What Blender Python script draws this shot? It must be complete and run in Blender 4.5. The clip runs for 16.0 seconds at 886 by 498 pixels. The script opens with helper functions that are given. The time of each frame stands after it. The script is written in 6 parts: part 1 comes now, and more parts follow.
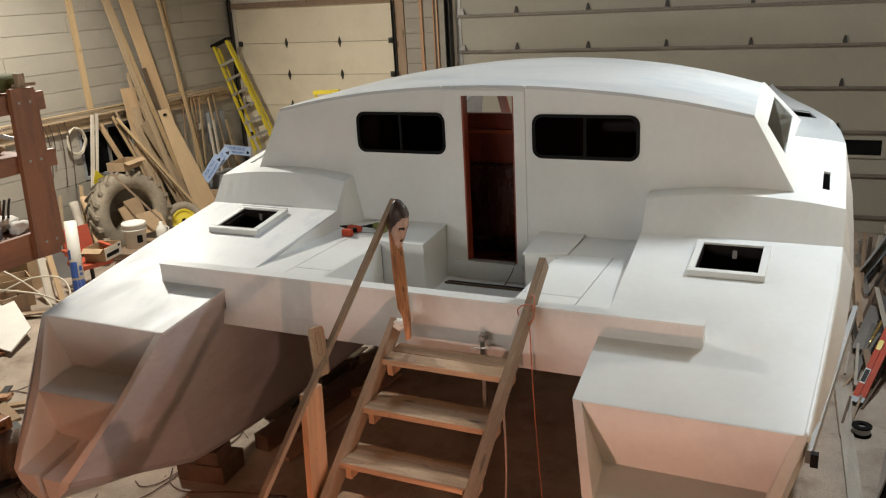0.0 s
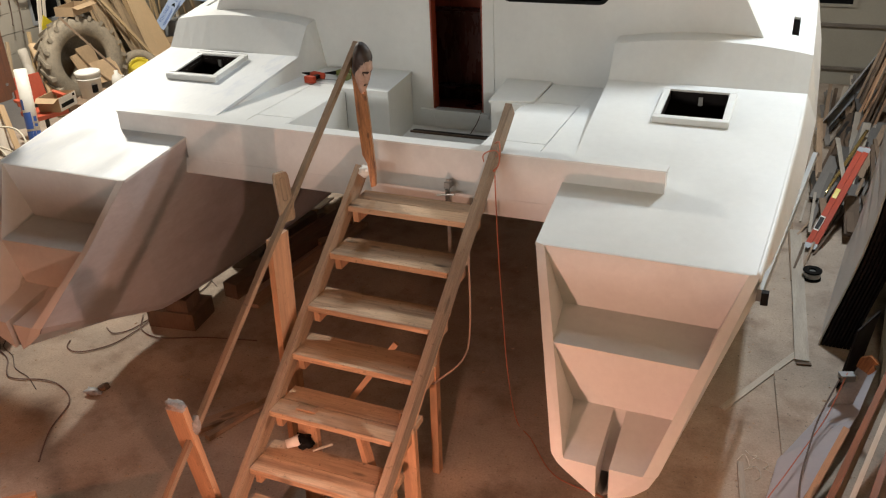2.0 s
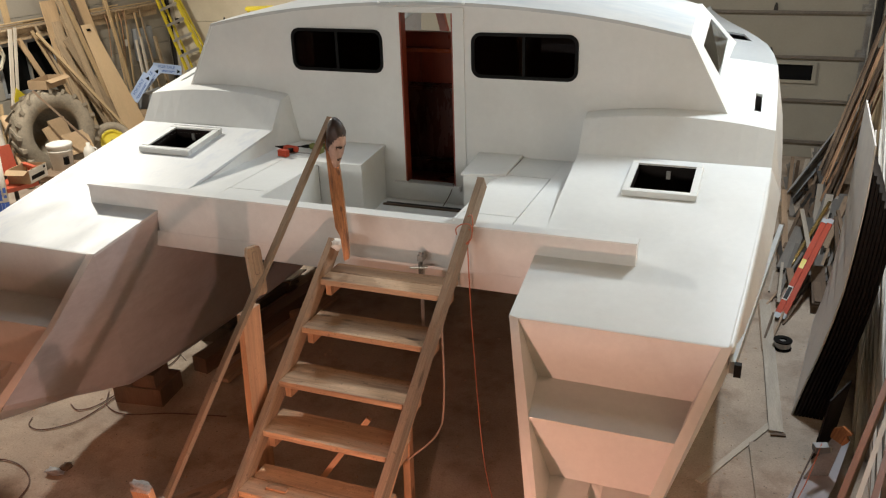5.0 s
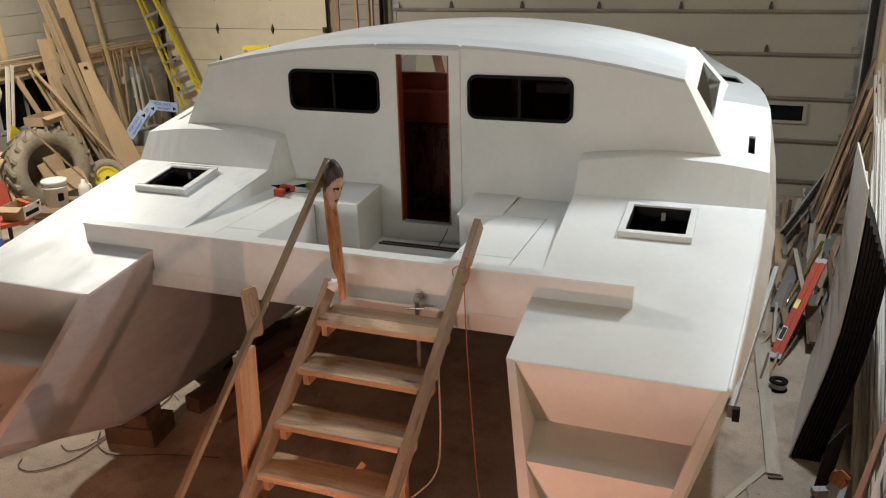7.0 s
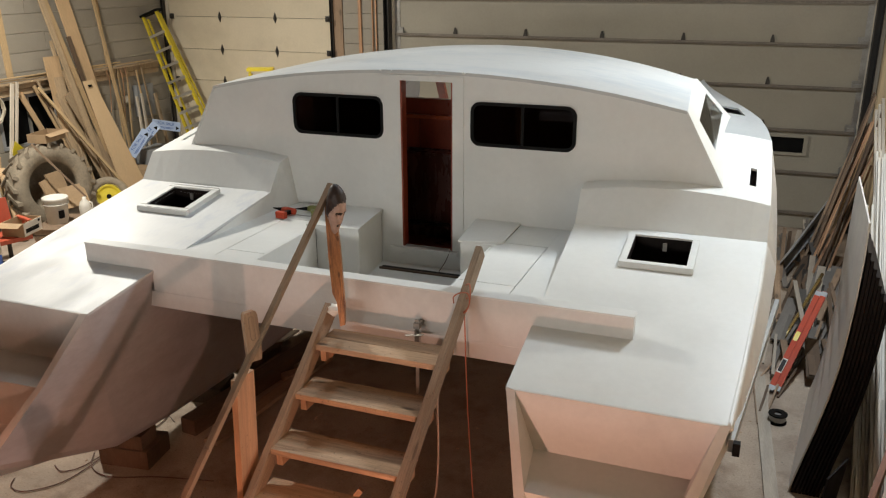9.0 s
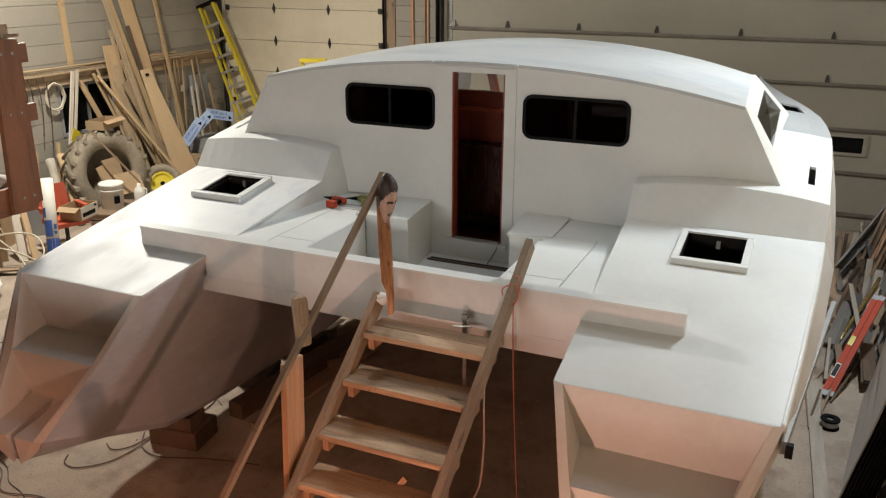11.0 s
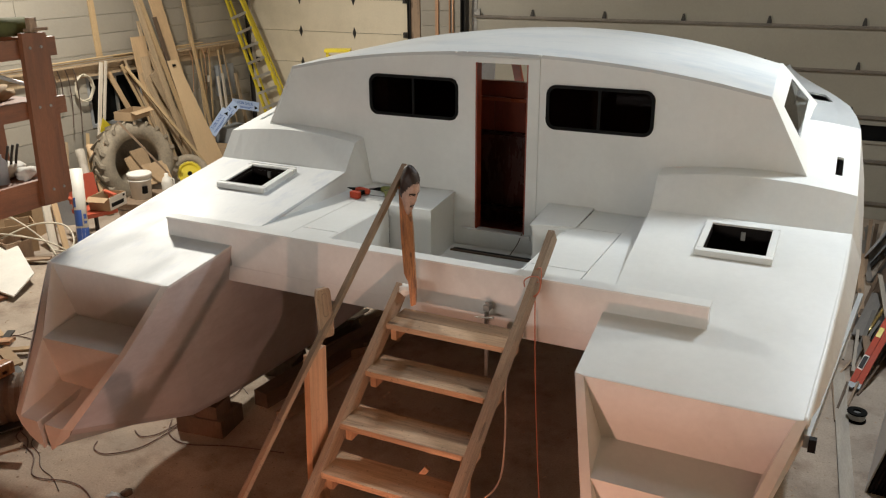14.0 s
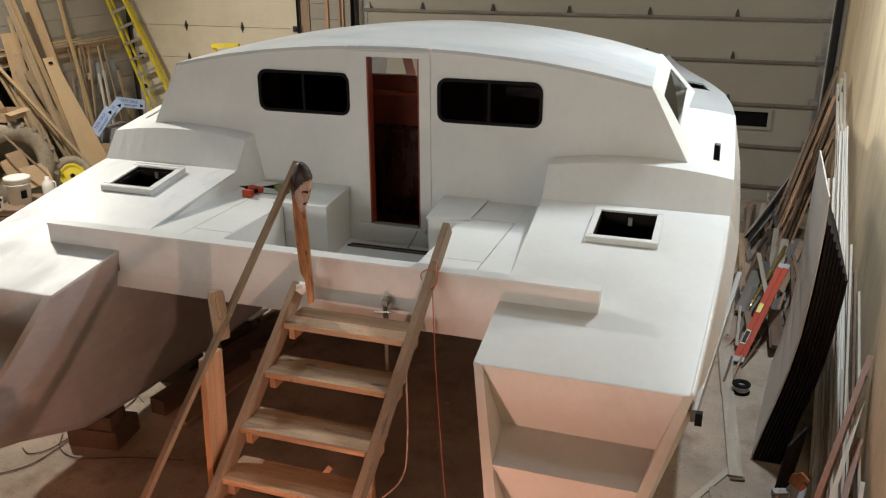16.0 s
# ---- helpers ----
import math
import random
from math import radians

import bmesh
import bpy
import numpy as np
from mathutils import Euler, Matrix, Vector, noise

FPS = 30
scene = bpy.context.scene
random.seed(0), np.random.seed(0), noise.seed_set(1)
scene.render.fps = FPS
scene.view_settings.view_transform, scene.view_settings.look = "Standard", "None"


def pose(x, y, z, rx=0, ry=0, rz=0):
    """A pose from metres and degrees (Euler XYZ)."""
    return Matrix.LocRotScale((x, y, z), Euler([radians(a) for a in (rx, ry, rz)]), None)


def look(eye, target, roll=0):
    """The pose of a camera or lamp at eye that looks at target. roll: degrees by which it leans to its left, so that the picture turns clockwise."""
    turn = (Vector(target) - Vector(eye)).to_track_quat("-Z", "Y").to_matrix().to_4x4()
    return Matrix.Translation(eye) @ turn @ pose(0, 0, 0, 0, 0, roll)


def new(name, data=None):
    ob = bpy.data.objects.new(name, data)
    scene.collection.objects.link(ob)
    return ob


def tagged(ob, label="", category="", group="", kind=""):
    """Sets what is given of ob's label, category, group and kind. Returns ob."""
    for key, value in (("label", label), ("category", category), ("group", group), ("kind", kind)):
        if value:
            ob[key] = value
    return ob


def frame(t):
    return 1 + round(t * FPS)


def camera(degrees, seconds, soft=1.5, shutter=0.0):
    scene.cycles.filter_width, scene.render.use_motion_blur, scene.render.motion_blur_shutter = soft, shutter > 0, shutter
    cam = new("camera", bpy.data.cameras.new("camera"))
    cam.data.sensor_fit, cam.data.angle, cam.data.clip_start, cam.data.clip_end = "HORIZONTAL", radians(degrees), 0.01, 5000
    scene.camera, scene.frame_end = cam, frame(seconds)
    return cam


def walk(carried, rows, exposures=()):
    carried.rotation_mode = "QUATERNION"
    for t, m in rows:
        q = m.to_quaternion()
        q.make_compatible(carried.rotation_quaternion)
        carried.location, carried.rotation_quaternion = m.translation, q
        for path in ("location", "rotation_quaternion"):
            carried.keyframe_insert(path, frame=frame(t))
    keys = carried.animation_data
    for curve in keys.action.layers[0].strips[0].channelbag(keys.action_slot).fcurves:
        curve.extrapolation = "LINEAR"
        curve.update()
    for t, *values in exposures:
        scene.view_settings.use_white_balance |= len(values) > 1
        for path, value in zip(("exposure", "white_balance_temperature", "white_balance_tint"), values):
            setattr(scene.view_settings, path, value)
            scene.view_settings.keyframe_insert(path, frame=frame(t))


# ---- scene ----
cam = camera(55.93, 16.0, soft=1.2)
F = 1.77                      # height of the aft deck corner over the floor
PATH = [
    (0.0, 2.760, -4.127, 2.259, 24.964, -17.398, 3.010), (0.5, 2.762, -4.131, 2.251, 24.453, -18.987, 2.802),
    (1.0, 2.763, -4.135, 2.235, 24.015, -22.156, 2.697), (1.5, 2.771, -4.139, 2.217, 23.382, -25.098, 2.415),
    (2.0, 2.775, -4.143, 2.203, 22.824, -27.382, 2.240), (2.5, 2.778, -4.147, 2.194, 22.392, -28.714, 2.093),
    (3.0, 2.780, -4.150, 2.188, 21.943, -30.336, 1.958), (3.5, 2.777, -4.150, 2.188, 21.620, -30.086, 2.067),
    (4.0, 2.775, -4.148, 2.194, 21.128, -29.305, 2.004), (4.5, 2.773, -4.143, 2.206, 20.645, -26.545, 1.704),
    (5.0, 2.765, -4.132, 2.224, 20.995, -22.703, 1.665), (5.2, 2.763, -4.132, 2.231, 20.680, -21.342, 1.529),
    (7.3, 2.732, -4.126, 2.267, 20.576, -20.303, 1.288), (7.5, 2.729, -4.125, 2.271, 20.517, -20.419, 1.206),
    (8.0, 2.723, -4.123, 2.277, 20.933, -19.549, 0.847), (8.5, 2.718, -4.122, 2.282, 20.885, -18.932, 0.517),
    (9.0, 2.715, -4.122, 2.284, 20.870, -18.717, 0.229), (9.2, 2.712, -4.125, 2.282, 21.000, -18.483, 0.169),
    (11.3, 2.679, -4.137, 2.253, 25.172, -19.441, -0.357), (11.5, 2.677, -4.138, 2.253, 25.802, -19.994, -0.451),
    (12.0, 2.676, -4.140, 2.252, 26.419, -19.767, -0.531), (12.5, 2.678, -4.139, 2.258, 26.789, -19.608, -0.309),
    (13.0, 2.683, -4.139, 2.263, 26.850, -19.931, -0.139), (13.5, 2.692, -4.135, 2.271, 26.356, -19.609, -0.177),
    (14.0, 2.708, -4.135, 2.278, 25.911, -19.819, 0.369), (14.5, 2.724, -4.134, 2.285, 23.807, -20.054, 0.245),
    (15.0, 2.736, -4.132, 2.291, 21.057, -20.021, 0.049), (15.5, 2.742, -4.130, 2.294, 19.894, -20.306, 0.008),
    (16.0, 2.745, -4.130, 2.293, 18.799, -20.347, 0.154)]
walk(cam, [(t, pose(x, y, z + F, 90 + p, r, w)) for t, x, y, z, w, p, r in PATH], [(0.0, 0.0), (1.0, 0.04), (2.0, 0.2), (3.0, 0.26), (4.0, 0.23), (5.0, 0.15), (7.5, 0.02), (16.0, 0.0)])

# ---- light ----
world = bpy.data.worlds.new("world")
scene.world = world
world.use_nodes = True
world.node_tree.nodes["Background"].inputs[0].default_value = (0.9, 0.95, 1.0, 1)
world.node_tree.nodes["Background"].inputs[1].default_value = 0.004


def area_lamp(name, eye, target, sx, sy, power, color):
    data = bpy.data.lights.new(name, "AREA")
    data.shape, data.size, data.size_y, data.energy, data.color = "RECTANGLE", sx, sy, power, color
    ob = new(name, data)
    ob.matrix_world = look(eye, target)
    return ob


def point_lamp(name, eye, radius, power, color):
    data = bpy.data.lights.new(name, "POINT")
    data.shadow_soft_size, data.energy, data.color = radius, power, color
    ob = new(name, data)
    ob.location = eye
    return ob


COOL, WARM = (0.84, 0.93, 1.0), (1.0, 0.54, 0.39)
area_lamp("strip_light_east", (3.42, 4.0, 5.7), (3.5, 3.0, 0), 0.1, 0.6, 185, COOL)
# added fill over the cockpit seats, no lamp known there
area_lamp("cockpit_fill", (-0.3, 2.8, 6.2), (-0.3, 2.7, 0), 0.2, 1.2, 44, COOL)
area_lamp("strip_light_west", (-6.6, 4.2, 5.9), (-4.0, 3.6, 0), 0.2, 0.6, 530, (1.0, 0.95, 0.84))
# broad unseen fill from behind the camera, added to brighten the bulkhead
area_lamp("loft_fill", (-1.2, -7.6, 3.2), (-0.5, 2.5, 2.5), 5.0, 0.5, 206, (1.0, 0.985, 0.93))
WORK = (1.5, -2.35, 1.18)      # bulb of the work lamp at the foot of the stairs
point_lamp("work_lamp_bulb", WORK, 0.02, 98, WARM)
# added reddish fill for the floor and lower stairs, unseen
point_lamp("loft_bulb", (-1.0, -4.2, 2.26), 0.05, 125, (1.0, 0.36, 0.19))

# ---- materials ----


def material(name, color, rough=0.6, metal=0.0, vary=0.15, scale=3.0, fine=40.0, bump=0.02, stretch=(1, 1, 1),
             stain=None, stain_amount=0.0, stain_scale=1.2, by_object=0.0, spec=0.5, rough_vary=0.1, knots=0.0, specks=0.0, knot_stretch=(6, 6, 2.2)):
    """Colour with coarse and fine variation, stains with a shape of their own, fine relief."""
    m = bpy.data.materials.new(name)
    m.use_nodes = True
    t = m.node_tree
    bsdf = t.nodes["Principled BSDF"]

    def node(kind, **values):
        n = t.nodes.new(kind)
        for k, v in values.items():
            n.inputs[k].default_value = v
        return n

    def mix(a, b, fac, blend="MIX"):
        n = t.nodes.new("ShaderNodeMix")
        n.data_type, n.blend_type = "RGBA", blend
        for socket, value in ((n.inputs[0], fac), (n.inputs[6], a), (n.inputs[7], b)):
            if isinstance(value, bpy.types.NodeSocket):
                t.links.new(value, socket)
            else:
                socket.default_value = value
        return n.outputs[2]

    coord = t.nodes.new("ShaderNodeTexCoord")
    mapping = node("ShaderNodeMapping", Scale=stretch)
    t.links.new(coord.outputs["Object"], mapping.inputs["Vector"])
    if by_object:
        info = t.nodes.new("ShaderNodeObjectInfo")
        shift = t.nodes.new("ShaderNodeVectorMath")
        shift.operation = "MULTIPLY"
        shift.inputs[1].default_value = (37.0, 17.0, 53.0)
        t.links.new(info.outputs["Random"], shift.inputs[0])
        t.links.new(shift.outputs[0], mapping.inputs["Location"])
    coarse = node("ShaderNodeTexNoise", Scale=scale, Detail=5.0, Roughness=0.6)
    grain = node("ShaderNodeTexNoise", Scale=fine, Detail=4.0, Roughness=0.65)
    for n in (coarse, grain):
        t.links.new(mapping.outputs[0], n.inputs["Vector"])
    dark = tuple(max(0.0, c * (1 - vary)) for c in color) + (1,)
    light = tuple(min(1.0, c * (1 + vary)) for c in color) + (1,)
    ramp = node("ShaderNodeMapRange", **{"From Min": 0.3, "From Max": 0.7})
    t.links.new(coarse.outputs["Fac"], ramp.inputs["Value"])
    out = mix(dark, light, ramp.outputs["Result"])
    ramp2 = node("ShaderNodeMapRange", **{"From Min": 0.3, "From Max": 0.7, "To Min": 1 - vary * 0.8, "To Max": 1 + vary * 0.4})
    t.links.new(grain.outputs["Fac"], ramp2.inputs["Value"])
    out = mix(out, ramp2.outputs["Result"], 1.0, "MULTIPLY")
    if stain:
        spots = node("ShaderNodeTexNoise", Scale=stain_scale, Detail=7.0, Roughness=0.62)
        t.links.new(mapping.outputs[0], spots.inputs["Vector"])
        cut = node("ShaderNodeMapRange", **{"From Min": 0.50, "From Max": 0.68, "To Min": 0.0, "To Max": stain_amount})
        t.links.new(spots.outputs["Fac"], cut.inputs["Value"])
        out = mix(out, tuple(stain) + (1,), cut.outputs["Result"])
    if knots:
        spread = node("ShaderNodeMapping", Scale=knot_stretch)
        t.links.new(coord.outputs["Object"], spread.inputs["Vector"])
        if by_object:
            t.links.new(shift.outputs[0], spread.inputs["Location"])
        cells = node("ShaderNodeTexVoronoi", Scale=1.0)
        t.links.new(spread.outputs[0], cells.inputs["Vector"])
        knot = node("ShaderNodeMapRange", **{"From Min": 0.10, "From Max": 0.17, "To Min": knots, "To Max": 0.0})
        t.links.new(cells.outputs["Distance"], knot.inputs["Value"])
        out = mix(out, tuple(c * 0.28 for c in color) + (1,), knot.outputs["Result"])
    if specks:
        dots = node("ShaderNodeTexNoise", Scale=34.0, Detail=3.0, Roughness=0.7)
        t.links.new(coord.outputs["Object"], dots.inputs["Vector"])
        dot = node("ShaderNodeMapRange", **{"From Min": 0.62, "From Max": 0.70, "To Min": 0.0, "To Max": specks})
        t.links.new(dots.outputs["Fac"], dot.inputs["Value"])
        out = mix(out, tuple(c * 0.35 for c in color) + (1,), dot.outputs["Result"])
    if by_object:
        tone = node("ShaderNodeMapRange", **{"To Min": 1 - by_object, "To Max": 1 + by_object})
        t.links.new(info.outputs["Random"], tone.inputs["Value"])
        out = mix(out, tone.outputs["Result"], 1.0, "MULTIPLY")
    t.links.new(out, bsdf.inputs["Base Color"])
    rr = node("ShaderNodeMapRange", **{"From Min": 0.3, "From Max": 0.7, "To Min": max(0.02, rough - rough_vary), "To Max": min(1.0, rough + rough_vary)})
    t.links.new(coarse.outputs["Fac"], rr.inputs["Value"])
    t.links.new(rr.outputs["Result"], bsdf.inputs["Roughness"])
    bsdf.inputs["Metallic"].default_value = metal
    bsdf.inputs["Specular IOR Level"].default_value = spec
    if bump:
        b = node("ShaderNodeBump", Strength=min(1.0, bump * 20), Distance=0.004)
        t.links.new(grain.outputs["Fac"], b.inputs["Height"])
        t.links.new(b.outputs[0], bsdf.inputs["Normal"])
    return m


def glass(name, color, rough=0.03, ior=1.45):
    m = bpy.data.materials.new(name)
    m.use_nodes = True
    b = m.node_tree.nodes["Principled BSDF"]
    b.inputs["Base Color"].default_value = color + (1,)
    b.inputs["Roughness"].default_value = rough
    b.inputs["Transmission Weight"].default_value = 1.0
    b.inputs["IOR"].default_value = ior
    return m


M_BOAT = material("boat_primer", (0.69, 0.70, 0.685), 0.42, vary=0.035, scale=1.6, fine=18, bump=0.004, stain=(0.60, 0.61, 0.60), stain_amount=0.35, stain_scale=1.1)
M_ROOF = material("sanded_primer", (0.54, 0.55, 0.545), 0.42, vary=0.05, scale=1.2, fine=18, bump=0.004, stain=(0.40, 0.44, 0.47), stain_amount=0.8, stain_scale=1.9, stretch=(0.6, 1.6, 1))
M_HULL = material("hull_primer", (0.66, 0.65, 0.63), 0.38, vary=0.05, scale=1.3, fine=22, bump=0.004, stain=(0.45, 0.43, 0.42), stain_amount=0.4)
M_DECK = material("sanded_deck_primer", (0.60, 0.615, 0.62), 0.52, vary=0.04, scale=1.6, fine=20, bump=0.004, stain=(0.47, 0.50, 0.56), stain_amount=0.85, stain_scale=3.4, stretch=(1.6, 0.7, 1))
# darker grey for the port hull skin than the starboard primer
M_PORT_GREY = material("port_hull_grey", (0.50, 0.495, 0.52), 0.40, vary=0.10, scale=1.4, fine=20, bump=0.006, stain=(0.30, 0.275, 0.285), stain_amount=0.5, stain_scale=1.3, stretch=(1, 0.6, 1.4))
# primer greyed down to carry the shade on foredeck and hull batten
M_SHADEGREY = material("shade_grey_primer", (0.36, 0.375, 0.38), 0.45, vary=0.05, scale=1.4, fine=20, bump=0.004, stain=(0.30, 0.32, 0.335), stain_amount=0.5)
M_SEAM = material("seam_shadow", (0.05, 0.05, 0.05), 0.9, vary=0.2, bump=0)
M_FLOOR = material("dusty_concrete", (0.395, 0.318, 0.248), 0.85, vary=0.24, scale=1.3, fine=60, bump=0.09, stain=(0.14, 0.085, 0.058), stain_amount=0.6, stain_scale=2.1, specks=0.8)
M_DOOR = material("garage_door_paint", (0.68, 0.60, 0.455), 0.55, vary=0.06, scale=0.8, fine=30, bump=0.004, stain=(0.45, 0.39, 0.28), stain_amount=0.35, stain_scale=0.9, by_object=0.05)
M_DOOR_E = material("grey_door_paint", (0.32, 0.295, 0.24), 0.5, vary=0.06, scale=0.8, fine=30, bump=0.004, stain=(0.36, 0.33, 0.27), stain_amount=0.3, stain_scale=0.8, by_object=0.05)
M_STEEL = material("galvanised_steel", (0.34, 0.33, 0.31), 0.45, metal=0.7, vary=0.2, scale=6, fine=60, bump=0.004)
M_RAIL = material("dusty_rail_steel", (0.22, 0.19, 0.16), 0.55, metal=0.3, vary=0.25, scale=3, fine=60, bump=0.004)
M_DKSTEEL = material("black_iron", (0.05, 0.045, 0.04), 0.6, metal=0.3, vary=0.3, scale=6, fine=60)
M_SIDING = material("white_siding", (0.33, 0.30, 0.25), 0.7, vary=0.06, scale=1.5, fine=26, bump=0.01, stain=(0.36, 0.32, 0.25), stain_amount=0.4, stain_scale=1.3, by_object=0.06)
M_WALL = material("painted_wall", (0.58, 0.52, 0.42), 0.75, vary=0.08, scale=0.7, fine=14, bump=0.008, stain=(0.42, 0.33, 0.22), stain_amount=0.35, stain_scale=0.9)
# ceiling colour lowered to hold back bounced light
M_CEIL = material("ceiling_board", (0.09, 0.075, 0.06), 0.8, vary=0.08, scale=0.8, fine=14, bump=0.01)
M_PINE = material("pine_board", (0.50, 0.285, 0.16), 0.7, vary=0.24, scale=1.6, fine=24, bump=0.025, stretch=(9, 9, 0.5), stain=(0.20, 0.10, 0.06), stain_amount=0.55, stain_scale=1.5, by_object=0.18, knots=0.8, specks=0.5)
M_TREAD = material("tread_board", (0.56, 0.375, 0.235), 0.7, vary=0.24, scale=1.5, fine=22, bump=0.035, stretch=(0.6, 10, 10), stain=(0.16, 0.08, 0.05), stain_amount=0.68, stain_scale=1.2, by_object=0.16, knots=0.8, specks=0.7, knot_stretch=(2.6, 9, 6))
M_OLDWOOD = material("weathered_board", (0.34, 0.235, 0.155), 0.78, vary=0.30, scale=1.6, fine=24, bump=0.025, stretch=(9, 9, 0.5), stain=(0.14, 0.085, 0.055), stain_amount=0.7, stain_scale=1.6, by_object=0.28, knots=0.7, specks=0.6)
M_TAN = material("tan_pine_board", (0.52, 0.37, 0.205), 0.68, vary=0.2, scale=1.6, fine=24, bump=0.02, stretch=(9, 9, 0.5), stain=(0.30, 0.18, 0.09), stain_amount=0.45, stain_scale=1.6, by_object=0.2, knots=0.6, specks=0.3)
M_AGED = material("dusty_aged_board", (0.42, 0.31, 0.195), 0.78, vary=0.26, scale=1.6, fine=24, bump=0.02, stretch=(9, 9, 0.5), stain=(0.20, 0.13, 0.08), stain_amount=0.6, stain_scale=1.6, by_object=0.28, knots=0.5, specks=0.4)
M_PLY = material("plywood_sheet", (0.55, 0.38, 0.22), 0.65, vary=0.12, scale=1.2, fine=16, bump=0.008, stretch=(3, 3, 0.6), by_object=0.12)
M_PANEL = material("pale_plywood", (0.66, 0.48, 0.29), 0.6, vary=0.08, scale=1.2, fine=18, bump=0.006, stretch=(3, 3, 0.6), stain=(0.50, 0.33, 0.18), stain_amount=0.3)
M_CEDAR = material("varnished_cedar", (0.42, 0.17, 0.055), 0.38, vary=0.4, scale=2.0, fine=26, bump=0.01, stretch=(14, 14, 1.4), stain=(0.05, 0.016, 0.008), stain_amount=0.9, stain_scale=2.6, knots=0.8, knot_stretch=(16, 16, 7))
M_BROWN = material("brown_stained_timber", (0.25, 0.095, 0.042), 0.5, vary=0.22, scale=2.0, fine=26, bump=0.012, stretch=(5, 5, 0.7), stain=(0.12, 0.045, 0.025), stain_amount=0.5, by_object=0.12, specks=0.3)
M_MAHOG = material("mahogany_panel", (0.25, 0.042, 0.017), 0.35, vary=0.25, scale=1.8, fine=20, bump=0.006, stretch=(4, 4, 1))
# shaded copy of the mahogany for the dim lower cabin
M_SHADE_MAHOG = material("shaded_mahogany", (0.055, 0.012, 0.006), 0.28, vary=0.25, scale=1.8, fine=20, bump=0.006, stretch=(4, 4, 1))
M_VARNISH = material("varnished_mahogany_rail", (0.42, 0.09, 0.035), 0.3, vary=0.2, scale=1.8, fine=20, bump=0.004, stretch=(1, 4, 4))
M_BLACK = material("black_rubber", (0.005, 0.005, 0.005), 0.6, spec=0.12, vary=0.3, scale=5, fine=50, bump=0.006)
M_TYRE = material("dusty_tyre_rubber", (0.27, 0.225, 0.165), 0.85, vary=0.3, scale=2.5, fine=30, bump=0.02, stain=(0.32, 0.27, 0.20), stain_amount=0.6)
M_YELLOW = material("yellow_fibreglass", (0.66, 0.52, 0.03), 0.45, vary=0.1, scale=3, fine=30, bump=0.004, stain=(0.35, 0.27, 0.05), stain_amount=0.3)
M_ALU = material("aluminium", (0.62, 0.60, 0.55), 0.4, metal=0.8, vary=0.12, scale=5, fine=50, bump=0.003)
M_WHITEPL = material("white_plastic", (0.72, 0.69, 0.62), 0.45, vary=0.06, scale=3, fine=30, bump=0.003, stain=(0.5, 0.45, 0.36), stain_amount=0.4)
M_RED = material("red_plastic", (0.48, 0.09, 0.045), 0.45, vary=0.1, scale=3, fine=30, bump=0.003)
M_BLUE = material("blue_print", (0.05, 0.12, 0.42), 0.5, vary=0.15, scale=6, fine=30, bump=0)
M_SIGN = material("pale_blue_sign", (0.42, 0.53, 0.74), 0.5, vary=0.06, scale=4, fine=30, bump=0)
M_CARD = material("cardboard", (0.42, 0.29, 0.17), 0.85, vary=0.12, scale=3, fine=30, bump=0.01, by_object=0.12)
M_GREY = material("grey_enamel", (0.30, 0.31, 0.32), 0.5, vary=0.1, scale=4, fine=40, bump=0.003)
M_SHEET = material("grey_laminate", (0.60, 0.565, 0.53), 0.45, vary=0.06, scale=1.2, fine=20, bump=0.003, stain=(0.32, 0.32, 0.36), stain_amount=0.4)
M_OFFCUT = material("mauve_laminate", (0.38, 0.365, 0.385), 0.45, vary=0.06, scale=1.2, fine=20, bump=0.003, stain=(0.30, 0.29, 0.31), stain_amount=0.4)
# real dark plywood sheets, and the shade painted inside the hatches
M_DARKPLY_SHADE = material("dark_plywood_and_shade", (0.012, 0.008, 0.007), 0.55, spec=0.15, vary=0.3, scale=3, fine=30, bump=0.004, by_object=0.3)
M_PALE = material("pale_trim_wood", (0.56, 0.50, 0.42), 0.7, vary=0.14, scale=2, fine=26, bump=0.012, stretch=(5, 5, 0.6), stain=(0.36, 0.28, 0.20), stain_amount=0.5, by_object=0.16)
M_TRIM = material("white_trim_wood", (0.70, 0.66, 0.59), 0.6, vary=0.10, scale=2, fine=26, bump=0.01, stretch=(6, 6, 0.6), stain=(0.45, 0.38, 0.30), stain_amount=0.4, by_object=0.12)
M_DUSTY = material("dusty_pale_board", (0.40, 0.35, 0.29), 0.8, vary=0.18, scale=2, fine=30, bump=0.012, stretch=(5, 5, 0.6), stain=(0.25, 0.20, 0.15), stain_amount=0.5, by_object=0.16)
M_GREYED = material("greyed_scrap", (0.17, 0.155, 0.14), 0.75, vary=0.2, scale=2, fine=30, bump=0.015, stretch=(5, 5, 0.6), stain=(0.09, 0.07, 0.055), stain_amount=0.5, by_object=0.35)
M_ORANGE = material("orange_cord", (0.45, 0.13, 0.07), 0.5, vary=0.1, scale=8, fine=60, bump=0)
M_CABLE = material("dark_cable", (0.09, 0.055, 0.04), 0.6, vary=0.2, scale=8, fine=60, bump=0)
M_MASK = material("pinkish_carving", (0.50, 0.34, 0.27), 0.6, vary=0.2, scale=14, fine=50, bump=0.02, stain=(0.28, 0.15, 0.11), stain_amount=0.5, stain_scale=11)
M_CORD = material("dusty_reddish_cord", (0.14, 0.075, 0.055), 0.6, vary=0.2, scale=8, fine=60, bump=0)
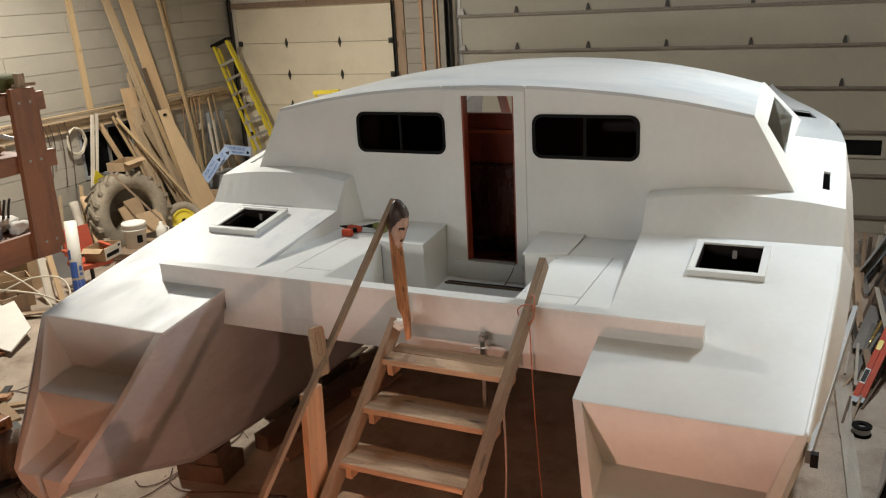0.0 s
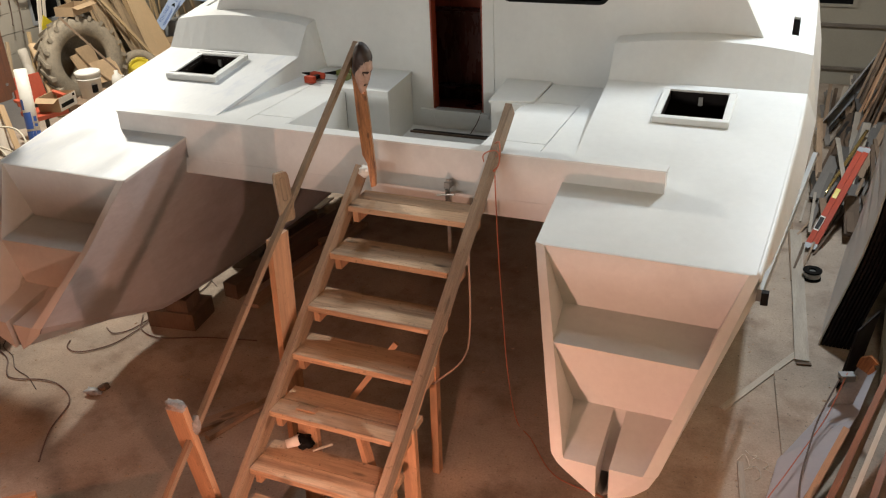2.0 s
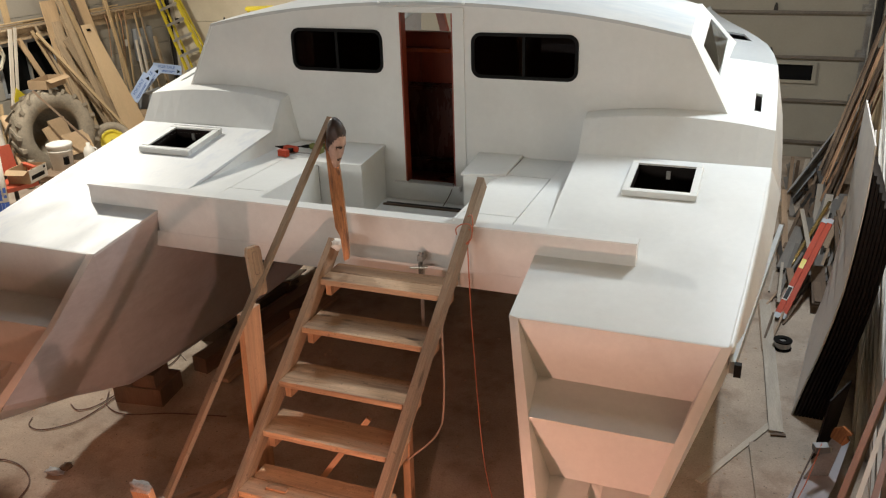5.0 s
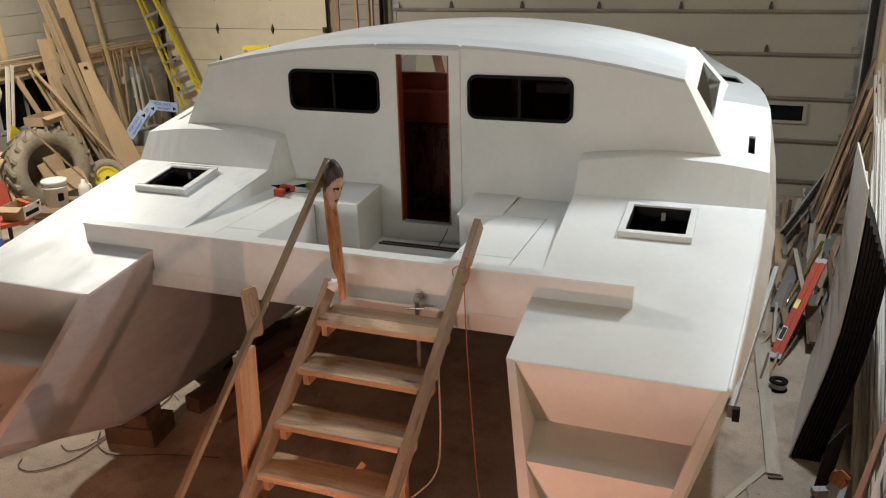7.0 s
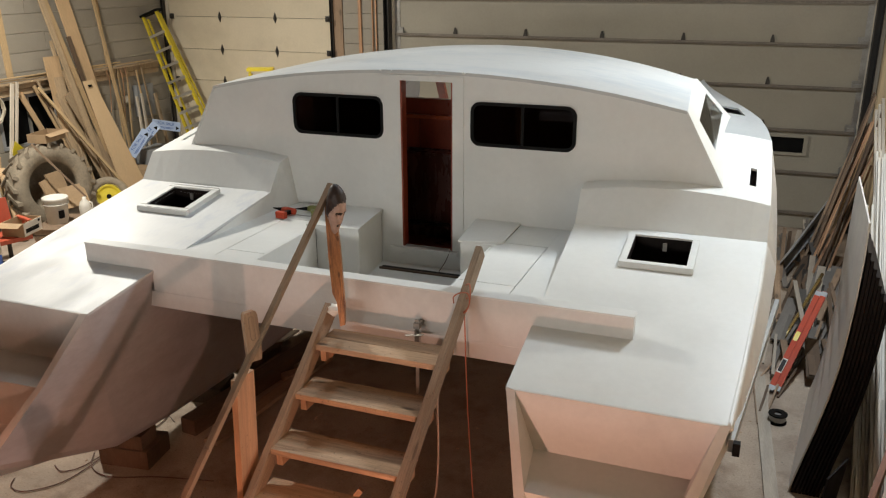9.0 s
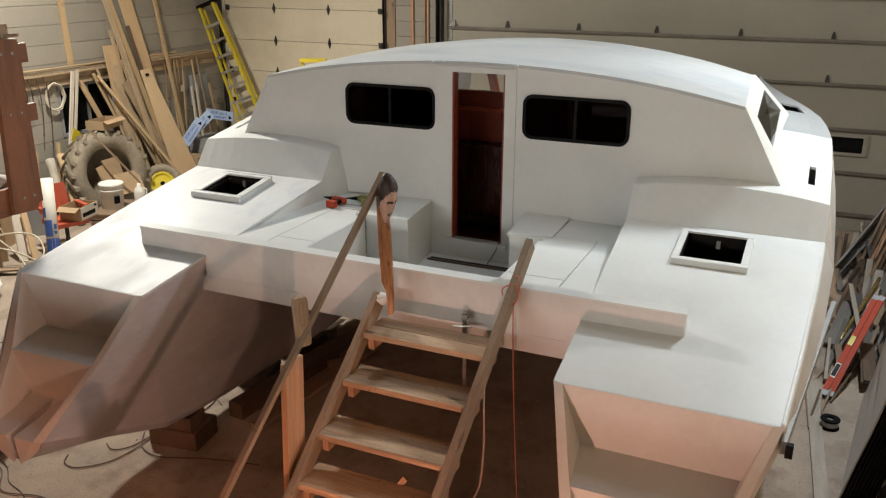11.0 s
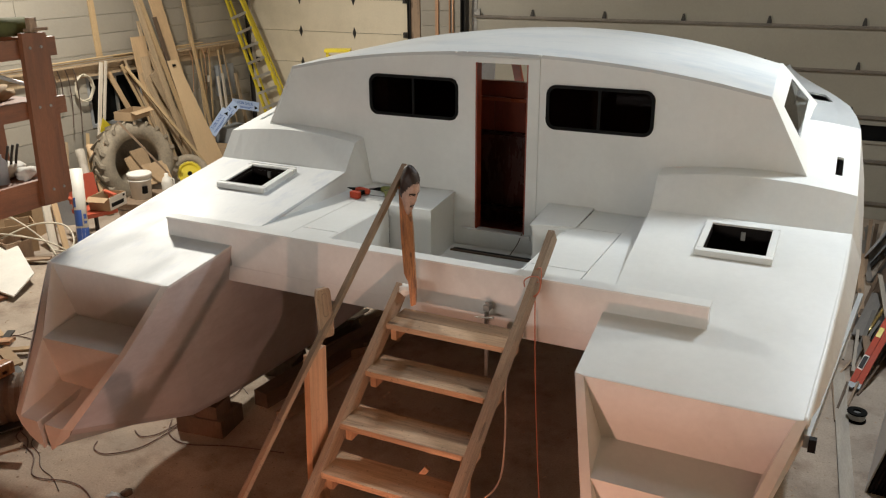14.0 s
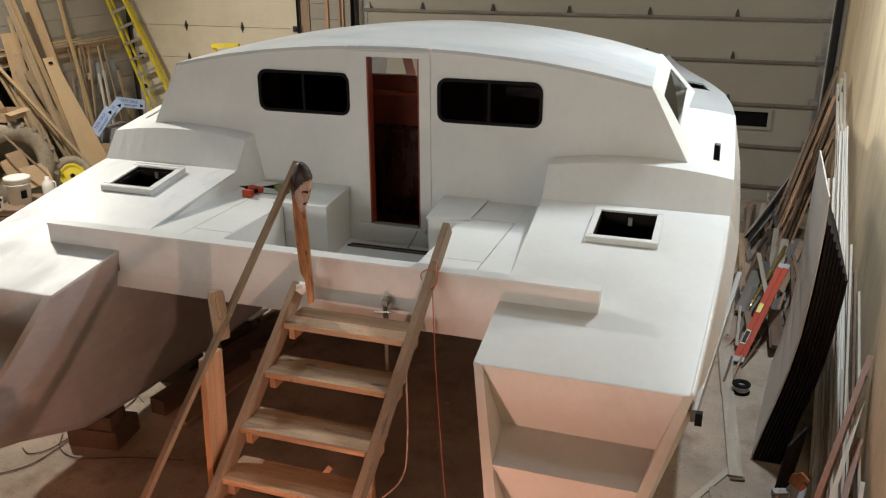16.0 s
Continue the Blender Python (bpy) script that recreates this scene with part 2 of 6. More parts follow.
M_LEAD = material("dull_pink_lead", (0.34, 0.24, 0.19), 0.6, vary=0.1, scale=8, fine=60, bump=0)
M_HOSE = material("cream_hose", (0.62, 0.56, 0.44), 0.5, vary=0.1, scale=8, fine=60, bump=0)
M_RAG = material("grey_rag", (0.30, 0.28, 0.27), 0.9, vary=0.3, scale=9, fine=60, bump=0.03)
M_LEATHER = material("worn_leather", (0.036, 0.019, 0.014), 0.55, vary=0.4, scale=9, fine=50, bump=0.03)
M_PAPER = material("white_paper", (0.74, 0.71, 0.65), 0.8, vary=0.06, scale=4, fine=40, bump=0.004)
M_LEVEL = material("red_enamel", (0.44, 0.062, 0.028), 0.6, spec=0.2, vary=0.1, scale=4, fine=40, bump=0.003)
M_BRASS = material("brass_tube", (0.70, 0.55, 0.25), 0.25, metal=0.9, vary=0.1, scale=4, fine=40, bump=0.002)
M_GREEN = material("green_drill_case", (0.16, 0.17, 0.04), 0.5, vary=0.1, scale=8, fine=60, bump=0)
G_DARK = glass("smoked_glass", (0.012, 0.010, 0.010), ior=1.22)
G_CLEAR = glass("window_glass", (0.55, 0.57, 0.56))

M_OILY = material("oily_timber", (0.13, 0.085, 0.055), 0.75, vary=0.25, scale=2.5, fine=26, bump=0.02, stretch=(4, 4, 0.7), by_object=0.15)
M_EAST = material("bare_wall_board", (0.84, 0.68, 0.46), 0.7, vary=0.08, scale=0.7, fine=14, bump=0.006, stretch=(3, 3, 0.8), stain=(0.38, 0.27, 0.16), stain_amount=0.4, stain_scale=0.8)

# ---- building helpers ----


def part(name, bm, mat, parent=None, label="", smooth=False, bevel=0.0):
    """Links a bmesh as one mesh object, under a thing or a part if given."""
    if bevel:
        bmesh.ops.bevel(bm, geom=[e for e in bm.edges if len(e.link_faces) == 2 and e.calc_face_angle(0) > 0.35], offset=bevel, segments=2, profile=0.6, affect="EDGES", clamp_overlap=True)
    bmesh.ops.recalc_face_normals(bm, faces=bm.faces)
    me = bpy.data.meshes.new(name)
    bm.to_mesh(me)
    bm.free()
    me.materials.append(mat)
    if smooth:
        me.polygons.foreach_set("use_smooth", [True] * len(me.polygons))
    ob = new(name, me)
    if parent is not None:
        ob.parent = parent
    if label:
        tagged(ob, label)
    return ob


def thing(name, label, category, at=(0, 0, 0), turn=0.0, group="", kind=""):
    ob = new(name)
    ob.empty_display_size = 0.1
    ob.matrix_basis = pose(*at, 0, 0, turn)
    return tagged(ob, label, category, group, kind)


def shape(verts, faces):
    bm = bmesh.new()
    vs = [bm.verts.new(v) for v in verts]
    for f in faces:
        bm.faces.new([vs[i] for i in f])
    return bm


BOX_FACES = [(0, 1, 3, 2), (4, 6, 7, 5), (0, 4, 5, 1), (2, 3, 7, 6), (0, 2, 6, 4), (1, 5, 7, 3)]


def box(x0, x1, y0, y1, z0, z1):
    return shape([(x, y, z) for x in (x0, x1) for y in (y0, y1) for z in (z0, z1)], BOX_FACES)


def join(*parts):
    """One bmesh out of several."""
    out = bmesh.new()
    for bm in parts:
        me = bpy.data.meshes.new("tmp")
        bm.to_mesh(me)
        bm.free()
        out.from_mesh(me)
        bpy.data.meshes.remove(me)
    return out


def prism(outline, axis, d0, d1):
    """An outline of two-dimensional points, drawn out along an axis from d0 to d1."""
    def at(p, d):
        p = list(p)
        p.insert("xyz".index(axis), d)
        return tuple(p)
    n = len(outline)
    verts = [at(p, d0) for p in outline] + [at(p, d1) for p in outline]
    faces = [tuple(range(n)), tuple(range(2 * n - 1, n - 1, -1))] + [(i, (i + 1) % n, n + (i + 1) % n, n + i) for i in range(n)]
    return shape(verts, faces)


def slab(quad, thick, normal=None):
    """A plate on four or more corners, thickened against the normal."""
    pts = [Vector(p) for p in quad]
    n = Vector(normal) if normal else (pts[1] - pts[0]).cross(pts[2] - pts[0])
    n = n.normalized() * thick
    k = len(pts)
    verts = [tuple(p) for p in pts] + [tuple(p - n) for p in pts]
    return shape(verts, [tuple(range(k)), tuple(range(2 * k - 1, k - 1, -1))] + [(i, (i + 1) % k, k + (i + 1) % k, k + i) for i in range(k)])


def stick(a, b, w, h, side=(0, 0, 1)):
    """A straight board from a to b; w across, h along the direction of side."""
    a, b = Vector(a), Vector(b)
    d = (b - a).normalized()
    s = Vector(side)
    s = (s - d * s.dot(d)).normalized()
    c = d.cross(s)
    verts = [tuple(p + c * (i * w / 2) + s * (j * h / 2)) for p in (a, b) for i in (-1, 1) for j in (-1, 1)]
    return shape(verts, BOX_FACES)


def board(name, a, b, w, h, mat, parent=None, side=(0, 0, 1), label="", bevel=0.003):
    """A board whose own z axis runs along its length, so that the grain does too."""
    a, b = Vector(a), Vector(b)
    d = (b - a).normalized()
    s = Vector(side)
    s = (s - d * s.dot(d)).normalized()
    c = s.cross(d)
    ob = part(name, box(-w / 2, w / 2, -h / 2, h / 2, 0, (b - a).length), mat, parent, label, bevel=bevel)
    m = Matrix((c, s, d)).transposed().to_4x4()
    m.translation = a
    ob.matrix_basis = m
    return ob


def tube(points, radius, sides=8, closed=False):
    """A round tube through points, smoothed as a Catmull-Rom curve."""
    pts = [Vector(p) for p in points]
    n = len(pts)
    path = []
    for i in range(n if closed else n - 1):
        p0 = pts[(i - 1) % n] if closed or i > 0 else pts[0]
        p1, p2 = pts[i], pts[(i + 1) % n]
        p3 = pts[(i + 2) % n] if closed or i + 2 < n else pts[-1]
        for k in range(6):
            u = k / 6
            path.append(0.5 * ((2 * p1) + (p2 - p0) * u + (2 * p0 - 5 * p1 + 4 * p2 - p3) * u * u + (3 * p1 - p0 - 3 * p2 + p3) * u ** 3))
    if not closed:
        path.append(pts[-1])
    rings = []
    bm = bmesh.new()
    m = len(path)
    for i, p in enumerate(path):
        d = (path[(i + 1) % m] - path[i - 1]) if closed else (path[min(i + 1, m - 1)] - path[max(i - 1, 0)])
        d = d.normalized() if d.length > 1e-9 else Vector((0, 0, 1))
        u = d.cross(Vector((0, 0, 1)) if abs(d.z) < 0.95 else Vector((1, 0, 0))).normalized()
        v = d.cross(u)
        rings.append([bm.verts.new(p + (u * math.cos(a) + v * math.sin(a)) * radius) for a in (2 * math.pi * k / sides for k in range(sides))])
    for i in range(m if closed else m - 1):
        a, b = rings[i], rings[(i + 1) % m]
        for k in range(sides):
            bm.faces.new((a[k], a[(k + 1) % sides], b[(k + 1) % sides], b[k]))
    if not closed:
        bm.faces.new(rings[0])
        bm.faces.new(rings[-1])
    return bm


def lathe(profile, sides=24, axis="z"):
    """A body of revolution from (radius, height) pairs."""
    bm = bmesh.new()
    rings = []
    for r, h in profile:
        ring = []
        for k in range(sides):
            a = 2 * math.pi * k / sides
            p = (r * math.cos(a), r * math.sin(a), h) if axis == "z" else ((h, r * math.cos(a), r * math.sin(a)) if axis == "x" else (r * math.cos(a), h, r * math.sin(a)))
            ring.append(bm.verts.new(p))
        rings.append(ring)
    for a, b in zip(rings, rings[1:]):
        for k in range(sides):
            bm.faces.new((a[k], a[(k + 1) % sides], b[(k + 1) % sides], b[k]))
    for ring, r in ((rings[0], profile[0][0]), (rings[-1], profile[-1][0])):
        if r > 1e-4:
            bm.faces.new(ring)
    bmesh.ops.remove_doubles(bm, verts=bm.verts, dist=1e-5)
    return bm


def rounded(w, h, r, n=6):
    """The outline of a rounded rectangle round the origin."""
    out = []
    for cx, cy, a0 in ((w / 2 - r, h / 2 - r, 0), (-w / 2 + r, h / 2 - r, 90), (-w / 2 + r, -h / 2 + r, 180), (w / 2 - r, -h / 2 + r, 270)):
        for k in range(n + 1):
            a = radians(a0 + 90 * k / n)
            out.append((cx + r * math.cos(a), cy + r * math.sin(a)))
    return out


def ring_prism(outer, inner, axis, d0, d1):
    """A frame between two outlines with the same count of points."""
    def at(p, d):
        p = list(p)
        p.insert("xyz".index(axis), d)
        return tuple(p)
    n = len(outer)
    verts = [at(p, d) for d in (d0, d1) for line in (outer, inner) for p in line]
    faces = []
    for i in range(n):
        j = (i + 1) % n
        faces += [(i, j, n + j, n + i), (2 * n + i, 3 * n + i, 3 * n + j, 2 * n + j), (i, 2 * n + i, 2 * n + j, j), (n + i, n + j, 3 * n + j, 3 * n + i)]
    return shape(verts, faces)


def lerp(table, y):
    """Straight interpolation in a table of (y, value)."""
    for (a, va), (b, vb) in zip(table, table[1:]):
        if y <= b:
            return va + (vb - va) * max(0.0, (y - a)) / (b - a)
    return table[-1][1]


# ---- the building ----
WEST, EAST, NORTH, SOUTH, TOP = -8.7, 4.3, 10.0, -8.0, 6.6
tagged(part("floor", box(WEST - 0.3, EAST + 0.3, SOUTH - 0.3, NORTH + 0.3, -0.2, 0.0), M_FLOOR), "dusty grey concrete workshop floor with sawdust and stains", "floor", kind="structure")
# unseen ceiling, dark so that little light bounces down
tagged(part("ceiling", box(WEST - 0.3, EAST + 0.3, SOUTH - 0.3, NORTH + 0.3, TOP, TOP + 0.15), M_CEIL), "plain unseen board ceiling, coloured dark to cut bounced light", "ceiling", kind="structure")
# unseen end wall; its dark timber colour cuts bounce under the boat
tagged(part("wall_south", box(WEST - 0.2, EAST + 0.2, SOUTH - 0.2, SOUTH, 0, TOP), M_OILY), "unseen end wall of the workshop, coloured dark to cut bounced light", "wall", kind="structure")
tagged(part("wall_east", prism([(EAST, NORTH + 0.2), (EAST - 0.375 - 0.3, SOUTH), (EAST + 0.2, SOUTH), (EAST + 0.2, NORTH + 0.2)], "z", 0, TOP), M_EAST), "stained tan boarded side wall of the workshop", "wall", kind="structure")
# unseen loft under the camera; edge and rim placed to cut lamp light
tagged(part("loft", join(box(WEST, 3.6, SOUTH, -3.62, 2.32, 2.42), box(WEST, 3.75, -3.67, -3.62, 2.12, 2.32)), M_OLDWOOD), "unseen timber loft floor, its deep rim added to block light", "loft", kind="structure")
WIN = (5.78, 7.02, 1.24, 2.08)     # the dark window in the west wall: y0, y1, z0, z1
west = tagged(part("wall_west", join(box(WEST - 0.2, WEST, SOUTH, WIN[0], 0, TOP), box(WEST - 0.2, WEST, WIN[1], NORTH + 0.2, 0, TOP),
                                     box(WEST - 0.2, WEST, WIN[0], WIN[1], 0, WIN[2]), box(WEST - 0.2, WEST, WIN[0], WIN[1], WIN[3], TOP)), M_WALL),
              "white boarded side wall of the workshop with dusty courses", "wall", kind="structure")
LD, RD = (-8.5, -4.9), (-3.6, 4.1)           # the two garage doors: x0, x1
LH, RH = 3.84, 4.55
tagged(part("wall_north", join(box(WEST, LD[0], NORTH, NORTH + 0.2, 0, TOP), box(LD[1], RD[0], NORTH, NORTH + 0.2, 0, TOP), box(RD[1], EAST, NORTH, NORTH + 0.2, 0, TOP),
                                       box(LD[0], LD[1], NORTH, NORTH + 0.2, LH, TOP), box(RD[0], RD[1], NORTH, NORTH + 0.2, RH, TOP)), M_WALL),
               "cream end wall with two garage door openings", "wall", kind="structure")


def garage_door(name, x0, x1, height, sections, mat, struts, label, window=None):
    door = thing(name, label, "garage door", (0, NORTH + 0.03, 0), kind="structure")
    zs = [0.0] + sections + [height]
    for a, b in zip(zs, zs[1:]):
        if window and window[2] > a and window[3] < b:
            u0, u1, w0, w1 = window
            part("panel", join(box(x0, u0, 0, 0.05, a + 0.004, b - 0.004), box(u1, x1, 0, 0.05, a + 0.004, b - 0.004),
                               box(u0, u1, 0, 0.05, a + 0.004, w0), box(u0, u1, 0, 0.05, w1, b - 0.004)), mat, door)
        else:
            part("panel", box(x0, x1, 0, 0.05, a + 0.004, b - 0.004), mat, door, bevel=0.008)
    for z in sections:
        if struts:
            part("strut", join(box(x0 + 0.02, x1 - 0.02, -0.050, -0.002, z - 0.022, z - 0.018), box(x0 + 0.02, x1 - 0.02, -0.054, -0.049, z - 0.026, z - 0.002),
                               box(x0 + 0.02, x1 - 0.02, -0.050, -0.002, z + 0.012, z + 0.016), box(x0 + 0.02, x1 - 0.02, -0.054, -0.049, z + 0.002, z + 0.020)), M_RAIL, door, "galvanised steel stiffening rail")
    return door


def hinge(door, x, z, tall, mat):
    bm = prism([(x - 0.034, z + 0.02), (x + 0.034, z + 0.02), (x + 0.03, z + 0.06), (x + 0.012, z + tall), (x - 0.012, z + tall), (x - 0.03, z + 0.06)], "y", -0.02, -0.004)
    part("hinge", join(bm, box(x - 0.03, x + 0.03, -0.045, -0.018, z + 0.012, z + 0.05)), mat, door, "dark pressed steel hinge")


left_door = garage_door("garage_door_1", LD[0], LD[1], LH, [0.66, 1.29, 1.91, 2.52, 3.14], M_DOOR, False, "closed cream sectional garage door with small black hinges")
for z in (1.29, 1.91, 2.52, 3.14):
    for x in (-7.32, -6.08):
        part("hinge", join(prism([(x, z - 0.10), (x + 0.035, z), (x, z + 0.10), (x - 0.035, z)], "y", -0.022, -0.004), box(x - 0.02, x + 0.02, -0.04, -0.018, z - 0.03, z + 0.03)), M_DKSTEEL, left_door)
    for x in (-8.44, -4.96):
        part("roller_bracket", join(box(x - 0.04, x + 0.04, -0.03, -0.004, z - 0.05, z + 0.05), box(x - 0.02, x + 0.03, -0.06, -0.03, z - 0.02, z + 0.02)), M_DKSTEEL, left_door)
RZ = [0.27, 0.93, 1.60, 2.27, 2.91, 3.53, 4.15]
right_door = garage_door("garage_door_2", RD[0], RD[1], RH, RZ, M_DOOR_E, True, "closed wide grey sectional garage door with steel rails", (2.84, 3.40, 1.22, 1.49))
for z in RZ[1:]:
    for x in (-2.45, -1.18, 0.12, 1.42, 2.75):
        hinge(right_door, x, z, 0.13, M_DKSTEEL)
    for x in (-3.5, 4.0):
        part("roller_bracket", join(box(x - 0.06, x + 0.06, -0.03, -0.004, z - 0.02, z + 0.12), box(x - 0.03, x + 0.08, -0.07, -0.03, z + 0.02, z + 0.07)), M_STEEL, right_door)
for x in (-3.56, 4.06):
    part("end_stile", box(x - 0.04, x + 0.06, -0.012, -0.003, 0, RH), M_STEEL, right_door, "galvanised end plate")
pane = part("door_window", join(box(2.80, 3.44, -0.03, -0.004, 1.19, 1.235), box(2.80, 3.44, -0.03, -0.004, 1.475, 1.52), box(2.80, 2.855, -0.03, -0.004, 1.235, 1.475), box(3.385, 3.44, -0.03, -0.004, 1.235, 1.475)), M_DOOR_E, right_door)
part("pane", box(2.85, 3.39, 0.02, 0.026, 1.23, 1.48), M_BLACK, pane, "black window pane at night")
tagged(part("backdrop", box(WEST - 1, EAST + 1, NORTH + 0.6, NORTH + 0.62, -0.2, TOP), M_BLACK), "dark night outside the doors", "backdrop", kind="structure")
# tracks, jambs and the boarded pier between the doors
for x, z1 in ((-8.58, 4.3), (-4.83, 4.3)):
    tagged(part("door_track", join(box(x - 0.03, x - 0.025, NORTH - 0.09, NORTH - 0.03, 0, z1), box(x - 0.03, x + 0.03, NORTH - 0.035, NORTH - 0.03, 0, z1), box(x + 0.025, x + 0.03, NORTH - 0.09, NORTH - 0.03, 0, z1)), M_DKSTEEL), "dark steel garage door track", "door track", kind="structure")
for x, z1 in ((-3.7, 5.4), (4.17, 5.4)):
    tagged(part("door_track", join(box(x - 0.05, x - 0.04, NORTH - 0.16, NORTH - 0.003, 0, z1), box(x - 0.04, x + 0.05, NORTH - 0.03, NORTH - 0.003, 0, z1), box(x + 0.04, x + 0.05, NORTH - 0.16, NORTH - 0.03, 0, z1)), M_DKSTEEL), "dark steel garage door track", "door track", kind="structure")
tagged(part("trim", box(-4.80, -4.62, NORTH - 0.05, NORTH - 0.003, 0, TOP), M_OLDWOOD, bevel=0.004), "brown weathered timber door jamb", "trim", kind="structure")
tagged(part("trim", box(LD[0] - 0.1, LD[1] + 0.1, NORTH - 0.045, NORTH - 0.003, LH - 0.005, LH + 0.10), M_OLDWOOD, bevel=0.004), "brown timber lintel over the garage door", "trim", kind="structure")
for x, w in ((-4.29, 0.055), (-4.02, 0.02), (-3.95, 0.02)):
    tagged(part("trim", box(x, x + w, NORTH - 0.07, NORTH - 0.035, 0, 4.6), M_PINE, bevel=0.003), "bare pine batten up the wall", "trim", kind="structure")
boards_pier = thing("boarded_pier", "white boarded pier between the garage doors", "wall", kind="structure")
z = 0.02
while z < TOP - 0.1:
    part("plank", box(-4.61, -3.76, NORTH - 0.03, NORTH - 0.003, z, z + 0.262), M_SIDING, boards_pier, bevel=0.004)
    z += 0.27

# ---- the boat ----
boat = thing("catamaran", "unfinished white-primed plywood catamaran standing on timber blocks", "boat", (0, 0, F))
OUT_X = [(0, 2.75), (0.67, 2.795), (1.5, 2.84), (2.25, 2.862), (3.1, 2.85), (3.8, 2.83), (4.6, 2.76), (5.5, 2.51), (6.3, 2.25), (7.2, 2.0)]
INN_X = [(0, 1.519), (0.67, 1.488), (1.5, 1.448), (2.25, 1.413), (3.1, 1.41), (3.8, 1.42), (4.8, 1.50), (6.0, 1.68), (7.2, 1.95)]
KEEL_Z = [(-0.70, -1.105), (0.35, -1.43), (0.93, -1.505), (1.65, -1.53), (3.0, -1.57), (5.0, -1.52), (6.4, -0.95), (7.4, -0.2)]
CHIN_Z = [(-0.73, -0.866), (0.35, -1.30), (0.93, -1.37), (1.65, -1.40), (3.0, -1.44), (5.0, -1.25), (6.4, -0.45), (7.4, 0.2)]
CHIN_I = [(-0.73, 1.841), (0.35, 1.80), (3.0, 1.78), (5.0, 1.86), (7.4, 2.07)]
CHIN_O = [(-0.73, 2.414), (0.35, 2.42), (1.2, 2.33), (3.0, 2.36), (5.0, 2.30), (7.4, 2.09)]


KNUCKLE = [(0, 0.0), (0.35, 0.035), (1.3, 0.07), (2.25, 0.085), (3.8, 0.09), (5.5, 0.05), (7.2, 0.0)]
DECKLINE = [(0, 0.06), (0.35, 0.08), (2.25, 0.326), (3.8, 0.56), (7.2, 0.80)]


def sheer(y):
    """Height of the deck edge."""
    if y <= 2.25:
        return 0.145 * y
    if y <= 2.43:
        return 0.326 + (y - 2.25) / 0.18 * 0.236
    return 0.562 + 0.170 * (min(y, 3.8) - 2.43) + 0.035 * max(0.0, min(y, 5.0) - 3.8)


def arch(y, u):
    """Camber of the raised side deck over its width u from 0 to 1."""
    return 0.0 if y <= 2.25 else 0.062 * (1 - (2 * u - 1) ** 2) * min(1.0, (y - 2.25) / 0.18)


def mirror(bm, s):
    if s < 0:
        for v in bm.verts:
            v.co.x = -v.co.x
    return bm


STATIONS = [0.0, 0.35, 0.67, 1.1, 1.5, 1.9, 2.25, 2.43, 3.1, 3.8, 4.3, 4.8, 5.4, 6.0, 6.7, 7.2]


def hull_skin(s):
    """Sides and bottom from the raked stern to the bow, with a narrow bottom ledge."""
    rows = []
    for y in STATIONS:
        k = -0.73 + (y / 7.2) * 8.13 if y < 0.3 else y + 0.05
        mid = (lerp(CHIN_I, k) + lerp(CHIN_O, k)) / 2
        knuckle = (lerp(OUT_X, y) + (lerp(KNUCKLE, y) if s > 0 else -0.03), y, lerp(DECKLINE, y) - 0.20) if y > 0 else (2.696, -0.117, -0.139)
        rows.append([(lerp(INN_X, y), y, sheer(y)), (lerp(CHIN_I, k), k, lerp(CHIN_Z, k)), (lerp(CHIN_I, k) + 0.035, k, lerp(CHIN_Z, k) - 0.055), (mid, k + 0.02, lerp(KEEL_Z, k)),
                     (lerp(CHIN_O, k) - 0.035, k, lerp(CHIN_Z, k) - 0.055), (lerp(CHIN_O, k), k, lerp(CHIN_Z, k)), knuckle, (lerp(OUT_X, y), y, sheer(y))])
    n = len(rows[0])
    verts = [p for r in rows for p in r]
    faces = [(i * n + j, i * n + j + 1, (i + 1) * n + j + 1, (i + 1) * n + j) for i in range(len(rows) - 1) for j in range(n - 1)]
    m = (len(rows) - 1) * n
    faces.append(tuple(m + j for j in range(n)))
    return mirror(shape(verts, faces), s)


def deck_sheet(s, y0, y1, ys, us, holes):
    """The top skin between two stations, with openings (u0, u1, y0, y1) left out, 3 cm thick."""
    bm = bmesh.new()
    top = {}
    for i, y in enumerate(ys):
        for j, u in enumerate(us):
            x = lerp(INN_X, y) + (lerp(OUT_X, y) - lerp(INN_X, y)) * u
            top[i, j] = bm.verts.new((x, y, sheer(y) + arch(y, u)))
    for i in range(len(ys) - 1):
        for j in range(len(us) - 1):
            yc, uc = (ys[i] + ys[i + 1]) / 2, (us[j] + us[j + 1]) / 2
            if any(a < uc < b and c < yc < d for a, b, c, d in holes):
                continue
            bm.faces.new((top[i, j], top[i, j + 1], top[i + 1, j + 1], top[i + 1, j]))
    bmesh.ops.recalc_face_normals(bm, faces=bm.faces)
    out = bmesh.ops.extrude_face_region(bm, geom=bm.faces[:])
    for v in (g for g in out["geom"] if isinstance(g, bmesh.types.BMVert)):
        v.co.z -= 0.02
    return mirror(bm, s)


